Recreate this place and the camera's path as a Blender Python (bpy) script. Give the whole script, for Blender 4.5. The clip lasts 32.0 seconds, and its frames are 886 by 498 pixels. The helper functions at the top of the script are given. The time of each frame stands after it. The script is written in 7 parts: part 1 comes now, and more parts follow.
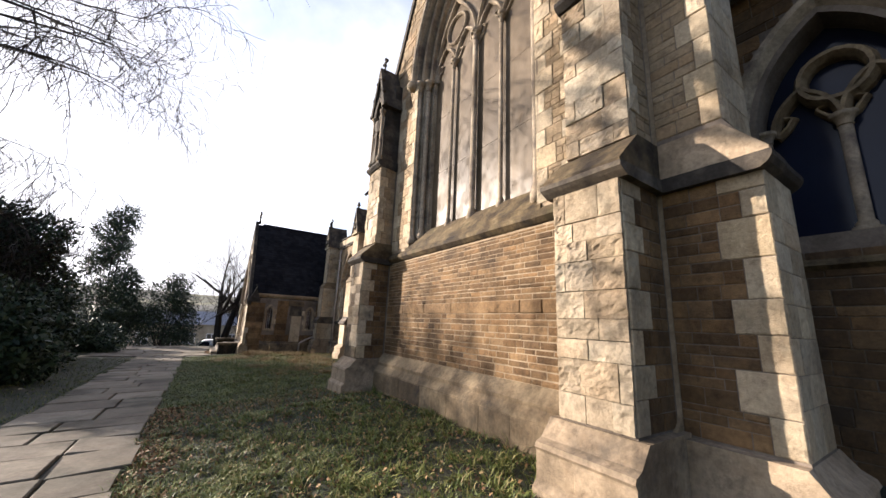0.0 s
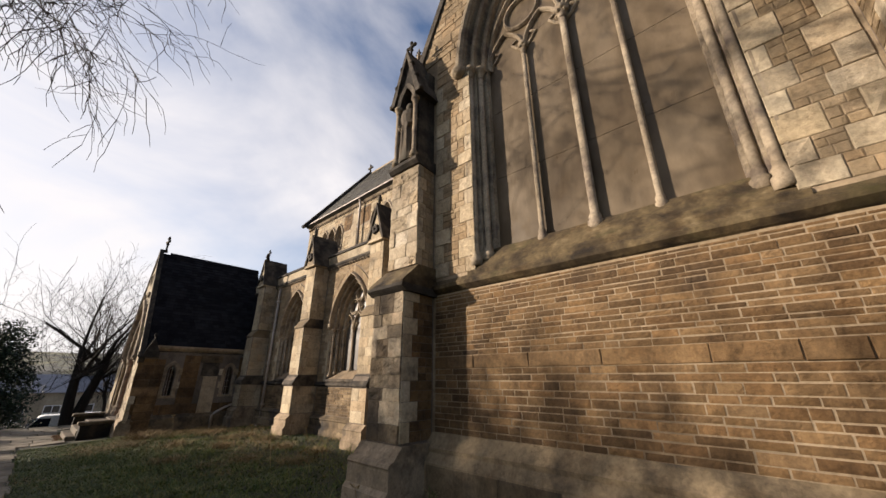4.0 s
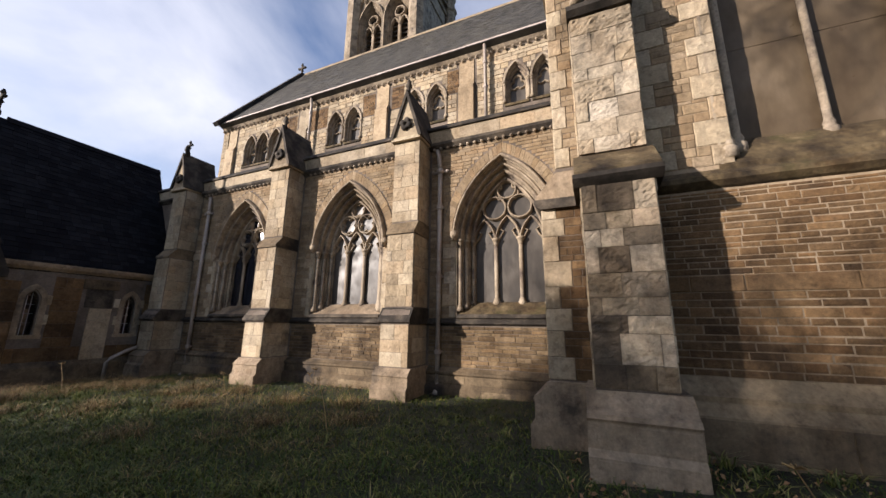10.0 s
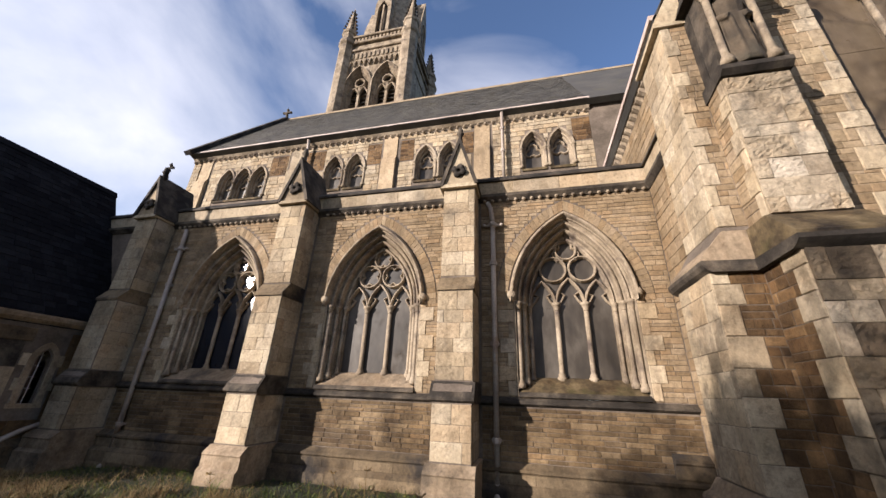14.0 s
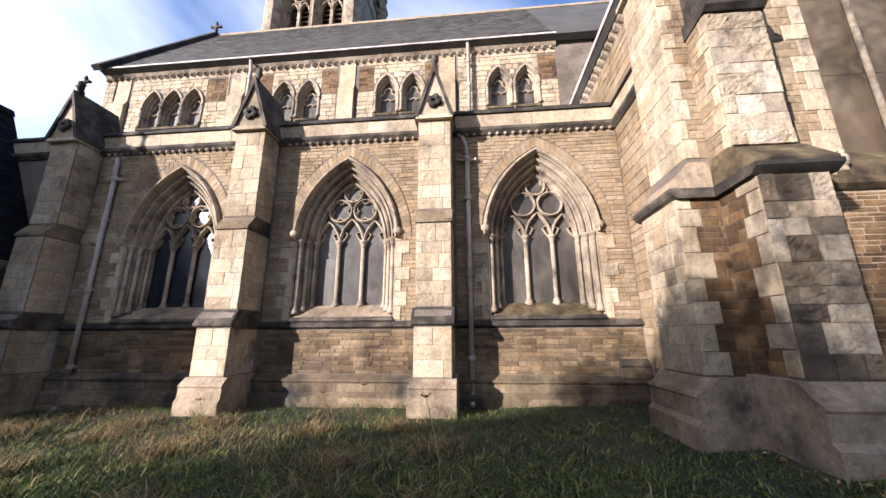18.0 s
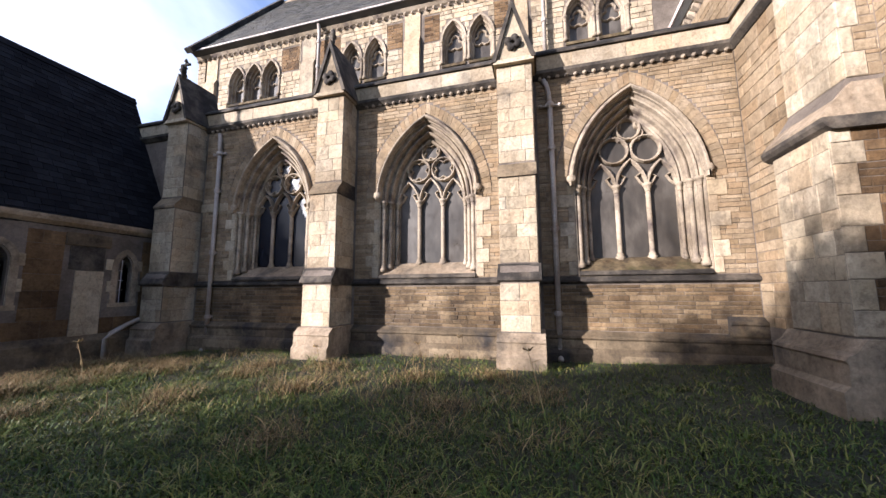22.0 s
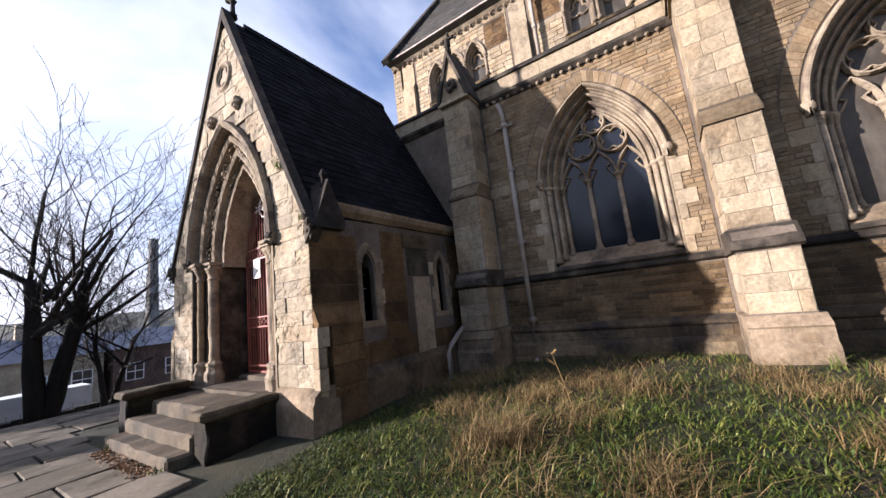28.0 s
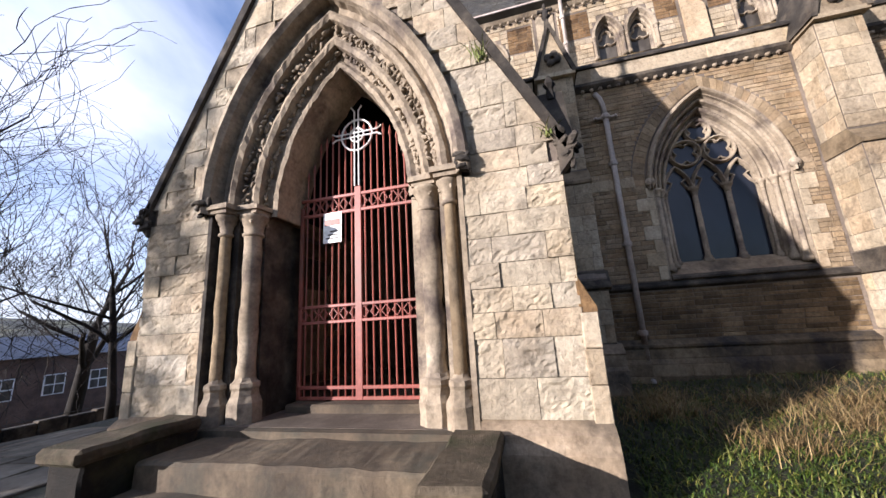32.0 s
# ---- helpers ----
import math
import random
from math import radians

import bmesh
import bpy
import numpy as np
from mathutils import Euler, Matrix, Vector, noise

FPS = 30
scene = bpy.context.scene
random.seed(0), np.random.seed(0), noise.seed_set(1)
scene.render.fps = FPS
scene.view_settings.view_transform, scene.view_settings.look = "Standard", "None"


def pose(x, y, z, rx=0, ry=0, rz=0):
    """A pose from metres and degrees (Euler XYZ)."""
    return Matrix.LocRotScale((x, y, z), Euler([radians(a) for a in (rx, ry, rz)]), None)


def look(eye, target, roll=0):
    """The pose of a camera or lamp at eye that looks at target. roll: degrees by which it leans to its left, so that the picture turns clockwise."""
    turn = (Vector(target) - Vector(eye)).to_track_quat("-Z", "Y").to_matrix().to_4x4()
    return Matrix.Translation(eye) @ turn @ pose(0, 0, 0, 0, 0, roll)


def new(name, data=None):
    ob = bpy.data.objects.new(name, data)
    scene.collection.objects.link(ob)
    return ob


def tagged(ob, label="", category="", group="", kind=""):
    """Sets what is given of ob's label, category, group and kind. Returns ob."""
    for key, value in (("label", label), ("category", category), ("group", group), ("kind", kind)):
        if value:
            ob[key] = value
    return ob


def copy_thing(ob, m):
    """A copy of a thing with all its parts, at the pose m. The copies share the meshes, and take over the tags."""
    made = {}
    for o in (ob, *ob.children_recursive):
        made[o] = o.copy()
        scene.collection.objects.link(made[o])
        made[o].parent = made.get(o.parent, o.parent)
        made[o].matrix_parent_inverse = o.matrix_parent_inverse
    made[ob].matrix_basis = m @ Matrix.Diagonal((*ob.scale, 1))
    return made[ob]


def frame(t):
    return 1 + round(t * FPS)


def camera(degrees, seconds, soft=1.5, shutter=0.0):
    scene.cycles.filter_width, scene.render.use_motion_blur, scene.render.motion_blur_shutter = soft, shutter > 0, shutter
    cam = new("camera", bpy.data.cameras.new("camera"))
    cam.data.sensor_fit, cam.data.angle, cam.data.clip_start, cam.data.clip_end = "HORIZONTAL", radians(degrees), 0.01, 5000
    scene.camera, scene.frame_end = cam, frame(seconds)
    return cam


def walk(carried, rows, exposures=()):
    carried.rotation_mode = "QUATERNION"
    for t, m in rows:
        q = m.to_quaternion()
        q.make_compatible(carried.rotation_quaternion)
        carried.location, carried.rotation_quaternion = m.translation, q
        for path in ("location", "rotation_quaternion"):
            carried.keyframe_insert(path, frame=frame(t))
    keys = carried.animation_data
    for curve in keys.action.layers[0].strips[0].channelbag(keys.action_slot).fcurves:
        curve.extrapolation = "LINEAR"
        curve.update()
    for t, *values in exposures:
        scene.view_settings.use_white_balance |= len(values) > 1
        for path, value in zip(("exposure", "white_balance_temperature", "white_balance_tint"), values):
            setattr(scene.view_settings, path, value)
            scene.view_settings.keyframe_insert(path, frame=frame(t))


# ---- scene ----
cam = camera(103.4, 32.0)
PATH = [
    (0, (0.029, -0.009, 1.699), (1.108, 1.621, 2.122), 2.4),
    (0.5, (0.032, 0.456, 1.7), (1.278, 1.933, 2.217), -1.0),
    (1, (-0.049, 0.885, 1.733), (1.273, 2.225, 2.408), 0.2),
    (1.5, (-0.076, 1.34, 1.764), (1.115, 2.764, 2.506), 1.0),
    (2, (-0.22, 1.793, 1.772), (1.04, 3.139, 2.547), 3.6),
    (2.5, (-0.327, 2.266, 1.755), (0.969, 3.527, 2.61), 0.9),
    (3, (-0.401, 2.736, 1.693), (0.943, 3.937, 2.559), 0.6),
    (3.5, (-0.556, 3.202, 1.722), (0.885, 4.39, 2.436), -0.4),
    (4, (-0.673, 3.729, 1.764), (0.716, 4.99, 2.456), -0.0),
    (4.5, (-0.844, 4.205, 1.746), (0.561, 5.488, 2.363), -0.2),
    (6.5, (-1.061, 6.053, 1.877), (0.301, 6.956, 3.03), 4.4),
    (7, (-1.185, 6.453, 1.858), (0.115, 7.272, 3.139), 5.4),
    (7.5, (-1.236, 6.786, 1.821), (0.106, 7.611, 3.053), 1.8),
    (8, (-1.209, 7.192, 1.747), (0.257, 8.123, 2.739), 5.4),
    (8.5, (-1.278, 7.55, 1.698), (0.291, 8.447, 2.554), 2.6),
    (9, (-1.264, 7.926, 1.593), (0.401, 8.836, 2.223), 2.4),
    (9.5, (-1.189, 8.269, 1.523), (0.524, 9.174, 2.02), 3.4),
    (10, (-1.16, 8.633, 1.511), (0.633, 9.415, 1.929), 0.7),
    (10.5, (-1.01, 9.037, 1.572), (0.758, 9.811, 2.098), -2.8),
    (11, (-1.087, 9.462, 1.55), (0.636, 10.355, 2.032), -1.7),
    (11.5, (-1.053, 9.814, 1.56), (0.598, 10.841, 2.027), 1.6),
    (12, (-1.01, 10.26, 1.533), (0.563, 11.385, 2.042), -0.1),
    (12.5, (-1.028, 10.651, 1.551), (0.642, 11.643, 2.027), -0.9),
    (13, (-0.965, 11.016, 1.578), (0.762, 11.861, 2.128), 0.4),
    (13.5, (-0.842, 11.186, 1.64), (0.975, 11.729, 2.276), 2.9),
    (15.5, (-1.105, 11.914, 1.451), (0.563, 12.342, 2.467), 1.2),
    (16, (-1.071, 11.92, 1.379), (0.822, 12.33, 1.875), 0.9),
    (16.5, (-1.14, 11.96, 1.345), (0.743, 12.473, 1.783), 0.9),
    (17, (-1.113, 11.968, 1.342), (0.765, 12.487, 1.79), -0.4),
    (17.5, (-1.049, 11.967, 1.331), (0.876, 12.277, 1.778), 0.7),
    (18, (-0.993, 11.968, 1.321), (0.94, 12.146, 1.802), -0.3),
    (18.5, (-0.919, 11.914, 1.291), (1.028, 11.94, 1.744), -1.1),
    (19, (-0.935, 11.951, 1.276), (1.012, 11.774, 1.693), -2.6),
    (19.5, (-0.902, 11.871, 1.283), (1.044, 11.61, 1.661), -2.6),
    (20, (-0.886, 11.848, 1.266), (1.065, 11.602, 1.627), -2.2),
    (20.5, (-0.904, 11.898, 1.285), (1.051, 11.668, 1.643), -2.5),
    (21, (-0.959, 12.062, 1.319), (1.011, 11.976, 1.652), -1.4),
    (21.5, (-1.006, 12.164, 1.322), (0.944, 12.487, 1.632), 0.0),
    (22, (-1.028, 12.373, 1.32), (0.882, 12.913, 1.564), -0.2),
    (22.5, (-0.916, 12.738, 1.279), (0.981, 13.343, 1.475), -3.7),
    (23, (-0.85, 13.213, 1.281), (1.02, 13.83, 1.631), -2.5),
    (23.5, (-0.851, 13.688, 1.309), (1.041, 14.256, 1.622), -5.8),
    (24, (-0.876, 14.146, 1.335), (0.948, 14.844, 1.769), -6.7),
    (24.5, (-0.981, 14.699, 1.298), (0.755, 15.577, 1.762), -0.5),
    (25, (-0.897, 15.112, 1.327), (0.798, 16.096, 1.724), -0.9),
    (25.5, (-0.87, 15.602, 1.305), (0.783, 16.683, 1.62), -2.0),
    (26, (-0.93, 16.115, 1.348), (0.797, 17.098, 1.571), -5.9),
    (26.5, (-0.949, 16.669, 1.378), (0.706, 17.72, 1.774), -9.7),
    (28.5, (-1.122, 18.884, 1.183), (0.533, 19.965, 1.485), -4.7),
    (29, (-1.103, 19.493, 1.152), (0.57, 20.528, 1.515), -2.6),
    (29.5, (-1.111, 20.023, 1.129), (0.615, 20.95, 1.531), -2.0),
    (30, (-1.098, 20.723, 1.115), (0.681, 21.586, 1.417), -3.6),
    (30.5, (-1.155, 21.343, 1.128), (0.599, 22.193, 1.577), -1.7),
    (31, (-1.17, 21.895, 1.093), (0.599, 22.732, 1.506), -0.6),
    (31.5, (-1.137, 22.499, 1.075), (0.687, 23.208, 1.488), -3.1),
    (32, (-1.101, 23.046, 1.074), (0.794, 23.528, 1.493), -3.5),
]
STOPS = [(0.0, 1.65, 6500, 15), (1.0, 0.88, 6400, 15), (2.5, 0.77, 7000, 14), (4.0, 0.87, 7000, 14), (7.0, 0.9, 6650, 14), (9.0, 0.92, 6350, 16), (11.0, 1.02, 6150, 16), (13.0, 1.06, 6100, 16), (15.5, 0.94, 6500, 16), (16.5, 1.27, 6100, 16), (19.0, 1.6, 5700, 18), (21.0, 1.6, 5650, 18), (23.0, 1.62, 5600, 16), (24.5, 1.6, 5650, 16), (26.0, 1.3, 5750, 17), (29.0, 1.36, 5950, 19), (32.0, 1.32, 5750, 17)]
walk(cam, [(t, look(eye, target, roll)) for t, eye, target, roll in PATH], STOPS)

# ---- world, sun ----
SUN_DIR = Vector((1.0, -1.04, -0.36)).normalized()
world = bpy.data.worlds.new("sky")
scene.world = world
world.use_nodes = True
wn, wl = world.node_tree.nodes, world.node_tree.links
wn.clear()
w_out = wn.new("ShaderNodeOutputWorld")
w_bg = wn.new("ShaderNodeBackground")
w_sky = wn.new("ShaderNodeTexSky")
w_sky.sky_type = "NISHITA"
w_sky.sun_disc = False
w_sky.sun_elevation = math.asin(-SUN_DIR.z)
w_sky.sun_rotation = math.atan2(-SUN_DIR.x, -SUN_DIR.y)
w_sky.air_density, w_sky.dust_density, w_sky.ozone_density = 1.0, 1.0, 2.0
w_tc = wn.new("ShaderNodeTexCoord")
w_map = wn.new("ShaderNodeMapping")
w_map.inputs["Scale"].default_value = (1.0, 1.0, 1.9)
w_map.inputs["Location"].default_value = (0.35, 0.1, 0.2)
w_n = wn.new("ShaderNodeTexNoise")
w_n.inputs["Scale"].default_value = 1.7
w_n.inputs["Detail"].default_value = 7.0
w_n.inputs["Roughness"].default_value = 0.52
w_n.inputs["Distortion"].default_value = 0.5
w_r = wn.new("ShaderNodeValToRGB")
w_r.color_ramp.elements[0].position, w_r.color_ramp.elements[1].position = 0.33, 0.76
w_r.color_ramp.elements[0].color = (0.0, 0.0, 0.0, 1)
w_r.color_ramp.elements[1].color = (0.95, 0.95, 0.95, 1)
w_mix = wn.new("ShaderNodeMix")
w_mix.data_type = "RGBA"
w_mix.inputs["B"].default_value = (12.6, 12.8, 13.4, 1)
wl.new(w_tc.outputs["Generated"], w_map.inputs["Vector"])
wl.new(w_map.outputs["Vector"], w_n.inputs["Vector"])
w_dot = wn.new("ShaderNodeVectorMath")
w_dot.operation = "DOT_PRODUCT"
w_dot.inputs[1].default_value = (-0.35, 0.88, -0.32)
w_add = wn.new("ShaderNodeMath")
w_add.operation = "MULTIPLY_ADD"
w_add.inputs[1].default_value = 0.27
wl.new(w_tc.outputs["Generated"], w_dot.inputs[0])
wl.new(w_dot.outputs["Value"], w_add.inputs[0])
wl.new(w_n.outputs["Fac"], w_add.inputs[2])
wl.new(w_add.outputs[0], w_r.inputs["Fac"])
w_blue = wn.new("ShaderNodeMix")
w_blue.data_type, w_blue.blend_type = "RGBA", "MULTIPLY"
w_blue.inputs["Factor"].default_value = 1.0
w_blue.inputs["B"].default_value = (2.3, 2.35, 2.6, 1)
wl.new(w_sky.outputs["Color"], w_blue.inputs["A"])
wl.new(w_r.outputs["Color"], w_mix.inputs["Factor"])
wl.new(w_blue.outputs["Result"], w_mix.inputs["A"])
wl.new(w_mix.outputs["Result"], w_bg.inputs["Color"])
w_bg.inputs["Strength"].default_value = 0.043
wl.new(w_bg.outputs["Background"], w_out.inputs["Surface"])
sun_data = bpy.data.lights.new("sun", "SUN")
sun_data.energy, sun_data.angle, sun_data.color = 5.0, radians(0.6), (1.0, 0.90, 0.77)
sun = new("sun", sun_data)
sun.matrix_world = Matrix.Translation((-20, 20, 15)) @ SUN_DIR.to_track_quat("-Z", "Y").to_matrix().to_4x4()


# ---- materials ----
def nodes_of(name):
    m = bpy.data.materials.new(name)
    m.use_nodes = True
    return m, m.node_tree.nodes, m.node_tree.links, m.node_tree.nodes["Principled BSDF"]


def noise_node(n, l, scale, detail=4.0, rough=0.55, stretch=None):
    g = n.new("ShaderNodeNewGeometry")
    t = n.new("ShaderNodeTexNoise")
    t.inputs["Scale"].default_value, t.inputs["Detail"].default_value, t.inputs["Roughness"].default_value = scale, detail, rough
    if stretch:
        mp = n.new("ShaderNodeMapping")
        mp.inputs["Scale"].default_value = stretch
        l.new(g.outputs["Position"], mp.inputs["Vector"])
        l.new(mp.outputs["Vector"], t.inputs["Vector"])
    else:
        l.new(g.outputs["Position"], t.inputs["Vector"])
    return t.outputs["Fac"]


def ramp_node(n, l, fac, stops):
    r = n.new("ShaderNodeValToRGB")
    e = r.color_ramp.elements
    while len(e) < len(stops):
        e.new(0.5)
    for k, (p, c) in enumerate(stops):
        e[k].position, e[k].color = p, (*c, 1)
    l.new(fac, r.inputs["Fac"])
    return r.outputs["Color"]


def mix_node(n, l, fac, a, b, mode="MIX"):
    m = n.new("ShaderNodeMix")
    m.data_type, m.blend_type = "RGBA", mode
    for key, v in (("Factor", fac), ("A", a), ("B", b)):
        if isinstance(v, (int, float)):
            m.inputs[key].default_value = v
        elif isinstance(v, tuple):
            m.inputs[key].default_value = (*v, 1)
        else:
            l.new(v, m.inputs[key])
    return m.outputs["Result"]


def piece_random(n, l):
    o, g, a, f = n.new("ShaderNodeObjectInfo"), n.new("ShaderNodeNewGeometry"), n.new("ShaderNodeMath"), n.new("ShaderNodeMath")
    f.operation = "FRACT"
    l.new(o.outputs["Random"], a.inputs[0])
    l.new(g.outputs["Random Per Island"], a.inputs[1])
    l.new(a.outputs[0], f.inputs[0])
    return f.outputs[0]


def bump_node(n, l, p, height, strength, dist):
    b = n.new("ShaderNodeBump")
    b.inputs["Strength"].default_value, b.inputs["Distance"].default_value = strength, dist
    l.new(height, b.inputs["Height"])
    l.new(b.outputs["Normal"], p.inputs["Normal"])


def surface(name, stops, rough=0.85, big=0.9, fine=22.0, stain=None, stain_at=(0.5, 0.62), stain_scale=0.7, metal=0.0, bump=0.4, bump_d=0.008, pieces=0.0, stretch=None, bumpscale=None, streak=0.0, gain=1.0, hues=False, spall=0.0, shine=0.5, tint=(1.0, 1.0, 1.0)):
    """A weathered surface: broad tone from stops, fine grain, stains, optional tone shift from piece to piece."""
    m, n, l, p = nodes_of(name)
    stops = [(q, tuple(c * gain * w for c, w in zip(k, tint))) for q, k in stops]
    sharp = n.new("ShaderNodeMath")
    sharp.operation = "MULTIPLY_ADD"
    sharp.inputs[1].default_value, sharp.inputs[2].default_value = 1.8, -0.4
    l.new(noise_node(n, l, big, 7.0, 0.65, stretch), sharp.inputs[0])
    broad = sharp.outputs[0]
    if pieces:
        r = piece_random(n, l)
        add = n.new("ShaderNodeMath")
        add.operation = "MULTIPLY_ADD"
        add.inputs[1].default_value = pieces
        l.new(r, add.inputs[0])
        scale = n.new("ShaderNodeMath")
        scale.operation = "MULTIPLY"
        scale.inputs[1].default_value = 1.0 - pieces * 0.6
        l.new(broad, scale.inputs[0])
        l.new(scale.outputs[0], add.inputs[2])
        fac = add.outputs[0]
    else:
        fac = broad
    col = ramp_node(n, l, fac, stops)
    if hues:
        turn = n.new("ShaderNodeMath")
        turn.operation = "MULTIPLY"
        turn.inputs[1].default_value = 7.13
        part_of = n.new("ShaderNodeMath")
        part_of.operation = "FRACT"
        l.new(piece_random(n, l), turn.inputs[0])
        l.new(turn.outputs[0], part_of.inputs[0])
        col = mix_node(n, l, 1.0, col, ramp_node(n, l, part_of.outputs[0], ((0.0, (1.06, 1.0, 0.88)), (0.25, (1.0, 1.0, 1.0)), (0.5, (1.10, 1.08, 1.02)), (0.72, (0.84, 0.82, 0.78)), (0.92, (1.03, 0.95, 0.85)))), "MULTIPLY")
    grain = noise_node(n, l, fine, 6.0, 0.65)
    col = mix_node(n, l, 0.55, col, ramp_node(n, l, grain, ((0.25, (0.45, 0.45, 0.45)), (0.7, (1.25, 1.25, 1.25)))), "MULTIPLY")
    if stain:
        sn = noise_node(n, l, stain_scale, 7.0, 0.65)
        sr = ramp_node(n, l, sn, ((stain_at[0], (0, 0, 0)), (stain_at[1], (1, 1, 1))))
        col = mix_node(n, l, sr, col, stain)
    chip = None
    if spall:
        chip = ramp_node(n, l, noise_node(n, l, 2.3, 9.0, 0.68), ((0.5, (0, 0, 0)), (0.64, (1, 1, 1))))
        dull = n.new("ShaderNodeMath")
        dull.operation = "MULTIPLY"
        dull.inputs[1].default_value = spall
        l.new(chip, dull.inputs[0])
        col = mix_node(n, l, dull.outputs[0], col, mix_node(n, l, 1.0, col, (0.58, 0.50, 0.42), "MULTIPLY"))
    if streak:
        sk = ramp_node(n, l, noise_node(n, l, 2.6, 8.0, 0.7, (1, 1, 0.22)), ((0.47, (1, 1, 1)), (0.7, (1 - streak, 1 - streak, 1 - streak))))
        col = mix_node(n, l, 1.0, col, sk, "MULTIPLY")
        pit = ramp_node(n, l, noise_node(n, l, 9.0, 10.0, 0.75), ((0.3, (0.5, 0.47, 0.45)), (0.48, (1, 1, 1)), (0.7, (1.15, 1.13, 1.1))))
        col = mix_node(n, l, 0.85, col, pit, "MULTIPLY")
    l.new(col, p.inputs["Base Color"])
    p.inputs["Roughness"].default_value, p.inputs["Metallic"].default_value = rough, metal
    p.inputs["Specular IOR Level"].default_value = shine
    if bump:
        height = noise_node(n, l, bumpscale or fine * 0.8, 10.0, 0.75)
        if chip is not None:
            sink = n.new("ShaderNodeMath")
            sink.operation = "MULTIPLY_ADD"
            sink.inputs[1].default_value = -0.12
            l.new(chip, sink.inputs[0])
            l.new(height, sink.inputs[2])
            height = sink.outputs[0]
        bump_node(n, l, p, height, bump, bump_d)
    return m


STONE = surface("coursed_sandstone", ((0.1, (0.158, 0.118, 0.076)), (0.4, (0.232, 0.178, 0.119)), (0.65, (0.292, 0.229, 0.160)), (0.95, (0.36, 0.290, 0.211))), pieces=0.42, stain=(0.07, 0.052, 0.036), stain_at=(0.58, 0.8), bump=0.8, bump_d=0.03, bumpscale=7.0, streak=0.22, gain=0.84, hues=True, spall=0.3, shine=0.25, tint=(1.02, 0.98, 0.90))
# Grimy brown stone; also the darker stand-in for buff stone on shaded walls.
BROWNSTONE = surface("grimy_shaded_brown_sandstone", ((0.15, (0.048, 0.033, 0.020)), (0.4, (0.119, 0.085, 0.052)), (0.62, (0.198, 0.145, 0.091)), (0.9, (0.30, 0.226, 0.149))), pieces=0.42, stain=(0.03, 0.022, 0.016), stain_at=(0.52, 0.74), stain_scale=0.5, bump=0.9, bump_d=0.035, bumpscale=7.0, streak=0.35, gain=0.62, hues=True, spall=0.5, shine=0.25, tint=(1.16, 0.97, 0.74))
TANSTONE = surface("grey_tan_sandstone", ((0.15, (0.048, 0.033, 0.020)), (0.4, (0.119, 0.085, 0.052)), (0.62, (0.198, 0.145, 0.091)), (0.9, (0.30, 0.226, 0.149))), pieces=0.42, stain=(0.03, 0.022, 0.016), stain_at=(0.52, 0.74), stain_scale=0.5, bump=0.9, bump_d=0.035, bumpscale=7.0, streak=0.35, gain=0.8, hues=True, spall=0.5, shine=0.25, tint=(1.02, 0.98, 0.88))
ASHLAR = surface("dressed_sandstone", ((0.12, (0.23, 0.185, 0.133)), (0.4, (0.35, 0.290, 0.214)), (0.7, (0.445, 0.379, 0.289)), (0.95, (0.53, 0.460, 0.366))), pieces=0.42, stain=(0.10, 0.08, 0.06), stain_at=(0.57, 0.76), stain_scale=1.4, bump=0.9, bump_d=0.032, bumpscale=5.5, streak=0.28, gain=0.88, hues=True, spall=0.4, shine=0.25, tint=(1.0, 0.98, 0.93))
ERODED = surface("eroded_porch_ashlar", ((0.12, (0.20, 0.165, 0.12)), (0.4, (0.34, 0.29, 0.22)), (0.7, (0.43, 0.375, 0.29)), (0.95, (0.50, 0.445, 0.36))), pieces=0.3, stain=(0.13, 0.105, 0.075), stain_at=(0.57, 0.76), stain_scale=1.7, bump=1.0, bump_d=0.03, bumpscale=9.0, streak=0.25, gain=0.97, hues=True, spall=0.3, shine=0.25)
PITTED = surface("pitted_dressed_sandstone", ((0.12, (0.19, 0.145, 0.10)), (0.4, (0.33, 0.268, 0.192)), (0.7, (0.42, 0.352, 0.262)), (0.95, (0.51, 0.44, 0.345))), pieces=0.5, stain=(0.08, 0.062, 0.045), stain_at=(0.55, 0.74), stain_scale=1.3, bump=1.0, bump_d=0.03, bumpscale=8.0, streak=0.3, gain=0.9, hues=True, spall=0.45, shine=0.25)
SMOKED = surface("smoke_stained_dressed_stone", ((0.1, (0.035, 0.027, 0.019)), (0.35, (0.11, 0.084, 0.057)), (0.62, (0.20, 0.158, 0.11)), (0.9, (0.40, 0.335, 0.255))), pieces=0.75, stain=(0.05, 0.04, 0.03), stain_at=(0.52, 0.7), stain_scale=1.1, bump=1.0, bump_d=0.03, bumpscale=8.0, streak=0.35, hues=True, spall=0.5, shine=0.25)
CARVED = surface("carved_sandstone", ((0.2, (0.2, 0.156, 0.108)), (0.5, (0.36, 0.293, 0.214)), (0.85, (0.48, 0.405, 0.312))), stain=(0.0848, 0.065, 0.0546), stain_at=(0.5, 0.68), stain_scale=1.9, bump=0.6, bump_d=0.012, bumpscale=11.0, streak=0.2, gain=0.78, spall=0.12, shine=0.25, tint=(1.0, 0.985, 0.95))
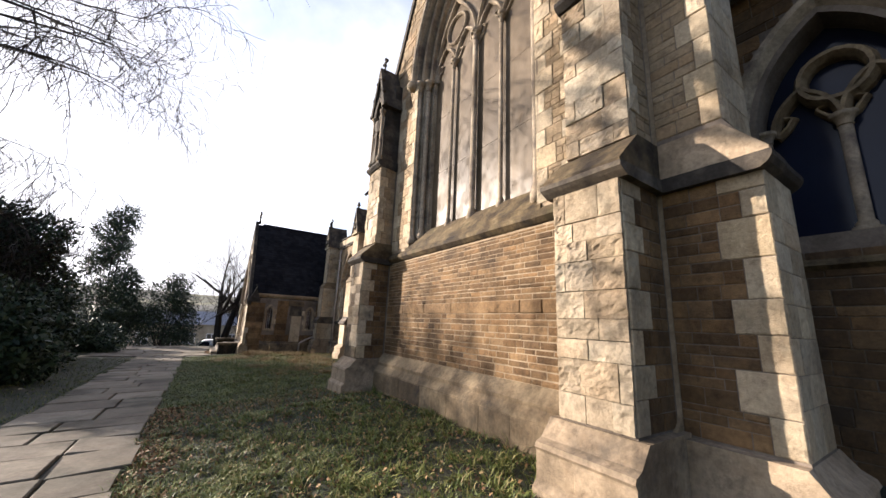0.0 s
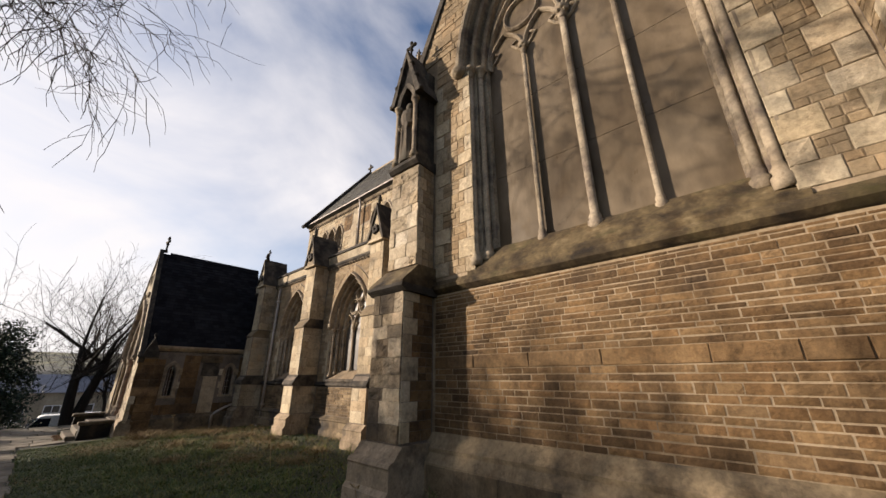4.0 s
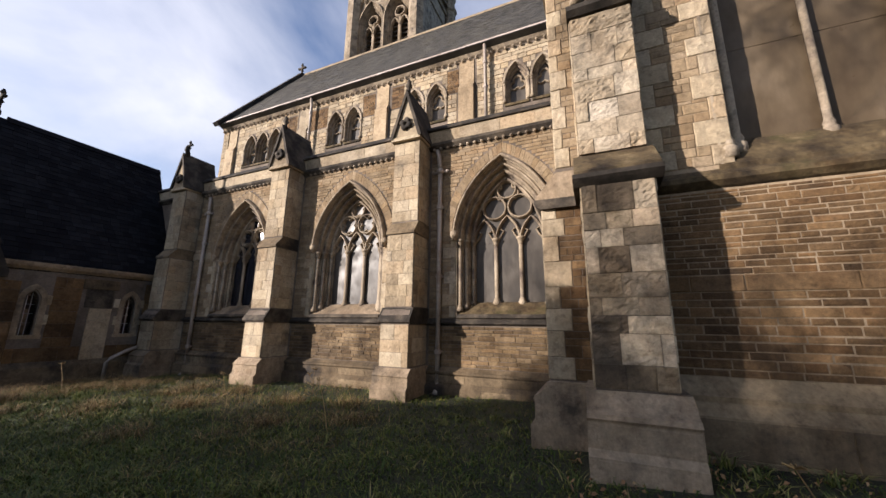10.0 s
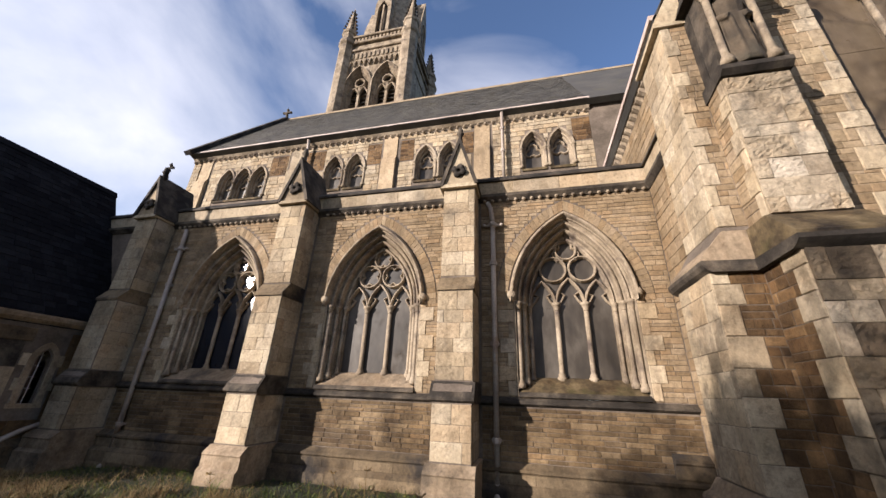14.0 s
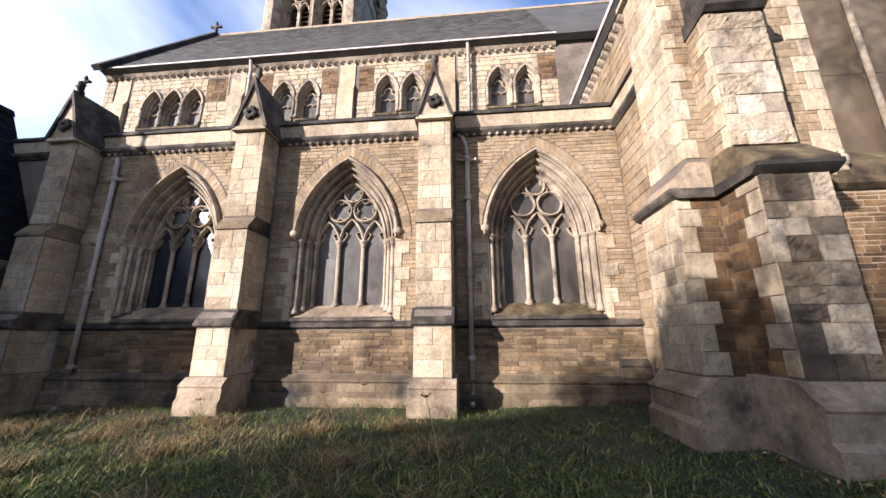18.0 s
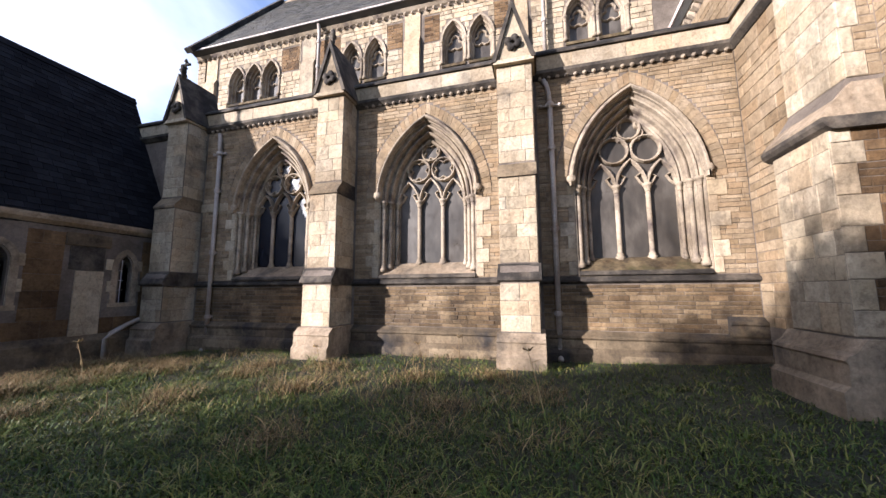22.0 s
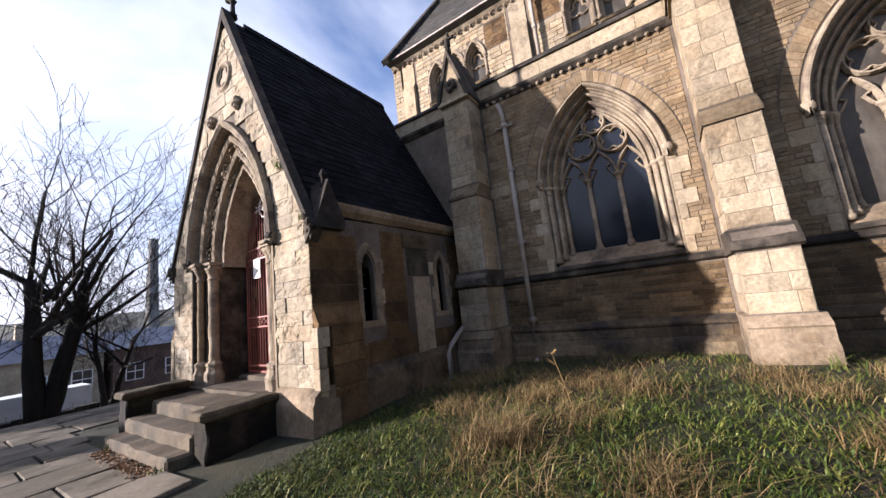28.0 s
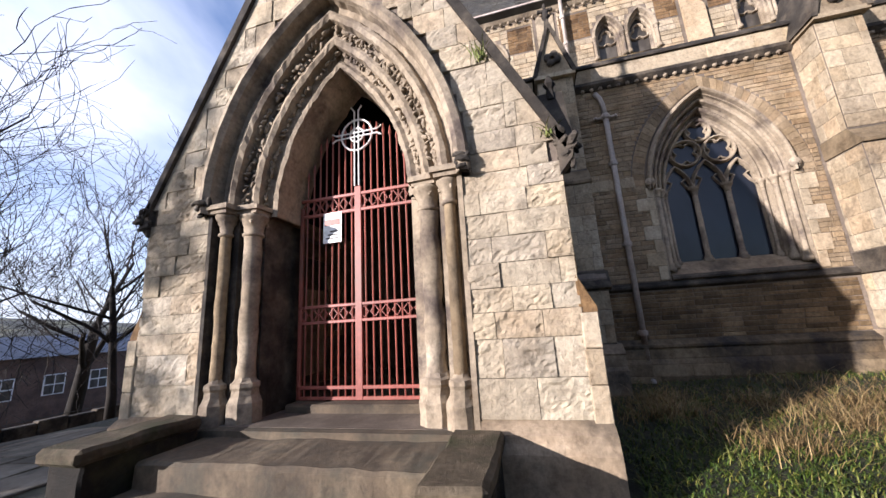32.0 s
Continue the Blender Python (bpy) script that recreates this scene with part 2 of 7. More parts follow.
PLINTH = surface("grimy_plinth_stone", ((0.15, (0.05, 0.04, 0.03)), (0.45, (0.125, 0.098, 0.066)), (0.8, (0.24, 0.193, 0.133))), big=0.7, stain=(0.03, 0.026, 0.023), stain_at=(0.5, 0.64), stain_scale=0.8, bump=0.8, bump_d=0.025, pieces=0.35, bumpscale=6.0, streak=0.4, spall=0.5, shine=0.25, gain=0.95, tint=(1.03, 0.96, 0.85))
MORTAR = surface("mortar_bed", ((0.3, (0.12, 0.095, 0.0728)), (0.7, (0.25, 0.2, 0.158))), bump=0.6, gain=0.7, shine=0.25)
POINTING = surface("pale_lime_pointing", ((0.3, (0.15, 0.108, 0.066)), (0.7, (0.29, 0.222, 0.148))), bump=0.6, stain=(0.08, 0.06, 0.04), stain_at=(0.52, 0.68), shine=0.25)
MOSSY = surface("weathered_ledge", ((0.2, (0.020, 0.014, 0.009)), (0.42, (0.066, 0.047, 0.025)), (0.62, (0.125, 0.09, 0.046)), (0.85, (0.23, 0.175, 0.10))), big=2.4, stain=(0.05, 0.042, 0.016), stain_at=(0.55, 0.68), stain_scale=1.6, spall=0.9, bump=0.9, bump_d=0.02, bumpscale=9.0, shine=0.25, gain=0.85)
# Black stone for sooted parts, and for parts whose shade is put into colour.
SOOT_SHADE = surface("soot_and_shade_dark_stone", ((0.2, (0.012, 0.010, 0.008)), (0.5, (0.036, 0.030, 0.024)), (0.85, (0.12, 0.097, 0.072))), big=2.2, bump=0.8, bump_d=0.015, pieces=0.2, spall=0.6, shine=0.25)
SLATE = surface("roof_slate", ((0.2, (0.028, 0.0259, 0.0241)), (0.5, (0.05, 0.0461, 0.0396)), (0.85, (0.085, 0.0768, 0.0619))), rough=0.75, pieces=0.5, stain=(0.075, 0.0672, 0.043), stain_at=(0.58, 0.75), bump=0.4)
# Slate darkened to near black: the porch slope's shade sits in the colour.
DARKSLATE = surface("shade_darkened_roof_slate", ((0.2, (0.005, 0.005, 0.007)), (0.5, (0.009, 0.009, 0.011)), (0.85, (0.018, 0.018, 0.021))), rough=0.9, pieces=0.4, bump=0.4, shine=0.1)
LEAD = surface("painted_cast_iron", ((0.3, (0.25, 0.205, 0.17)), (0.7, (0.38, 0.325, 0.275))), rough=0.55, stain=(0.15, 0.085, 0.05), stain_at=(0.56, 0.7), bump=0.2)
DARKIRON = surface("dark_iron", ((0.3, (0.03, 0.028, 0.026)), (0.7, (0.07, 0.06, 0.05))), rough=0.6, bump=0.3)
REDIRON = surface("red_oxide_iron", ((0.3, (0.20, 0.046, 0.030)), (0.7, (0.30, 0.082, 0.055))), rough=0.5, stain=(0.16, 0.06, 0.04), bump=0.2)
PALEIRON = surface("pale_painted_iron", ((0.3, (0.55, 0.52, 0.5)), (0.7, (0.75, 0.73, 0.7))), rough=0.5, bump=0.15)
GUTTER = surface("faded_pink_gutter_paint", ((0.3, (0.40, 0.31, 0.265)), (0.7, (0.56, 0.46, 0.41))), rough=0.55, stain=(0.2, 0.13, 0.09), stain_at=(0.56, 0.7), bump=0.2)
FLAG = surface("path_flagstone", ((0.2, (0.085, 0.068, 0.048)), (0.5, (0.15, 0.122, 0.088)), (0.85, (0.22, 0.185, 0.138))), pieces=0.45, stain=(0.05, 0.045, 0.028), stain_at=(0.48, 0.66), bump=0.6, spall=0.4, shine=0.3)
STEPSTONE = surface("worn_brown_step_stone", ((0.2, (0.036, 0.025, 0.014)), (0.5, (0.092, 0.066, 0.039)), (0.85, (0.185, 0.14, 0.086))), stain=(0.04, 0.036, 0.0235), stain_at=(0.5, 0.68), stain_scale=1.6, bump=0.8, bump_d=0.02, bumpscale=7.0, streak=0.3)
STEPSTONE_PALE = surface("stained_base_stone", ((0.15, (0.12, 0.095, 0.068)), (0.45, (0.25, 0.2, 0.148)), (0.8, (0.37, 0.305, 0.235))), stain=(0.07, 0.058, 0.045), stain_at=(0.52, 0.7), stain_scale=1.2, bump=0.8, bump_d=0.02, bumpscale=6.0, streak=0.3, spall=0.4, shine=0.25, tint=(1.02, 0.96, 0.86))
# Dark moss, with the shade of the walls' south faces added to the colour.
FLANK = surface("mossy_shade_black_stone", ((0.15, (0.006, 0.005, 0.003)), (0.5, (0.015, 0.011, 0.007)), (0.85, (0.055, 0.042, 0.028))), big=1.6, stain=(0.035, 0.033, 0.012), stain_at=(0.52, 0.68), stain_scale=1.8, bump=0.9, bump_d=0.025, bumpscale=7.0, streak=0.3, spall=0.5, shine=0.25)
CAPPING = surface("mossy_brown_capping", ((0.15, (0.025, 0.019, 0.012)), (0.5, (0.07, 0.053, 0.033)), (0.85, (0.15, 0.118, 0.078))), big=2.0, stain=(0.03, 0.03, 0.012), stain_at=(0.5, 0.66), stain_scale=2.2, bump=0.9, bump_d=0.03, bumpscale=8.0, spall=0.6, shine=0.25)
SOIL = surface("turf_soil", ((0.2, (0.012, 0.011, 0.006)), (0.5, (0.018, 0.02, 0.007)), (0.8, (0.038, 0.034, 0.014))), rough=0.95, big=1.2, stain=(0.05, 0.04, 0.02), stain_at=(0.55, 0.75), bump=1.0, bump_d=0.03, fine=14.0)
BARK = surface("bark", ((0.25, (0.012, 0.010, 0.008)), (0.75, (0.036, 0.029, 0.024))), bump=0.8, bump_d=0.02, stretch=(1, 1, 0.3), shine=0.15)
WOOD = surface("dark_door_wood", ((0.3, (0.05, 0.022, 0.014)), (0.7, (0.12, 0.05, 0.03))), rough=0.6, stretch=(1, 1, 0.1))


def pane_material(name, stops, rough, big=0.6, coat=0.5):
    m, n, l, p = nodes_of(name)
    c = ramp_node(n, l, noise_node(n, l, big, 6.0, 0.6, (1, 1, 0.45)), stops)
    l.new(c, p.inputs["Base Color"])
    l.new(ramp_node(n, l, noise_node(n, l, 3.0, 6.0), ((0.3, (rough * 0.6,) * 3), (0.7, (rough * 1.5,) * 3))), p.inputs["Roughness"])
    p.inputs["Specular IOR Level"].default_value = coat
    bump_node(n, l, p, noise_node(n, l, 1.3, 2.0), 0.08, 0.05)
    return m


SHEET = pane_material("dusty_protective_sheet", ((0.36, (0.055, 0.038, 0.022)), (0.5, (0.088, 0.064, 0.039)), (0.64, (0.14, 0.106, 0.07))), 0.45, 0.9, 0.18)
PANE = pane_material("grey_window_glazing", ((0.36, (0.026, 0.022, 0.018)), (0.5, (0.048, 0.040, 0.032)), (0.64, (0.09, 0.078, 0.064))), 0.42, 1.6, coat=0.3)

BLUEPANE = pane_material("dark_bluish_window_glass", ((0.3, (0.007, 0.008, 0.012)), (0.75, (0.018, 0.021, 0.030))), 0.16, coat=0.35)
DARKGLASS = pane_material("dark_leaded_glass", ((0.3, (0.006, 0.008, 0.016)), (0.75, (0.014, 0.018, 0.034))), 0.1, coat=0.15)


# ---- mesh helpers ----
def worn(bm, amount=0.008, step=0.16):
    """Cuts the long edges of a block into short ones and moves every corner a little, so that its edges waver."""
    most = max(e.calc_length() for e in bm.edges)
    if most > 0.5:
        bmesh.ops.subdivide_edges(bm, edges=[e for e in bm.edges if e.calc_length() > most * 0.8], cuts=min(90, int(most / step)), use_grid_fill=True)
    for v in bm.verts:
        v.co += noise.noise_vector(v.co * 4.3) * amount


def part(name, bm, material, parent=None, label="", smooth=False):
    """Links a bmesh as one mesh object."""
    if not isinstance(bm, bpy.types.Mesh):
        if material in (MOSSY, PLINTH):
            worn(bm)
        bmesh.ops.recalc_face_normals(bm, faces=bm.faces)
        me = bpy.data.meshes.new(name)
        bm.to_mesh(me)
        bm.free()
    else:
        me = bm
    if smooth:
        me.shade_smooth()
    if material and not me.materials:
        me.materials.append(material)
    ob = new(name, me)
    if parent:
        ob.parent = parent
    if label:
        ob["label"] = label
    return ob


def thing(name, label, category, group="", kind="", at=(0, 0, 0)):
    ob = new(name)
    ob.location = at
    ob.empty_display_size = 0.2
    return tagged(ob, label, category, group, kind)


def box(bm, x0, x1, y0, y1, z0, z1, bevel=0.0):
    r = bmesh.ops.create_cube(bm, size=1.0, matrix=Matrix.Translation(((x0 + x1) / 2, (y0 + y1) / 2, (z0 + z1) / 2)) @ Matrix.Diagonal((abs(x1 - x0), abs(y1 - y0), abs(z1 - z0), 1)))
    if bevel:
        es = list({e for v in r["verts"] for e in v.link_edges})
        bmesh.ops.bevel(bm, geom=es, offset=bevel, segments=1, affect="EDGES")
    return bm


def prism(bm, poly, axis, a0, a1):
    """A polygon drawn in the plane across an axis, drawn out along it from a0 to a1."""
    def at(p, a):
        return {"x": (a, p[0], p[1]), "y": (p[0], a, p[1]), "z": (p[0], p[1], a)}[axis]
    lo, hi = [bm.verts.new(at(p, a0)) for p in poly], [bm.verts.new(at(p, a1)) for p in poly]
    k = len(poly)
    for i in range(k):
        bm.faces.new((lo[i], lo[(i + 1) % k], hi[(i + 1) % k], hi[i]))
    bm.faces.new(lo)
    bm.faces.new(hi[::-1])
    return bm


def tube(bm, pts, radius, sides=6, taper=None, cap=True):
    """A round bar along points; taper gives the last radius."""
    rings = []
    k = len(pts)
    up = Vector((0.31, 0.17, 0.93))
    for i, p in enumerate(pts):
        p = Vector(p)
        d = (Vector(pts[min(i + 1, k - 1)]) - Vector(pts[max(i - 1, 0)])).normalized()
        a = d.cross(up)
        a = (a if a.length > 0.05 else d.cross(Vector((1, 0, 0)))).normalized()
        b = d.cross(a)
        r = radius if taper is None else radius + (taper - radius) * i / max(1, k - 1)
        rings.append([bm.verts.new(p + (a * math.cos(s) + b * math.sin(s)) * r) for s in [2 * math.pi * j / sides for j in range(sides)]])
    for q, w in zip(rings, rings[1:]):
        for j in range(sides):
            bm.faces.new((q[j], q[(j + 1) % sides], w[(j + 1) % sides], w[j]))
    if cap and sides > 2:
        bm.faces.new(rings[0][::-1])
        bm.faces.new(rings[-1])
    return bm


def lathe(bm, x, y, profile, sides=10):
    """A turned solid about an upright axis; profile: (radius, z)."""
    rings = [[bm.verts.new((x + r * math.cos(a), y + r * math.sin(a), z)) for a in [2 * math.pi * (j + 0.5) / sides for j in range(sides)]] for r, z in profile]
    for q, w in zip(rings, rings[1:]):
        for j in range(sides):
            bm.faces.new((q[j], q[(j + 1) % sides], w[(j + 1) % sides], w[j]))
    bm.faces.new(rings[0][::-1])
    bm.faces.new(rings[-1])
    return bm


def arch(w, s, h, o=0.0, n=9, foot=None):
    """Points (u, v) of a pointed arch, half-width w, springing s, crown h, set outward by o; foot adds upright jambs."""
    r = h - s
    big = (w * w + r * r) / (2 * w)
    c = big - w
    end = math.acos(max(-1, min(1, c / (big + o))))
    left = [(c - (big + o) * math.cos(end * i / n), s + (big + o) * math.sin(end * i / n)) for i in range(n + 1)]
    pts = left + [(-u, v) for u, v in left[-2::-1]]
    if foot is not None:
        pts = [(-w - o, foot)] + pts + [(w + o, foot)]
    return pts


def arch_half(w, s, h, v, o=0.0):
    """Half-width of the arch's outline at height v, or 0 above its crown."""
    if v <= s:
        return w + o
    r = h - s
    big = (w * w + r * r) / (2 * w)
    q = (big + o) ** 2 - (v - s) ** 2
    return max(0.0, math.sqrt(q) - (big - w)) if q > 0 else 0.0


def moulding(bm, w, s, h, profile, foot=None, n=9, flip=False):
    """A moulded band round a pointed arch; profile: (outward offset, x) points."""
    rows = [[bm.verts.new((x, u, v)) for u, v in arch(w, s, h, o, n, foot)] for o, x in profile]
    for a, b in zip(rows, rows[1:]):
        for i in range(len(a) - 1):
            bm.faces.new((a[i], a[i + 1], b[i + 1], b[i]))
    return bm


def filled(bm, outer, holes, x0, x1):
    """A slab from x0 to x1 whose face is a polygon in (y, z) with holes."""
    edges = []
    for loop in [outer] + list(holes):
        vs = [bm.verts.new((x0, u, v)) for u, v in loop]
        edges += [bm.edges.new((vs[i], vs[(i + 1) % len(vs)])) for i in range(len(vs))]
    r = bmesh.ops.triangle_fill(bm, use_beauty=True, use_dissolve=False, edges=edges)
    faces = [f for f in r["geom"] if isinstance(f, bmesh.types.BMFace)]
    e = bmesh.ops.extrude_face_region(bm, geom=faces)
    bmesh.ops.translate(bm, verts=[v for v in e["geom"] if isinstance(v, bmesh.types.BMVert)], vec=(x1 - x0, 0, 0))
    return bm


# ---- masonry ----
FACES = {
    "-x": lambda c: Matrix(((0, 0, -1, c), (-1, 0, 0, 0), (0, 1, 0, 0), (0, 0, 0, 1))),
    "+y": lambda c: Matrix(((-1, 0, 0, 0), (0, 0, 1, c), (0, 1, 0, 0), (0, 0, 0, 1))),
    "-y": lambda c: Matrix(((1, 0, 0, 0), (0, 0, -1, c), (0, 1, 0, 0), (0, 0, 0, 1))),
}
U_SIGN = {"-x": -1, "+y": -1, "-y": 1}
stone_cache = {}


def stone_points(du, dv, depth, rng):
    c = min(0.010, du * 0.2, dv * 0.2)
    a, b = du / 2, dv / 2
    back = [(-a, -b, 0), (a, -b, 0), (a, b, 0), (-a, b, 0)]
    j = lambda: rng.uniform(-0.25, 0.25) * c
    front = [(x * (1 - c / a) + j(), y * (1 - c / b) + j(), depth * rng.uniform(0.75, 1.1)) for x, y, _ in back]
    edge = [(x * (1 - 0.15 * c / a) + j(), y * (1 - 0.15 * c / b) + j(), depth * 0.55) for x, y, _ in back]
    return back + edge + front


def quoined(parent, face, plane, u0, u1, v0, v1, fill, ends=(True, True), seed=1, depth=0.01):
    """A face of small coursed stone held between large alternating corner blocks."""
    rng = random.Random(seed)
    big, v, odd = [], v0, 0
    spans = []
    while v < v1 - 0.02:
        h = min(rng.uniform(0.24, 0.36), v1 - v)
        if v1 - v - h < 0.14:
            h = v1 - v
        short, long = min(0.2, (u1 - u0) * 0.3), min(0.34, (u1 - u0) * 0.5)
        a = (long if odd else short) * rng.uniform(0.85, 1.1) if ends[0] else 0
        b = (short if odd else long) * rng.uniform(0.85, 1.1) if ends[1] else 0
        if a:
            big.append((u0, u0 + a - 0.004, v + 0.003, v + h - 0.003))
        if b:
            big.append((u1 - b + 0.004, u1, v + 0.003, v + h - 0.003))
        spans.append((v, v + h, a, b))
        v += h
        odd = 1 - odd
    small = []
    for k, (p, q, a, b) in enumerate(spans):
        small += courses(u0 + a, u1 - b, p, q, (0.08, 0.16), (0.16, 0.36), 0.007, None, seed * 31 + k)
    lay(parent, face, plane, big, ASHLAR, "quoin", None, 300, depth + 0.006, seed)
    lay(parent, face, plane, small, fill, "stone", None, 300, depth, seed + 1)


def rough_block(du, dv, depth, amount, rng):
    """A dressed block with a smooth margin and a hacked, uneven middle."""
    c = 0.008
    a, b = du / 2, dv / 2
    vs = []
    for w, h, z in ((a, b, 0.0), (a - 0.001, b - 0.001, depth * 0.5), (a - c, b - c, depth)):
        vs += [(-w, -h, z), (w, -h, z), (w, h, z), (-w, h, z)]
    fs = [tuple(4 * k + i for i in q) for k in (0, 1) for q in ((0, 1, 5, 4), (1, 2, 6, 5), (2, 3, 7, 6), (3, 0, 4, 7))]
    nx, ny = (3, 3) if du < 0.38 else (5, 3)
    mx, my = a - min(0.035, du * 0.14), b - min(0.035, dv * 0.14)
    g = {}
    for j in range(ny + 1):
        for i in range(nx + 1):
            rim = i in (0, nx) or j in (0, ny)
            g[i, j] = len(vs)
            vs.append((-mx + 2 * mx * i / nx + (0 if i in (0, nx) else rng.uniform(-0.2, 0.2) * mx / nx), -my + 2 * my * j / ny + (0 if j in (0, ny) else rng.uniform(-0.2, 0.2) * my / ny), depth + rng.uniform(-0.3, 1.0) * amount * (0.35 if rim else 1.0)))
    fs += [(g[i, j], g[i + 1, j], g[i + 1, j + 1], g[i, j + 1]) for i in range(nx) for j in range(ny)]
    fs.append((8, 9) + tuple(g[i, 0] for i in range(nx, -1, -1)))
    fs.append((9, 10) + tuple(g[nx, j] for j in range(ny, -1, -1)))
    fs.append((10, 11) + tuple(g[i, ny] for i in range(nx + 1)))
    fs.append((11, 8) + tuple(g[0, j] for j in range(ny + 1)))
    return vs, fs


def eroded_block(du, dv, depth, amount, rng):
    """A block whose face has weathered away in ragged pockets."""
    nx, ny = max(3, round(du / 0.036)), max(3, round(dv / 0.030))
    off = Vector((rng.uniform(0, 50), rng.uniform(0, 50), rng.uniform(0, 50)))
    vs, fs, g = [], [], {}
    for j in range(ny + 1):
        for i in range(nx + 1):
            rim = i in (0, nx) or j in (0, ny)
            p = Vector((du * (i / nx - 0.5), dv * (j / ny - 0.5), 0))
            if not rim:
                p += Vector((rng.uniform(-0.010, 0.010), rng.uniform(-0.008, 0.008), 0))
            q = noise.noise(Vector((p.x * 5, p.y * 12, 0)) + off) + 0.8 * noise.noise(Vector((p.x * 18, p.y * 34, 0)) + off)
            pit = amount * min(1.0, max(0.0, q * 2.2 + 0.15))
            g[i, j] = len(vs)
            vs.append((p.x, p.y, depth - pit * (0.4 if rim else 1.0) - (0.004 if rim else 0) + rng.uniform(-0.0015, 0.0015)))
    fs += [(g[i, j], g[i + 1, j], g[i + 1, j + 1], g[i, j + 1]) for i in range(nx) for j in range(ny)]
    ring = [g[i, 0] for i in range(nx)] + [g[nx, j] for j in range(ny)] + [g[i, ny] for i in range(nx, 0, -1)] + [g[0, j] for j in range(ny, 0, -1)]
    o = len(vs)
    vs += [(vs[k][0], vs[k][1], 0.0) for k in ring]
    fs += [(o + k, o + (k + 1) % len(ring), ring[(k + 1) % len(ring)], ring[k]) for k in range(len(ring))]
    return vs, fs


STONE_FACES = [(0, 1, 5, 4), (1, 2, 6, 5), (2, 3, 7, 6), (3, 0, 4, 7), (4, 5, 9, 8), (5, 6, 10, 9), (6, 7, 11, 10), (7, 4, 8, 11), (8, 9, 10, 11)]


def lay(parent, face, plane, rects, material, name="stone", near=None, most=300, depth=0.018, seed=1):
    """Lays stones (u0, u1, v0, v1) on a face; the nearest to a spot of the plan are objects, the rest one joined mesh."""
    rng = random.Random(seed)
    m = FACES[face](plane)
    sg = U_SIGN[face]
    if near is not None:
        rects = sorted(rects, key=lambda r: (((r[0] + r[1]) / 2 - near[0]) ** 2 + ((r[2] + r[3]) / 2 - near[1]) ** 2))
    else:
        most = min(most, len(rects))
    for u0, u1, v0, v1 in rects[:most]:
        du, dv = u1 - u0, v1 - v0
        key = (round(du * 12), round(dv * 40), rng.randrange(3), material.name, depth)
        if key not in stone_cache:
            me = bpy.data.meshes.new(name)
            size = (max(1, key[0]) / 12, max(1, key[1]) / 40)
            if material in (ERODED, PITTED, SMOKED):
                vs, fs = eroded_block(size[0], size[1], depth, (0.021, 0.012, 0.004)[key[2]], rng)
                me.from_pydata(vs, [], fs)
            elif material is BROWNSTONE and depth < 0.01:
                vs, fs = eroded_block(size[0], size[1], depth, (0.007, 0.005, 0.002)[key[2]], rng)
                me.from_pydata(vs, [], fs)
            elif material is ASHLAR and size[1] > 0.17 and size[0] > 0.15:
                vs, fs = rough_block(size[0], size[1], depth, (0.013, 0.008, 0.003)[key[2]], rng)
                me.from_pydata(vs, [], fs)
            else:
                me.from_pydata(stone_points(size[0], size[1], depth, rng), [], STONE_FACES)
            me.materials.append(material)
            stone_cache[key] = me
        ob = new(name, stone_cache[key])
        ob.parent = parent
        ob.matrix_parent_inverse = parent.matrix_basis.inverted()
        ob.matrix_basis = m @ Matrix.Translation((sg * (u0 + u1) / 2, (v0 + v1) / 2, 0)) @ Matrix.Diagonal((du / (max(1, key[0]) / 12), dv / (max(1, key[1]) / 40), rng.uniform(0.6, 1.35), 1))
    rest = rects[most:]
    if rest:
        vs, fs = [], []
        for u0, u1, v0, v1 in rest:
            o = len(vs)
            t = Matrix.Translation((sg * (u0 + u1) / 2, (v0 + v1) / 2, 0))
            vs += [tuple(m @ (t @ Vector(p))) for p in stone_points(u1 - u0, v1 - v0, depth * rng.uniform(0.6, 1.35), rng)]
            fs += [tuple(o + i for i in f) for f in STONE_FACES]
        me = bpy.data.meshes.new(name + "work")
        me.from_pydata(vs, [], fs)
        me.materials.append(material)
        ob = tagged(new(name + "work", me), kind="stuff")
        ob.parent = parent
        ob.matrix_parent_inverse = parent.matrix_basis.inverted()


def courses(u0, u1, v0, v1, high, long, gap=0.012, keep_out=None, seed=1, loose=True):
    """Coursed masonry filling a rectangle; keep_out(v) gives the stretches of u to leave free."""
    rng, slack = random.Random(seed), random.Random(seed + 999)
    out = []
    v = v0
    while v < v1 - 0.03:
        h = min(rng.uniform(*high), v1 - v)
        if v1 - v - h < high[0] * 0.5:
            h = v1 - v
        free = [(u0, u1)]
        if keep_out:
            blocked = keep_out(v) + keep_out(v + h)
            for a, b in blocked:
                nxt = []
                for p, q in free:
                    if b <= p or a >= q:
                        nxt.append((p, q))
                    else:
                        if a - p > 0.05:
                            nxt.append((p, a))
                        if q - b > 0.05:
                            nxt.append((b, q))
                free = nxt
        for p, q in free:
            u = p
            first = rng.uniform(0.35, 1.0)
            while u < q - 0.02:
                ln = rng.uniform(*long) * (first if u == p else 1)
                if q - u - ln < long[0] * 0.45:
                    ln = q - u
                a, b, c, d = (gap * (slack.uniform(0.25, 0.8) if loose else 0.5) for _ in range(4))
                out.append((u + a, u + ln - b, v + c, v + h - d))
                u += ln
        v += h
    return out


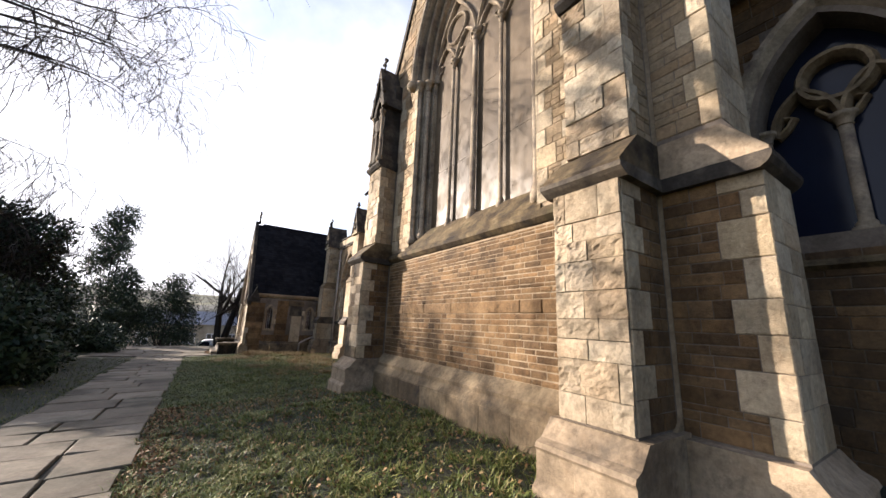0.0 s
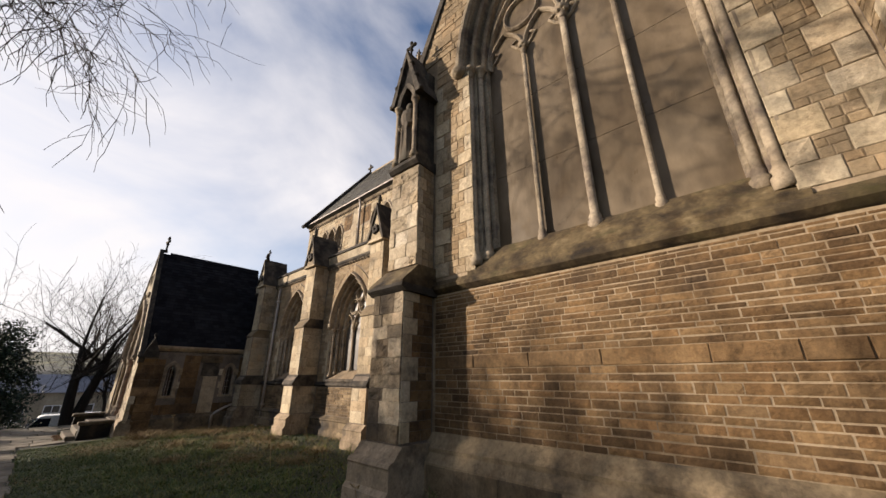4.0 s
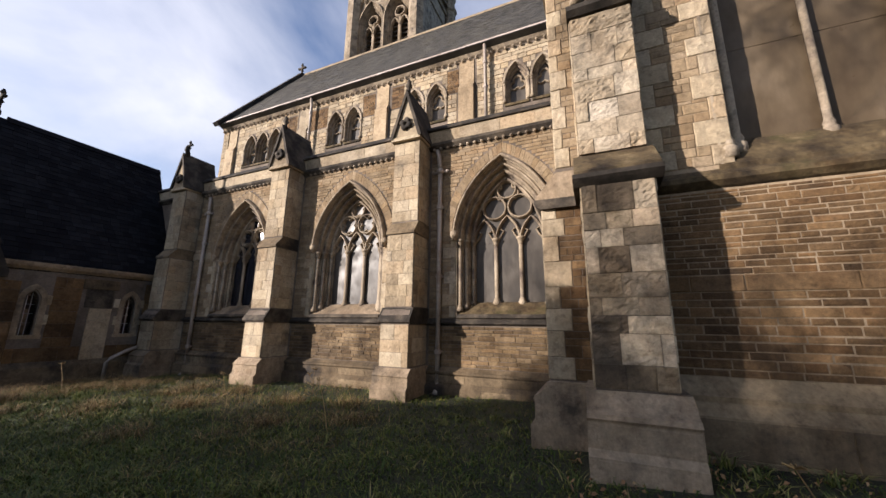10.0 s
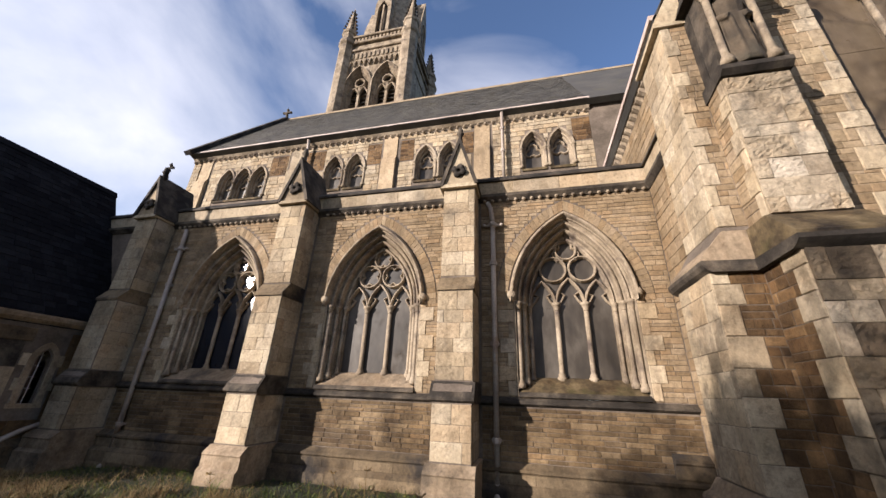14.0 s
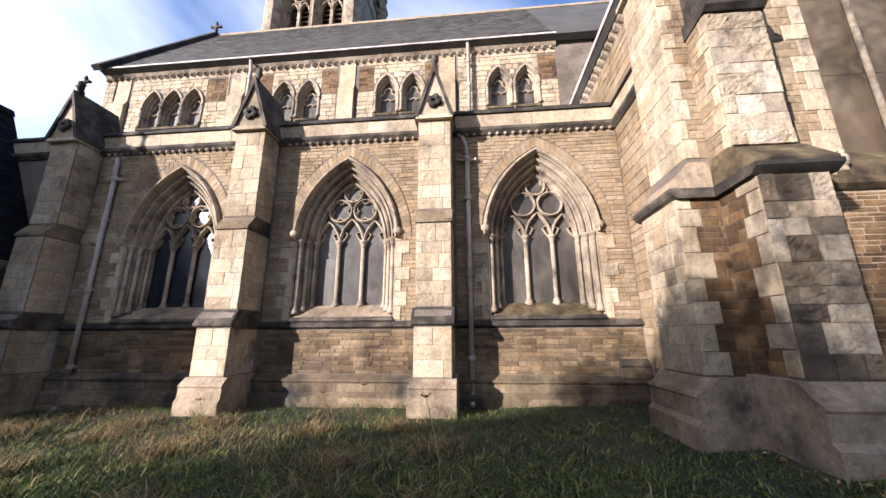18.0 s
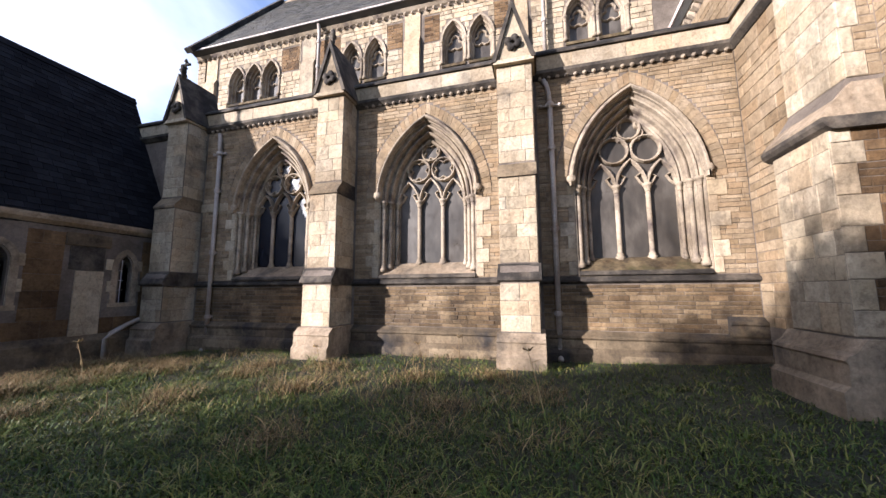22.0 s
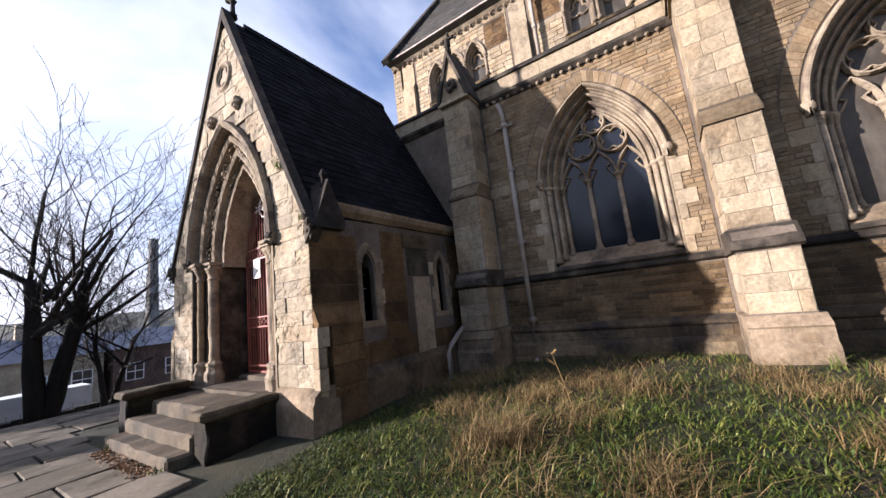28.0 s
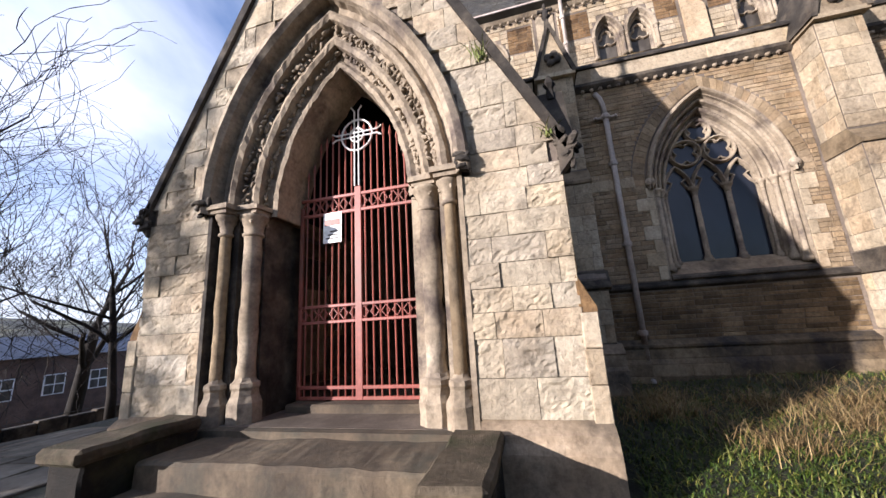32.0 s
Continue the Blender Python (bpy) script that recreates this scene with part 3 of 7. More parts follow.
# ---- the ground ----
def ease(a, b, t):
    t = max(0.0, min(1.0, (t - a) / (b - a)))
    return t * t * (3 - 2 * t)


def chain(t, pts):
    for (a, p), (b, q) in zip(pts, pts[1:]):
        if t <= b:
            return p + (q - p) * max(0.0, (t - a) / (b - a))
    return pts[-1][1]


def ground_z(x, y):
    low = chain(y, [(-10, 0.05), (0, 0.0), (9, -0.12), (16, -0.26), (24, -0.45), (30, -0.5)])
    high = chain(y, [(-10, 0.2), (0, 0.22), (7, 0.22), (9.5, 0.03), (12, -0.06), (19, -0.1), (23, -0.3), (30, -0.5)])
    z = low + (high - low) * ease(-0.2, 3.2, x)
    z -= 3.0 * ease(30.0, 50, y) + 9.0 * ease(48, 130, y)
    z += 0.25 * ease(-3.5, -8, x) * (1 - ease(26, 34, y))
    if -0.4 < x < 7 and y < 23:
        z += 0.03 * noise.noise((x * 1.3, y * 1.3, 0.0))
    return z


def spread(*runs):
    out = []
    for a, b, n in runs:
        out += [a + (b - a) * i / n for i in range(n)]
    return out + [runs[-1][1]]


gx = spread((-900, -120, 4), (-120, -30, 5), (-30, -4, 13), (-4, 8, 40), (8, 40, 6), (40, 900, 5))
gy = spread((-500, -60, 3), (-60, -10, 5), (-10, 30, 100), (30, 60, 20), (60, 160, 10), (160, 1200, 6))
me = bpy.data.meshes.new("ground")
me.from_pydata([(x, y, ground_z(x, y)) for y in gy for x in gx], [], [(j * len(gx) + i, j * len(gx) + i + 1, (j + 1) * len(gx) + i + 1, (j + 1) * len(gx) + i) for j in range(len(gy) - 1) for i in range(len(gx) - 1)])
me.shade_smooth()
me.materials.append(SOIL)
ground = tagged(new("ground", me), "rough churchyard turf and soil", "ground", kind="structure")

# ---- the church: plan in metres ----
AX, TX, CX = 6.60, 3.73, 10.75
BAYS = (10.48, 14.94, 19.30)
PIERS = (12.79, 17.20, 22.14)
TY0, TY1, TYC = 1.58, 8.6, 5.14
W = dict(w=0.86, s=3.50, h=5.10)
B = dict(w=1.62, s=7.74, h=10.95)


def shifted(pts, dy):
    return [(u + dy, v) for u, v in pts]


# aisle wall
bm = bmesh.new()
filled(bm, [(8.55, -0.8), (28.2, -0.8), (28.2, 6.1), (8.55, 6.1)], [shifted(arch(W["w"], W["s"], W["h"], 0.31, 10, 1.58), y) for y in BAYS], AX, AX + 0.75)
wall_aisle = tagged(part("wall_aisle", bm, MORTAR), "buff coursed sandstone aisle wall with three windows", "wall", kind="structure")


def run_y(name, profile, y0, y1, material, label, parent):
    bm = bmesh.new()
    prism(bm, profile, "y", y0, y1)
    return part(name, bm, material, parent, label)


run_y("string_course", [(AX + 0.05, 1.46), (AX - 0.02, 1.48), (AX - 0.09, 1.52), (AX - 0.09, 1.56), (AX - 0.01, 1.63), (AX + 0.05, 1.63)], 8.6, 22.5, SOOT_SHADE, "dark weathered string course", wall_aisle)
run_y("plinth", [(AX + 0.05, -0.8), (AX - 0.2, -0.8), (AX - 0.2, 0.12), (AX - 0.12, 0.2), (AX - 0.12, 0.38), (AX - 0.15, 0.41), (AX - 0.15, 0.45), (AX - 0.1, 0.48), (AX - 0.02, 0.54), (AX + 0.05, 0.54)], 8.6, 22.5, PLINTH, "projecting stone plinth", wall_aisle)
run_y("cornice", [(AX + 0.2, 6.0), (AX - 0.03, 6.0), (AX - 0.12, 6.1), (AX - 0.12, 6.17), (AX - 0.05, 6.2), (AX + 0.2, 6.2)], 8.6, 28.2, SOOT_SHADE, "moulded cornice", wall_aisle)
run_y("parapet", [(AX - 0.04, 6.2), (AX + 0.35, 6.2), (AX + 0.35, 6.55), (AX - 0.04, 6.55)], 8.6, 28.2, ASHLAR, "", wall_aisle)
run_y("coping", [(AX - 0.1, 6.55), (AX - 0.1, 6.6), (AX + 0.05, 6.75), (AX + 0.3, 6.75), (AX + 0.42, 6.6), (AX + 0.42, 6.55)], 8.6, 28.2, SOOT_SHADE, "blackened coping", wall_aisle)
for name, prof, mat in (("cornice", [(TY1, 6.0), (TY1 + 0.03, 6.0), (TY1 + 0.12, 6.1), (TY1 + 0.12, 6.17), (TY1 + 0.05, 6.2), (TY1, 6.2)], SOOT_SHADE), ("parapet", [(TY1, 6.2), (TY1 + 0.06, 6.2), (TY1 + 0.06, 6.55), (TY1, 6.55)], ASHLAR), ("coping", [(TY1, 6.55), (TY1 + 0.12, 6.55), (TY1 + 0.12, 6.6), (TY1, 6.74)], SOOT_SHADE)):
    bm = bmesh.new()
    prism(bm, prof, "x", 4.7, AX - 0.04)
    part(name, bm, mat, wall_aisle)
ball = bpy.data.meshes.new("corbel_ball")
bm = bmesh.new()
bmesh.ops.create_icosphere(bm, subdivisions=1, radius=0.05)
bm.to_mesh(ball)
bm.free()
ball.materials.append(CARVED)
y = 8.75
while y < 22.6:
    if all(abs(y - p) > 0.5 for p in PIERS):
        ob = new("corbel_ball", ball)
        ob.location = (AX - 0.06, y, 6.0)
        ob.parent = wall_aisle
    y += 0.185


run_y("plinth_offset", [(AX + 0.05, 0.5), (AX - 0.12, 0.5), (AX - 0.12, 0.7), (AX - 0.15, 0.73), (AX - 0.15, 0.77), (AX - 0.1, 0.8), (AX - 0.02, 0.86), (AX + 0.05, 0.86)], 8.6, 9.17, PLINTH, "raised end of the plinth", wall_aisle)

# windows with moulded reveals, shafts, tracery
def capital(bm, x, y, z, r, k=1.0):
    lathe(bm, x, y, [(r * 1.05, z - 0.15 * k), (r * 1.25, z - 0.14 * k), (r * 1.1, z - 0.12 * k), (r * 1.7, z - 0.03 * k), (r * 2.0, z - 0.02 * k), (r * 2.0, z + 0.03 * k), (r * 1.5, z + 0.04 * k)], 10)


def shaft(name, x, y, z0, z1, r, parent, material=None, k=1.0, label="", wear=0.0):
    bm = bmesh.new()
    lathe(bm, x, y, [(r * 1.9, z0), (r * 1.9, z0 + 0.08 * k), (r * 1.35, z0 + 0.1 * k), (r * 1.5, z0 + 0.13 * k), (r, z0 + 0.17 * k), (r, z1 - 0.12 * k)], 10)
    if wear:
        worn(bm, wear, 0.09)
    s = part(name, bm, material or CARVED, parent, label, True)
    bm = bmesh.new()
    capital(bm, x, y, z1, r, k)
    part("capital", bm, CARVED, s, "", True)
    return s


def bar2d(bm, pts, x, half, deep, closed=False):
    """A tracery bar with chamfered section along (u, v) points."""
    k = len(pts)
    rows = []
    for i, (u, v) in enumerate(pts):
        a = pts[(i - 1) % k] if closed or i else pts[i]
        b = pts[(i + 1) % k] if closed or i < k - 1 else pts[i]
        d = Vector((b[0] - a[0], b[1] - a[1])).normalized()
        n = Vector((-d.y, d.x))
        rows.append([bm.verts.new((x + dx, u + n.x * o, v + n.y * o)) for o, dx in ((-half, 0), (-half, -deep * 0.5), (-half * 0.35, -deep), (half * 0.35, -deep), (half, -deep * 0.5), (half, 0))])
    for i in range(k if closed else k - 1):
        a, b = rows[i], rows[(i + 1) % k]
        for j in range(5):
            bm.faces.new((a[j], a[j + 1], b[j + 1], b[j]))


def circle2d(u, v, r, n=18):
    return [(u + r * math.cos(2 * math.pi * i / n), v + r * math.sin(2 * math.pi * i / n)) for i in range(n)]


def foils2d(u, v, r, k, n=6, turn=0.0):
    """Outline of k foils inside a circle of radius r."""
    out = []
    d = r * 0.5
    fr = r * (0.62 if k == 3 else 0.5)
    half = math.pi * (0.62 if k == 3 else 0.55)
    for j in range(k):
        a = turn + 2 * math.pi * j / k
        for i in range(n + 1):
            b = a - half + 2 * half * i / n
            out.append((u + d * math.cos(a) + fr * 0.82 * math.cos(b), v + d * math.sin(a) + fr * 0.82 * math.sin(b)))
    return out


def light_head(bm, u, half, s, h, x, bar, deep):
    """Pointed head of one light with trefoil cusps."""
    bar2d(bm, shifted(arch(half, s, h, 0.0, 6), u), x, bar, deep)
    for sg in (-1, 1):
        bar2d(bm, [(u + sg * half * 0.98, s + 0.02), (u + sg * half * 0.62, s + (h - s) * 0.2), (u + sg * half * 0.35, s + (h - s) * 0.42), (u + sg * half * 0.62, s + (h - s) * 0.5)], x, bar * 0.7, deep * 0.6)


def aisle_window(name, foiled=True, glass=None):
    top = thing(name, "three-light pointed window with stone tracery and grey glazing", "window", kind="structure", at=(0, 0, 0))
    w, s, h = W["w"], W["s"], W["h"]
    x = AX
    bm = bmesh.new()
    moulding(bm, w, s, h, [(0.335, x - 0.012), (0.305, x - 0.012), (0.30, x + 0.05), (0.27, x + 0.09), (0.24, x + 0.05), (0.205, x + 0.07), (0.195, x + 0.18), (0.165, x + 0.23), (0.14, x + 0.18), (0.11, x + 0.17), (0.085, x + 0.21), (0.075, x + 0.33), (0.035, x + 0.38), (0.01, x + 0.32), (-0.03, x + 0.33), (-0.05, x + 0.5)], None, 14)
    for sg in (-1, 1):
        prism(bm, [(x + d, sg * (w + o)) for o, d in ((0.335, -0.012), (0.305, -0.012), (0.295, 0.12), (0.19, 0.14), (0.18, 0.27), (0.075, 0.29), (0.055, 0.42), (-0.04, 0.43), (-0.04, 0.5), (0.335, 0.5))], "z", 1.64, s)
    part("reveal", bm, CARVED, top)
    bm = bmesh.new()
    moulding(bm, w, s, h, [(0.325, x), (0.335, x - 0.1), (0.355, x - 0.13), (0.385, x - 0.13), (0.415, x - 0.08), (0.42, x)], 3.68, 12)
    hood = part("hood_mould", bm, CARVED, top, "projecting arched hood mould")
    for sg in (-1, 1):
        bm = bmesh.new()
        bmesh.ops.create_icosphere(bm, subdivisions=2, radius=0.1, matrix=Matrix.Translation((x - 0.06, sg * (w + 0.37), 3.66)) @ Matrix.Diagonal((0.8, 1, 1.1, 1)))
        part("label_stop", bm, CARVED, hood)
        shaft("jamb_shaft", x + 0.06, sg * (w + 0.245), 1.80, s, 0.045, top)
        shaft("jamb_shaft", x + 0.19, sg * (w + 0.13), 1.86, s, 0.045, top)
        shaft("jamb_shaft", x + 0.35, sg * (w + 0.005), 1.94, s, 0.035, top)
        shaft("mullion", x + 0.4, sg * 0.3, 1.96, s + 0.04, 0.05, top)
    bm = bmesh.new()
    prism(bm, [(x + 0.5, 2.04), (x + 0.36, 2.0), (x - 0.035, 1.7), (x - 0.035, 1.632), (x + 0.5, 1.632)], "y", -w - 0.27, w + 0.27)
    worn(bm)
    part("sill", bm, STEPSTONE_PALE if foiled else MOSSY, top, "sloping stained stone sill" if foiled else "sloping mossy stone sill")
    bm = bmesh.new()
    prism(bm, [(x - 0.04, 1.635), (x - 0.075, 1.65), (x - 0.075, 1.69), (x - 0.02, 1.735), (x + 0.02, 1.735), (x + 0.02, 1.635)], "y", -w - 0.3, w + 0.3)
    worn(bm)
    part("sill_nosing", bm, SOOT_SHADE, top, "soot-blackened nosing below the sill")
    bm = bmesh.new()
    bar, deep, bx = 0.034, 0.13, x + 0.47
    for u, half in ((-0.575, 0.275), (0, 0.3), (0.575, 0.275)):
        light_head(bm, u, half, s - 0.02, s + (0.56 if u else 0.62), bx, bar, deep)
    for u, v, q in ((-0.315, s + 0.84, 0.285), (0.315, s + 0.84, 0.285), (0, s + 1.3, 0.23)):
        bar2d(bm, circle2d(u, v, q), bx, bar, deep, True)
        if foiled:
            bar2d(bm, foils2d(u, v, q * 1.03, 4, 7, math.pi / 4), bx, bar * 0.62, deep * 0.7, True)
    if not foiled:
        bar2d(bm, foils2d(0, s + 1.27, 0.3, 3, 6, math.pi / 2), bx, bar * 0.8, deep * 0.8, True)
    bar2d(bm, arch(w - 0.02, s, h, 0.0, 10), bx, bar * 1.2, deep)
    part("tracery", bm, CARVED, top, "pale stone tracery of circles and foils")
    bm = bmesh.new()
    filled(bm, arch(w, s, h, 0.03, 10, 1.95), [], x + 0.455, x + 0.475)
    part("glazing", bm, glass or PANE, top, "dark bluish glazing" if glass else "dull grey glazing")
    rq = random.Random(12)
    for sg in (-1, 1):
        v, k = 1.66, 0
        while v < 3.5:
            q = min(rq.uniform(0.26, 0.34), 3.56 - v)
            far = 0.34 + (0.30 if k % 2 else 0.14) * rq.uniform(0.85, 1.15)
            bm = bmesh.new()
            a, b = sorted((sg * (w + 0.34), sg * (w + far)))
            box(bm, x - 0.028, x + 0.01, a, b, v + 0.003, v + q - 0.003, 0.006)
            part("quoin", bm, ASHLAR, top)
            v += q
            k += 1
    inner, outer = arch(w, s, h, 0.46, 11), arch(w, s, h, 0.69, 11)
    for i in range(len(inner) - 1):
        a, b, c, d = inner[i], inner[i + 1], outer[i + 1], outer[i]
        for k in (0, 1):
            p = [tuple(Vector(u) * (1 - f) + Vector(v) * f for f in (k / 2 + 0.012, k / 2 + 0.488)) for u, v in ((a, b), (d, c))]
            bm = bmesh.new()
            prism(bm, [tuple(p[0][0]), tuple(p[0][1]), tuple(p[1][1]), tuple(p[1][0])], "x", x - 0.022, x + 0.01)
            part("voussoir", bm, STONE, top)
    return top


win = aisle_window("window_1", False)
win.location = (0, BAYS[0], 0)
win = aisle_window("window_2")
win.location = (0, BAYS[1], 0)
win = aisle_window("window_3", True, BLUEPANE)
win.location = (0, BAYS[2], 0)


def aisle_keep_out(v):
    out = [(p - 0.43, p + 0.43) for p in PIERS]
    if 1.6 < v < 5.95:
        for y in BAYS:
            if 1.72 > v:
                out.append((y - 1.16, y + 1.16))
            half = arch_half(W["w"], W["s"], W["h"], v, 0.35 if v < 3.6 else 0.7)
            if half:
                out.append((y - half, y + half))
    return out


# ---- transept ----
EAVE_Z, APEX_Z = 8.3, 15.85
bm = bmesh.new()
filled(bm, [(TY0, -0.8), (TY1, -0.8), (TY1, EAVE_Z), (TYC, APEX_Z), (TY0, EAVE_Z)], [shifted(arch(B["w"], B["s"], B["h"], 0.36, 12, 3.3), TYC)], TX, TX + 0.8)
wall_transept = tagged(part("wall_transept", bm, POINTING), "tall gabled sandstone transept wall with one great window", "wall", kind="structure")
run_y("string_course", [(TX + 0.05, 3.1), (TX - 0.04, 3.14), (TX - 0.11, 3.2), (TX - 0.11, 3.26), (TX + 0.03, 3.4), (TX + 0.05, 3.4)], TY0, TY1, MOSSY, "dark weathered string course", wall_transept)
run_y("plinth", [(TX + 0.05, -0.8), (TX - 0.26, -0.8), (TX - 0.26, 0.62), (TX - 0.16, 0.74), (TX - 0.17, 0.8), (TX + 0.0, 0.98), (TX + 0.05, 0.98)], TY0, TY1, PLINTH, "projecting stone plinth", wall_transept)
for sg in (-1, 1):
    ye = TYC + sg * (TY1 - TYC)
    bm = bmesh.new()
    d = Vector((ye - TYC, EAVE_Z - APEX_Z)).normalized()
    n = Vector((-d.y, d.x)) * sg
    a0, a1 = Vector((TYC, APEX_Z)), Vector((ye, EAVE_Z)) + d * 0.25
    prism(bm, [tuple(a0 - n * 0.02), tuple(a1 - n * 0.02), tuple(a1 + n * 0.13), tuple(a0 + n * 0.13 + Vector((0, 0.06)))], "x", TX - 0.06, TX + 0.5)
    part("gable_coping", bm, SOOT_SHADE, wall_transept)


def transept_window():
    top = thing("window_4", "great four-light pointed window with dusty protective sheets", "window", kind="structure")
    w, s, h = B["w"], B["s"], B["h"]
    x = TX
    bm = bmesh.new()
    moulding(bm, w, s, h, [(0.38, x - 0.012), (0.355, x - 0.012), (0.35, x + 0.12), (0.30, x + 0.18), (0.28, x + 0.1), (0.24, x + 0.06), (0.20, x + 0.1), (0.19, x + 0.28), (0.13, x + 0.34), (0.11, x + 0.25), (0.07, x + 0.21), (0.03, x + 0.25), (0.02, x + 0.42), (-0.05, x + 0.44), (-0.05, x + 0.6)], None, 14)
    for sg in (-1, 1):
        prism(bm, [(x + d, sg * (w + o)) for o, d in ((0.38, -0.012), (0.35, -0.012), (0.34, 0.14), (0.19, 0.16), (0.18, 0.32), (0.03, 0.34), (0.02, 0.44), (-0.05, 0.45), (-0.05, 0.6), (0.38, 0.6))], "z", 3.4, s)
    part("reveal", bm, CARVED, top)
    bm = bmesh.new()
    moulding(bm, w, s, h, [(0.37, x), (0.38, x - 0.07), (0.43, x - 0.12), (0.5, x - 0.13), (0.55, x - 0.08), (0.55, x)], 7.75, 14)
    hood = part("hood_mould", bm, CARVED, top, "projecting arched hood mould")
    for sg in (-1, 1):
        bm = bmesh.new()
        bmesh.ops.create_icosphere(bm, subdivisions=2, radius=0.15, matrix=Matrix.Translation((x - 0.08, sg * (w + 0.46), 7.72)))
        part("label_stop", bm, CARVED, hood)
        shaft("jamb_shaft", x + 0.06, sg * (w + 0.27), 3.5, s, 0.055, top, None, 1.6)
        shaft("jamb_shaft", x + 0.22, sg * (w + 0.12), 3.6, s, 0.055, top, None, 1.6)
    for u, r in ((-w / 2, 0.042), (0, 0.062), (w / 2, 0.042)):
        mullion = shaft("mullion", x + 0.34, u, 3.7, s + (0.1 if r < 0.06 else 0.3), r, top, None, 1.5)
        bm = bmesh.new()
        for a in range(9):
            bmesh.ops.create_icosphere(bm, subdivisions=1, radius=r * 0.75, matrix=Matrix.Translation((x + 0.34 + r * 1.5 * math.cos(a * 0.7), u + r * 1.5 * math.sin(a * 0.7), s + (0.02 if r < 0.06 else 0.22) + 0.05 * (a % 2))))
        part("leaf_carving", bm, CARVED, mullion)
    bm = bmesh.new()
    prism(bm, [(x + 0.6, 3.9), (x + 0.34, 3.84), (x - 0.03, 3.40), (x - 0.03, 3.32), (x + 0.6, 3.32)], "y", -w - 0.4, w + 0.4)
    part("sill", bm, MOSSY, top, "deep sloping mossy stone sill")
    bm = bmesh.new()
    bx, bar, deep = x + 0.44, 0.04, 0.09
    for u in (-3, -1, 1, 3):
        light_head(bm, u * w / 4, w / 4, s + 0.05, s + 0.75, bx, bar, deep)
    for sg in (-1, 1):
        bar2d(bm, shifted(arch(w / 2, s + 0.05, s + 1.85, 0.0, 9), sg * w / 2), bx, bar, deep * 1.2)
        bar2d(bm, circle2d(sg * w / 2, s + 1.06, 0.37), bx, bar, deep, True)
        bar2d(bm, circle2d(sg * 0.41, s + 2.06, 0.38), bx, bar, deep, True)
    bar2d(bm, circle2d(0, s + 2.66, 0.33), bx, bar, deep, True)
    bar2d(bm, arch(w - 0.02, s, h, 0.0, 12), bx, bar * 1.2, deep)
    part("tracery", bm, CARVED, top, "pale stone tracery of circles and arches")
    edges = [-w - 0.03, -w / 2, 0, w / 2, w + 0.03]
    for a, b in zip(edges, edges[1:]):
        v = 3.8
        for top_v in (5.2, 6.65, 8.1):
            bm = bmesh.new()
            box(bm, x + 0.43, x + 0.445, a + 0.004, b - 0.004, v + 0.004, top_v - 0.004)
            part("sheet", bm, SHEET, top)
            v = top_v
    bm = bmesh.new()
    filled(bm, [p for p in arch(w, s, h, 0.03, 12, 8.1) if p[1] >= 8.1], [], x + 0.43, x + 0.445)
    part("sheet", bm, SHEET, top)
    return top


tw = transept_window()
tw.location = (0, TYC, 0)


def transept_keep_out(v):
    out = []
    if v < 8.4:
        out += [(TY0 - 0.1, 2.4), (7.9, TY1 + 0.1)]
    if v > EAVE_Z:
        half = (TY1 - TYC) * (1 - (v - EAVE_Z) / (APEX_Z - EAVE_Z)) - 0.05
        out += [(TY0 - 0.1, TYC - half), (TYC + half, TY1 + 0.1)]
    if 3.4 < v < 7.69:
        out += [(2.38, 3.2), (7.0, 7.92)]
    if 3.3 < v < 12.2:
        half = arch_half(B["w"], B["s"], B["h"], v, 0.4 if v < 7.7 else 0.56)
        if half:
            out.append((TYC - half, TYC + half))
    return out


# transept sides and roof
bm = bmesh.new()
box(bm, TX + 0.8, CX + 0.3, TY1 - 0.7, TY1, -0.8, EAVE_Z)
wall_transept_north = tagged(part("wall_transept_north", bm, MORTAR), "sandstone side wall of the transept", "wall", kind="structure")
bm = bmesh.new()
box(bm, TX + 0.8, CX + 0.3, TY0, TY0 + 0.7, -0.8, EAVE_Z)
wall_transept_south = tagged(part("wall_transept_south", bm, MORTAR), "shaded sandstone side wall of the transept", "wall", kind="structure")
bm = bmesh.new()
prism(bm, [(TY1 - 0.1, 7.95), (TY1 + 0.1, 8.05), (TY1 + 0.16, 8.12), (TY1 + 0.16, 8.22), (TY1 - 0.1, 8.22)], "x", TX + 0.5, CX)
part("eaves_cornice", bm, CARVED, wall_transept_north)
corb = bpy.data.meshes.new("corbel")
bm = bmesh.new()
prism(bm, [(0, 0), (0.13, 0.12), (0.13, 0.2), (0, 0.2)], "x", -0.05, 0.05)
bm.to_mesh(corb)
bm.free()
corb.materials.append(CARVED)
x = TX + 0.7
while x < CX - 0.2:
    ob = new("corbel", corb)
    ob.location, ob.parent = (x, TY1, 7.86), wall_transept_north
    x += 0.26
bm = bmesh.new()
prism(bm, [(TY1 + 0.1, 8.22), (TY1 + 0.28, 8.24), (TY1 + 0.28, 8.36), (TY1 + 0.1, 8.36)], "x", TX + 0.5, CX)
part("gutter", bm, GUTTER, wall_transept_north, "pale painted gutter")
bm = bmesh.new()
for sg in (-1, 1):
    e = (TYC + sg * (TY1 - TYC + 0.25), EAVE_Z - 0.1)
    prism(bm, [e, (TYC, APEX_Z), (TYC, APEX_Z - 0.25), (e[0] - sg * 0.1, e[1] - 0.12)], "x", TX + 0.5, 15.7)
tagged(part("roof_transept", bm, SLATE), "steep grey slate transept roof", "roof", kind="structure")

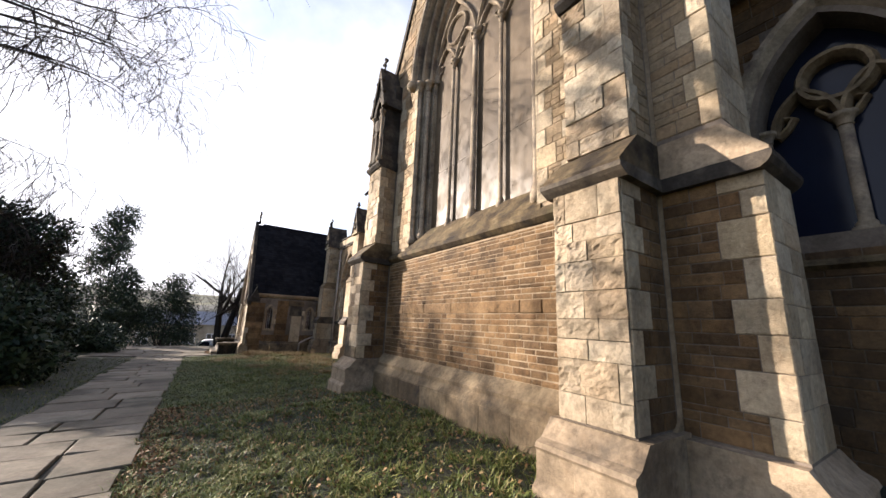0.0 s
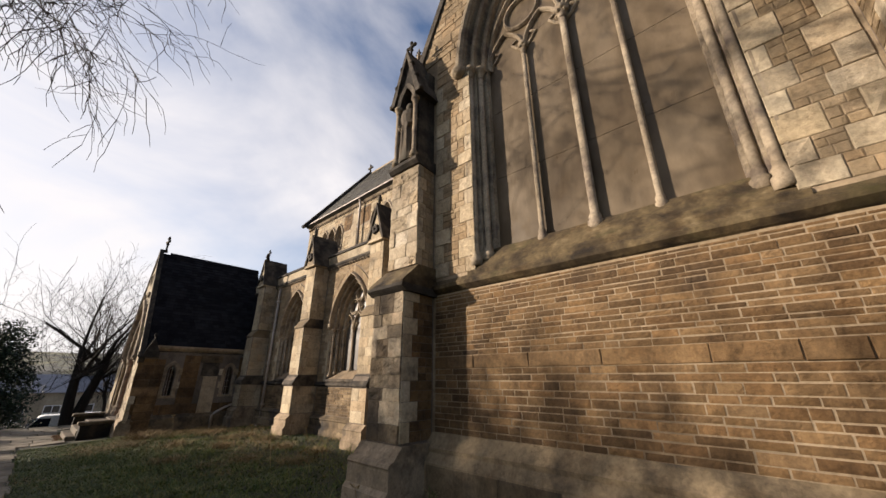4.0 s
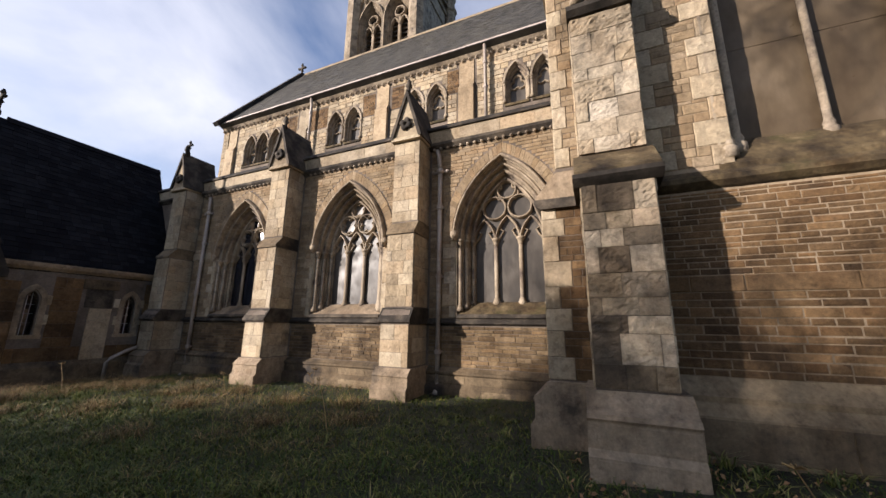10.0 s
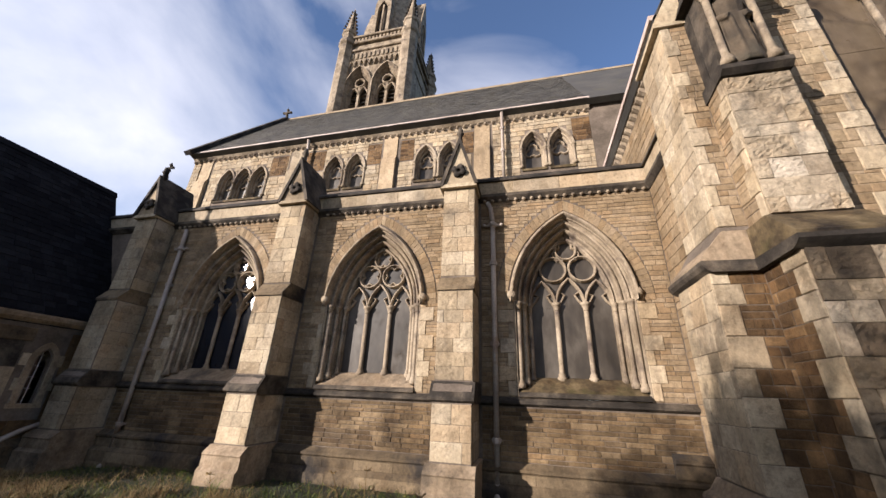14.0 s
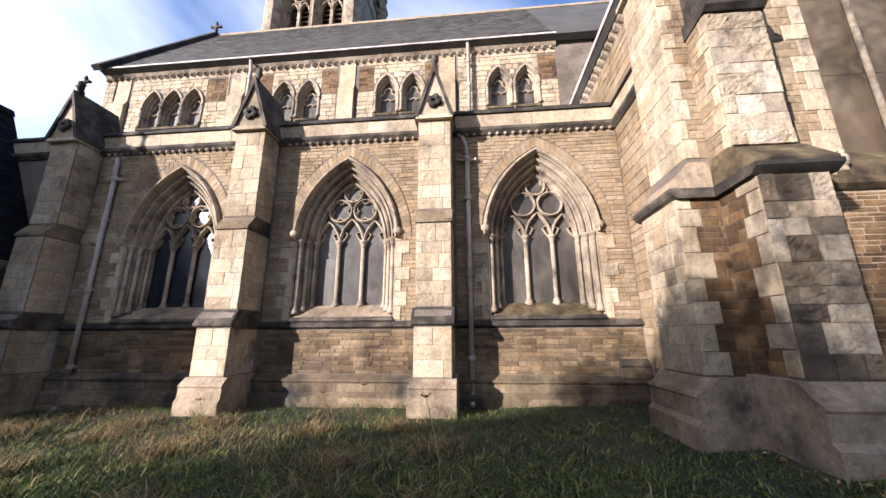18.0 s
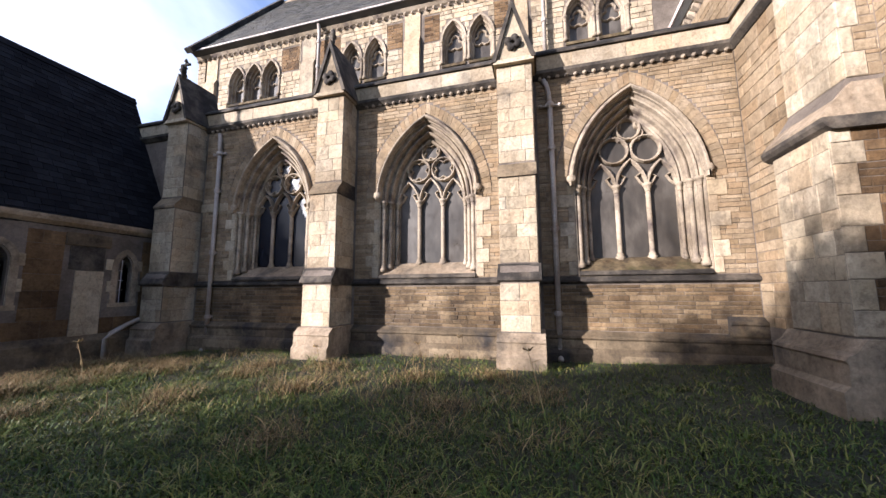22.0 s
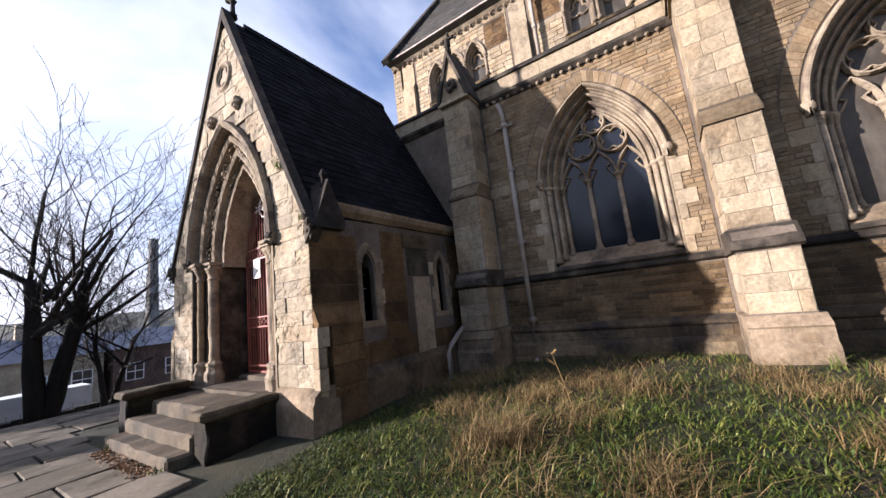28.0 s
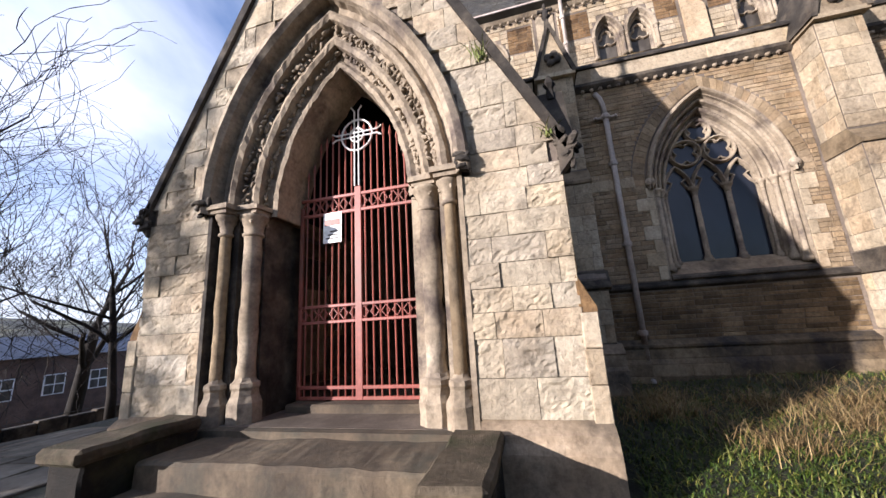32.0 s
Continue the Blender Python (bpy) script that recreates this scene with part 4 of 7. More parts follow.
# ---- clerestory and nave roof ----
CW = dict(w=0.36, s=10.7, h=11.42)
LIGHTS = [9.80, 10.84, 14.22, 15.26, 18.50, 19.56, 23.54, 24.46, 25.38]
CY1 = 27.8
bm = bmesh.new()
filled(bm, [(TY0, 5.0), (CY1, 5.0), (CY1, 12.6), (TY0, 12.6)], [shifted(arch(CW["w"], CW["s"], CW["h"], 0.06, 7, 9.75), y) for y in LIGHTS], CX, CX + 0.6)
wall_clerestory = tagged(part("wall_clerestory", bm, MORTAR), "buff sandstone clerestory with paired pointed lights", "wall", kind="structure")
run_y("eaves_cornice", [(CX + 0.1, 12.2), (CX - 0.08, 12.3), (CX - 0.16, 12.4), (CX - 0.16, 12.5), (CX + 0.1, 12.5)], TY1, CY1, CARVED, "carved eaves cornice", wall_clerestory)
run_y("gutter", [(CX - 0.16, 12.5), (CX - 0.34, 12.52), (CX - 0.34, 12.66), (CX - 0.16, 12.66)], TY1, CY1 + 0.1, GUTTER, "pale painted gutter", wall_clerestory)
y = TY1 + 0.2
while y < CY1:
    ob = new("corbel_ball", ball)
    ob.location, ob.parent, ob.scale = (CX - 0.09, y, 12.2), wall_clerestory, (1.5, 1.5, 1.5)
    y += 0.3
for y in (12.85, 16.9, 21.6, 26.9):
    bm = bmesh.new()
    prism(bm, [(CX + 0.02, 5.5), (CX - 0.16, 5.5), (CX - 0.16, 10.9), (CX - 0.04, 11.15), (CX - 0.04, 12.2), (CX + 0.02, 12.2)], "y", y - 0.32, y + 0.32)
    part("pilaster", bm, ASHLAR, wall_clerestory)


def clerestory_light(name):
    top = thing(name, "small pointed clerestory window with shafts", "window", "clerestory windows", "structure")
    w, s, h = CW["w"], CW["s"], CW["h"]
    bm = bmesh.new()
    moulding(bm, w, s, h, [(0.06, CX - 0.01), (0.05, CX + 0.08), (0.0, CX + 0.1), (0.0, CX + 0.2), (-0.06, CX + 0.22), (-0.06, CX + 0.34)], 9.75, 7)
    part("reveal", bm, CARVED, top)
    bm = bmesh.new()
    moulding(bm, w, s, h, [(0.06, CX), (0.07, CX - 0.07), (0.15, CX - 0.07), (0.16, CX)], 10.7, 7)
    part("hood_mould", bm, CARVED, top)
    for sg in (-1, 1):
        shaft("jamb_shaft", CX - 0.01, sg * (w + 0.1), 9.82, s, 0.05, top)
    bm = bmesh.new()
    bar2d(bm, foils2d(0, s + 0.06, 0.33, 3, 5, math.pi / 2), CX + 0.3, 0.04, 0.08, True)
    part("tracery", bm, CARVED, top)
    bm = bmesh.new()
    filled(bm, arch(w, s, h, 0.05, 7, 9.75), [], CX + 0.3, CX + 0.32)
    part("glazing", bm, PANE, top)
    bm = bmesh.new()
    prism(bm, [(CX + 0.34, 9.9), (CX + 0.2, 9.88), (CX - 0.06, 9.76), (CX - 0.06, 9.66), (CX + 0.34, 9.66)], "y", -w - 0.1, w + 0.1)
    part("sill", bm, MOSSY, top)
    return top


cl = clerestory_light("window_5")
cl.location = (0, LIGHTS[0], 0)
for k, y in enumerate(LIGHTS[1:]):
    c = copy_thing(cl, Matrix.Translation((0, y, 0)))
    c.name = "window_%d" % (6 + k)

RIDGE_X, RIDGE_Z = 15.7, 19.65
bm = bmesh.new()
for sg in (-1, 1):
    prism(bm, [(RIDGE_X + sg * 5.35, 12.5), (RIDGE_X, RIDGE_Z), (RIDGE_X, RIDGE_Z - 0.3), (RIDGE_X + sg * 5.1, 12.4)], "y", -12, CY1 + 0.02)
roof_nave = tagged(part("roof_nave", bm, SLATE), "long steep grey slate nave roof", "roof", kind="structure")
run_y("ridge_tile", [(RIDGE_X - 0.2, RIDGE_Z - 0.22), (RIDGE_X - 0.05, RIDGE_Z + 0.08), (RIDGE_X + 0.05, RIDGE_Z + 0.08), (RIDGE_X + 0.2, RIDGE_Z - 0.22)], -12, CY1 + 0.2, ASHLAR, "pale stone ridge", roof_nave)
bm = bmesh.new()
prism(bm, [(CX, 5), (CX, 12.5), (RIDGE_X, RIDGE_Z - 0.1), (RIDGE_X + 5, 12.5), (RIDGE_X + 5, -1), (AX, -1), (AX, 6.2), (CX, 9.4)], "y", CY1 - 0.6, CY1)
wall_west = tagged(part("wall_west", bm, STONE), "sandstone west gable wall of the nave", "wall", kind="structure")
for sg in (-1, 1):
    bm = bmesh.new()
    a, b = Vector((RIDGE_X, RIDGE_Z)), Vector((RIDGE_X + sg * 5.5, 12.35))
    d = (b - a).normalized()
    n = Vector((-d.y, d.x)) * -sg
    n = n if n.y > 0 else -n
    prism(bm, [tuple(a), tuple(b), tuple(b + n * 0.22), tuple(a + n * 0.22)], "y", CY1 - 0.3, CY1 + 0.08)
    part("gable_coping", bm, SOOT_SHADE, wall_west)
bm = bmesh.new()
prism(bm, [(AX + 0.3, 6.35), (CX, 9.45), (CX, 9.3), (AX + 0.3, 6.2)], "y", 8.6, 28.2)
tagged(part("roof_aisle", bm, SLATE), "low lean-to slate aisle roof", "roof", kind="structure")


def cross_finial(parent, x, y, z, k=1.0, material=None):
    bm = bmesh.new()
    lathe(bm, x, y, [(0.10 * k, z - 0.1), (0.09 * k, z), (0.05 * k, z + 0.08 * k), (0.05 * k, z + 0.3 * k), (0.1 * k, z + 0.36 * k), (0.05 * k, z + 0.42 * k), (0.045 * k, z + 0.62 * k), (0.09 * k, z + 0.7 * k), (0.03 * k, z + 0.84 * k)], 6)
    box(bm, x - 0.05 * k, x + 0.05 * k, y - 0.22 * k, y + 0.22 * k, z + 0.46 * k, z + 0.58 * k, 0.02 * k)
    for sg in (-1, 1):
        bmesh.ops.create_icosphere(bm, subdivisions=1, radius=0.085 * k, matrix=Matrix.Translation((x, y + sg * 0.22 * k, z + 0.52 * k)))
    return part("finial", bm, material or SOOT_SHADE, parent, "", True)


cross_finial(roof_nave, RIDGE_X, CY1, RIDGE_Z, 1.3)


bm = bmesh.new()
box(bm, AX - 0.024, AX + 0.01, BAYS[2] + 1.5, PIERS[2] - 0.37, 3.61, 3.84, 0.005)
part("impost_band", bm, ASHLAR, wall_aisle, "pale band of dressed stone")

# ---- buttresses of the aisle ----
def aisle_buttress():
    """Local: y about 0; x in plan."""
    top = thing("buttress", "stepped ashlar buttress with steep gabled top", "buttress", "aisle buttresses")
    bm = bmesh.new()
    prism(bm, [(AX, 0.55), (5.6, 0.55), (5.6, 1.54), (5.6, 1.72), (5.72, 1.86), (5.72, 3.62), (5.88, 3.9), (5.88, 6.18), (AX, 6.18)], "y", -0.36, 0.36)
    part("body", bm, MORTAR, top)
    bm = bmesh.new()
    prism(bm, [(AX, -0.8), (5.4, -0.8), (5.4, 0.14), (5.46, 0.2), (5.46, 0.38), (5.44, 0.41), (5.47, 0.45), (5.6, 0.56), (AX, 0.56)], "y", -0.44, 0.44)
    worn(bm, 0.007)
    part("base", bm, STEPSTONE_PALE, top, "moulded base course")
    bm = bmesh.new()
    prism(bm, [(AX, 1.5), (5.6, 1.5), (5.53, 1.54), (5.53, 1.58), (5.71, 1.86), (AX, 1.86)], "y", -0.41, 0.41)
    worn(bm)
    part("weathering", bm, SOOT_SHADE, top, "dark sloping weathering")
    bm = bmesh.new()
    prism(bm, [(AX, 3.6), (5.68, 3.6), (5.68, 3.66), (5.89, 3.93), (AX, 3.93)], "y", -0.385, 0.385)
    part("weathering", bm, PLINTH, top, "dark sloping weathering")
    bm = bmesh.new()
    prism(bm, [(-0.39, 6.16), (0.39, 6.16), (0, 7.38)], "x", 5.8, AX + 0.3)
    gable = part("gable", bm, ASHLAR, top)
    for sg in (-1, 1):
        bm = bmesh.new()
        a, b = Vector((0, 7.54)), Vector((sg * 0.46, 6.13))
        prism(bm, [tuple(a), tuple(b), (sg * 0.37, 6.13), (0, 7.32)], "x", 5.74, AX + 0.32)
        part("coping", bm, SOOT_SHADE, top, "blackened gable coping")
    bm = bmesh.new()
    box(bm, 5.76, AX, -0.42, 0.42, 6.08, 6.17)
    part("gable_ledge", bm, ASHLAR, top)
    bm = bmesh.new()
    filled(bm, foils2d(0, 6.52, 0.2, 4, 5, 0.4), [circle2d(0, 6.52, 0.05, 8)], 5.73, 5.81)
    part("rosette", bm, SOOT_SHADE, top, "carved foliage boss", True)
    bm = bmesh.new()
    lathe(bm, 5.86, 0, [(0.07, 7.42), (0.05, 7.55), (0.05, 7.62), (0.1, 7.68), (0.06, 7.74), (0.07, 7.8), (0.02, 7.88)], 6)
    part("finial", bm, SOOT_SHADE, top, "", True)
    for k, (x, z0, z1, h) in enumerate(((5.6, 0.58, 1.48, 0.36), (5.72, 1.88, 3.58, 0.36), (5.88, 3.95, 6.07, 0.36))):
        lay(top, "-x", x, courses(-h, h, z0, z1, (0.24, 0.36), (0.28, 0.55), 0.005, None, 30 + k), ASHLAR, "block", None, 300, 0.007, k)
        for f, c in (("+y", h), ("-y", -h)):
            lay(top, f, c, courses(x + 0.02, AX - 0.02, z0, z1, (0.24, 0.36), (0.25, 0.5), 0.005, None, 40 + k), ASHLAR, "block", None, 300, 0.007, 5 + k)
    return top


bt = aisle_buttress()
bt.location = (0.12, PIERS[0], 0)
for y in PIERS[1:]:
    copy_thing(bt, Matrix.Translation((0.12, y, 0)))


# ---- buttresses of the transept ----
def front_buttress(y0, y1, lower):
    top = thing("buttress", "massive corner buttress of worn sandstone with mossy ledge", "buttress", "transept buttresses")
    bm = bmesh.new()
    prism(bm, [(TX, 0.8), (3.048, 0.8), (3.048, 3.25), (3.308, 3.62), (3.308, 5.65), (TX, 5.65)], "y", y0, y1)
    part("body", bm, MORTAR, top)
    bm = bmesh.new()
    prism(bm, [(TX, -0.8), (2.74, -0.8), (2.74, 0.3), (2.8, 0.36), (2.8, 0.6), (2.78, 0.63), (2.8, 0.67), (2.88, 0.7), (3.02, 0.86), (TX, 0.86)], "y", y0 - 0.1, y1 + 0.1)
    worn(bm)
    part("base", bm, STEPSTONE_PALE, top, "broad moulded base")
    bm = bmesh.new()
    prism(bm, [(TX, 3.22), (2.93, 3.22), (2.93, 3.26), (3.28, 3.6), (TX, 3.6)], "y", y0 - 0.07, y1 + 0.07)
    part("weathering", bm, MOSSY, top, "mossy sloping ledge")
    # Black colour on this moulding draws the shadow line under the ledge.
    bm = bmesh.new()
    prism(bm, [(TX, 3.08), (3.02, 3.1), (2.95, 3.14), (2.91, 3.17), (2.91, 3.22), (TX, 3.22)], "y", y0 - 0.09, y1 + 0.09)
    worn(bm, 0.008)
    part("drip_mould", bm, SOOT_SHADE, top, "drip mould coloured black as a shadow line")
    for k, (x, z0, z1) in enumerate(((2.745, -0.1, 0.29), (2.805, 0.37, 0.59))):
        lay(top, "-x", x, courses(y0 - 0.09, y1 + 0.09, z0, z1, (0.38, 0.4), (0.35, 0.6), 0.006, None, 150 + k), STEPSTONE_PALE, "base_block", None, 300, 0.008, k)
    for k, (x, z0, z1) in enumerate(((3.02, 0.88, 3.1), (3.28, 3.62, 5.64))):
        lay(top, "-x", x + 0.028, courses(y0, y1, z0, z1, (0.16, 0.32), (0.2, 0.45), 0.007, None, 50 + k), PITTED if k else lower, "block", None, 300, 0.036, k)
        for f, c in (("+y", y1), ("-y", y0)):
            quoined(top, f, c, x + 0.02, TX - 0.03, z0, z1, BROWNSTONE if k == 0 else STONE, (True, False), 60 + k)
    yc, hw = (y0 + y1) / 2, (y1 - y0) / 2 - 0.04
    bm = bmesh.new()
    prism(bm, [(TX, 5.6), (3.24, 5.66), (3.17, 5.72), (3.17, 5.78), (3.22, 5.84), (TX, 5.84)], "y", y0 - 0.03, y1 + 0.03)
    part("niche_ledge", bm, SOOT_SHADE, top)
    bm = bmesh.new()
    # Niche back and cheeks are coloured black, painting in the recess's shade.
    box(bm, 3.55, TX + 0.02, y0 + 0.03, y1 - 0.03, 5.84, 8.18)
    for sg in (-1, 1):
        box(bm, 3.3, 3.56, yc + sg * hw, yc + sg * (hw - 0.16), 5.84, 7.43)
    part("niche", bm, SOOT_SHADE, top)
    for sg in (-1, 1):
        shaft("niche_shaft", 3.24, yc + sg * (hw - 0.07), 5.84, 7.28, 0.045, top)
    bm = bmesh.new()
    moulding(bm, hw - 0.14, 7.28, 7.73, [(0.0, 3.55), (0.0, 3.22), (0.1, 3.2), (0.12, 3.26)], None, 7)
    bmesh.ops.translate(bm, verts=bm.verts, vec=(0, yc, 0))
    part("niche_arch", bm, SOOT_SHADE, top)
    for sg in (-1, 1):
        bm = bmesh.new()
        prism(bm, [(yc, 8.8), (yc + sg * (hw + 0.14), 7.38), (yc + sg * (hw - 0.0), 7.38), (yc, 8.58)], "x", 3.16, TX + 0.2)
        part("niche_gable", bm, SOOT_SHADE, top)
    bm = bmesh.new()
    # The niche head gets the same painted recess shade.
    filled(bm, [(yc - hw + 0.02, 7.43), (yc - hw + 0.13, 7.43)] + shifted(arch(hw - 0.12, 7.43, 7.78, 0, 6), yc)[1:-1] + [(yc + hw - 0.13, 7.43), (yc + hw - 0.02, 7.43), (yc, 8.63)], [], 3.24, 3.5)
    part("niche_head", bm, SOOT_SHADE, top)
    cross_finial(top, 3.3, yc, 8.73, 0.55)
    for sg in (-1, 1):
        for j in range(3):
            bm = bmesh.new()
            bmesh.ops.create_icosphere(bm, subdivisions=1, radius=0.07, matrix=Matrix.Translation((3.2, yc + sg * (hw + 0.12) * (1 - j * 0.33), 7.43 + j * 0.45)))
            part("crocket", bm, SOOT_SHADE, top, "", True)
    return top


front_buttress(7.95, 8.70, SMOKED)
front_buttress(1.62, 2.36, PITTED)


def side_buttress(x0, x1, y_wall, y_end, face):
    """A buttress that runs out along y from the transept's corner."""
    sg = 1 if y_end > y_wall else -1
    top = thing("buttress", "corner buttress of dressed and coursed sandstone", "buttress", "transept buttresses")
    bm = bmesh.new()
    pr = lambda *p: [(y_end - sg * a, z) for a, z in p] + [(y_wall, p[-1][1]), (y_wall, p[0][1])]
    prism(bm, pr((0, 0.7), (0, 3.3), (0.22, 3.66), (0.22, 7.4), (0.6, 8.2)), "x", x0, x1)
    part("body", bm, MORTAR, top)
    bm = bmesh.new()
    prism(bm, pr((-0.24, -0.8), (-0.24, 0.3), (-0.18, 0.36), (-0.18, 0.58), (-0.2, 0.61), (-0.18, 0.65), (-0.1, 0.69), (0, 0.82)), "x", x0 - 0.12, x1 + 0.12)
    worn(bm)
    part("base", bm, STEPSTONE_PALE, top, "broad moulded base")
    bm = bmesh.new()
    prism(bm, pr((-0.07, 3.22), (-0.07, 3.26), (0.22, 3.6)), "x", x0 - 0.07, x1 + 0.07)
    worn(bm, 0.006)
    part("weathering", bm, STEPSTONE_PALE, top, "pale sloping ledge")
    # Moulding coloured black to paint the shadow line below the slope.
    bm = bmesh.new()
    prism(bm, pr((0, 3.08), (-0.06, 3.12), (-0.09, 3.17), (-0.09, 3.22)), "x", x0 - 0.09, x1 + 0.09)
    worn(bm, 0.008)
    part("drip_mould", bm, SOOT_SHADE, top, "drip mould coloured black as a shadow line")
    bm = bmesh.new()
    prism(bm, pr((0.12, 7.3), (0.12, 7.38), (0.55, 8.25)), "x", x0 - 0.06, x1 + 0.06)
    part("weathering", bm, ASHLAR, top)
    for k, (d, z0, z1) in enumerate(((0, 0.84, 3.1), (0.22, 3.68, 7.3))):
        ye = y_end - sg * d
        lay(top, face, ye, courses(x0, x1, z0, z1, (0.22, 0.36), (0.25, 0.45), 0.005, None, 70 + k), ASHLAR, "block", None, 300, 0.007, k)
        a, b = sorted((ye, y_wall))
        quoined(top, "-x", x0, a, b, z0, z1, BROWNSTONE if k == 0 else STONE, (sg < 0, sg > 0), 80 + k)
    return top


side_buttress(3.72, 4.68, TY1, 9.25, "+y")
side_buttress(3.74, 4.5, TY0, 0.78, "-y")

# chapel wall beyond the transept
bm = bmesh.new()
filled(bm, [(-12, -0.8), (TY0, -0.8), (TY0, 7.0), (-12, 7.0)], [shifted(arch(0.68, 4.55, 5.9, 0.12, 9, 3.0), 0.53)], 6.3, 7.0)
wall_chapel = tagged(part("wall_chapel", bm, MORTAR), "shaded sandstone chapel wall", "wall", kind="structure")
bm = bmesh.new()
filled(bm, shifted(arch(0.68, 4.55, 5.9, 0.12, 9, 3.0), 0.53), [], 6.75, 6.8)
window_c = tagged(part("window_20", bm, DARKGLASS), "dark two-light pointed chapel window", "window", kind="structure")
bm = bmesh.new()
bar2d(bm, circle2d(0.53, 5.2, 0.34), 6.75, 0.07, 0.25, True)
for u in (0.19, 0.87):
    light_head(bm, u, 0.34, 4.55, 5.15, 6.75, 0.06, 0.25)
part("tracery", bm, PLINTH, window_c)
shaft("mullion", 6.6, 0.53, 3.0, 4.6, 0.07, window_c)
shaft("jamb_shaft", 6.5, 1.28, 3.0, 4.6, 0.06, window_c)
bm = bmesh.new()
moulding(bm, 0.68, 4.55, 5.9, [(0.2, 6.3), (0.3, 6.18), (0.4, 6.2), (0.42, 6.3)], 4.45, 9)
bmesh.ops.translate(bm, verts=bm.verts, vec=(0, 0.53, 0))
part("hood_mould", bm, CARVED, window_c)
bm = bmesh.new()
prism(bm, [(6.35, 2.5), (6.2, 2.6), (6.35, 2.75)], "y", -12, TY0)
part("string_course", bm, MOSSY, wall_chapel)
bm = bmesh.new()
prism(bm, [(6.0, 7.0), (10.9, 9.8), (10.9, 9.5), (6.0, 6.8)], "y", -12, TY0)
tagged(part("roof_chapel", bm, SLATE), "lean-to slate chapel roof", "roof", kind="structure")

def chapel_keep_out(v):
    half = arch_half(0.68, 4.55, 5.9, v, 0.42) if v > 2.9 else 0
    return [(0.53 - half, 0.53 + half)] if half else []


# Brown in place of buff stone paints the shade of these two walls.
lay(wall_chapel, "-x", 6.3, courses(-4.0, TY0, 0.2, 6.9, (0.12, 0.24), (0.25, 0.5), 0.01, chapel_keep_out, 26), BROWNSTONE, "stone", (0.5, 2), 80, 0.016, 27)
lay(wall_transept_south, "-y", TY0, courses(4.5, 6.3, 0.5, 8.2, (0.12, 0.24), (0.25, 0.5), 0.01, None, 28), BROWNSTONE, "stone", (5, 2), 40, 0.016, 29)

# stones of the walls
lay(wall_transept, "-x", TX - 0.26, courses(2.5, 7.82, -0.1, 0.6, (0.34, 0.36), (0.6, 1.1), 0.006, None, 160), PLINTH, "plinth_block", None, 300, 0.009, 161)
lay(wall_aisle, "-x", AX - 0.12, courses(9.2, 22.4, 0.21, 0.37, (0.16, 0.16), (0.6, 1.1), 0.006, lambda v: [(p - 0.52, p + 0.52) for p in PIERS], 162), PLINTH, "plinth_block", None, 300, 0.008, 163)
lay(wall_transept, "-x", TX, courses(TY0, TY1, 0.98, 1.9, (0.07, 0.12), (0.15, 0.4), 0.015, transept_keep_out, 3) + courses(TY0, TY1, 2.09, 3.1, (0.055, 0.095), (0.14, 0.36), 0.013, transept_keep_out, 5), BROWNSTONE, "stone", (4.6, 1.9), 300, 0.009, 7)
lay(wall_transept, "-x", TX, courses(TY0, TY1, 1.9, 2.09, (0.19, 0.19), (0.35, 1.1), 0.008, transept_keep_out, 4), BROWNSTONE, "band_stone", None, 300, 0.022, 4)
quoined(wall_transept, "-x", TX, 2.4, 3.2, 3.42, 7.7, STONE, (True, True), 91)
quoined(wall_transept, "-x", TX, 7.0, 7.9, 3.42, 7.7, STONE, (True, True), 97)
lay(wall_transept, "-x", TX, courses(TY0, TY1, 3.42, 16.4, (0.12, 0.26), (0.22, 0.5), 0.01, transept_keep_out, 6), STONE, "stone", (5, 4), 0, 0.018, 8)
lay(wall_aisle, "-x", AX, courses(8.62, 22.6, 0.55, 1.45, (0.06, 0.11), (0.18, 0.5), 0.008, aisle_keep_out, 8), TANSTONE, "stone", (14.5, 1.2), 200, 0.014, 18)
lay(wall_aisle, "-x", AX - 0.2, courses(8.62, 22.4, -0.3, 0.11, (0.2, 0.21), (0.5, 1.0), 0.006, lambda v: [(p - 0.52, p + 0.52) for p in PIERS], 16), PLINTH, "plinth_block", None, 300, 0.008, 19)
lay(wall_aisle, "-x", AX - 0.04, courses(8.62, 28.0, 6.21, 6.54, (0.33, 0.33), (0.7, 1.2), 0.006, lambda v: [(p - 0.45, p + 0.45) for p in PIERS], 17), ASHLAR, "parapet_block", None, 300, 0.008, 20)
lay(wall_aisle, "-x", AX, courses(8.62, 22.6, 1.64, 5.98, (0.065, 0.12), (0.18, 0.48), 0.007, aisle_keep_out, 9), STONE, "stone", (14.5, 1.2), 300, 0.014, 10)
lay(wall_transept_north, "+y", TY1, courses(TX + 0.8, AX, 0.7, 6.0, (0.12, 0.24), (0.25, 0.5), 0.01, None, 11) + courses(TX + 0.8, CX, 6.0, 7.9, (0.12, 0.24), (0.25, 0.5), 0.01, None, 12), STONE, "stone", (5.4, 2), 60, 0.014, 13)


PANELS = ((8.64, 9.32), (13.2, 13.72), (15.8, 16.42), (17.32, 17.98), (20.1, 21.1), (22.1, 23.0))


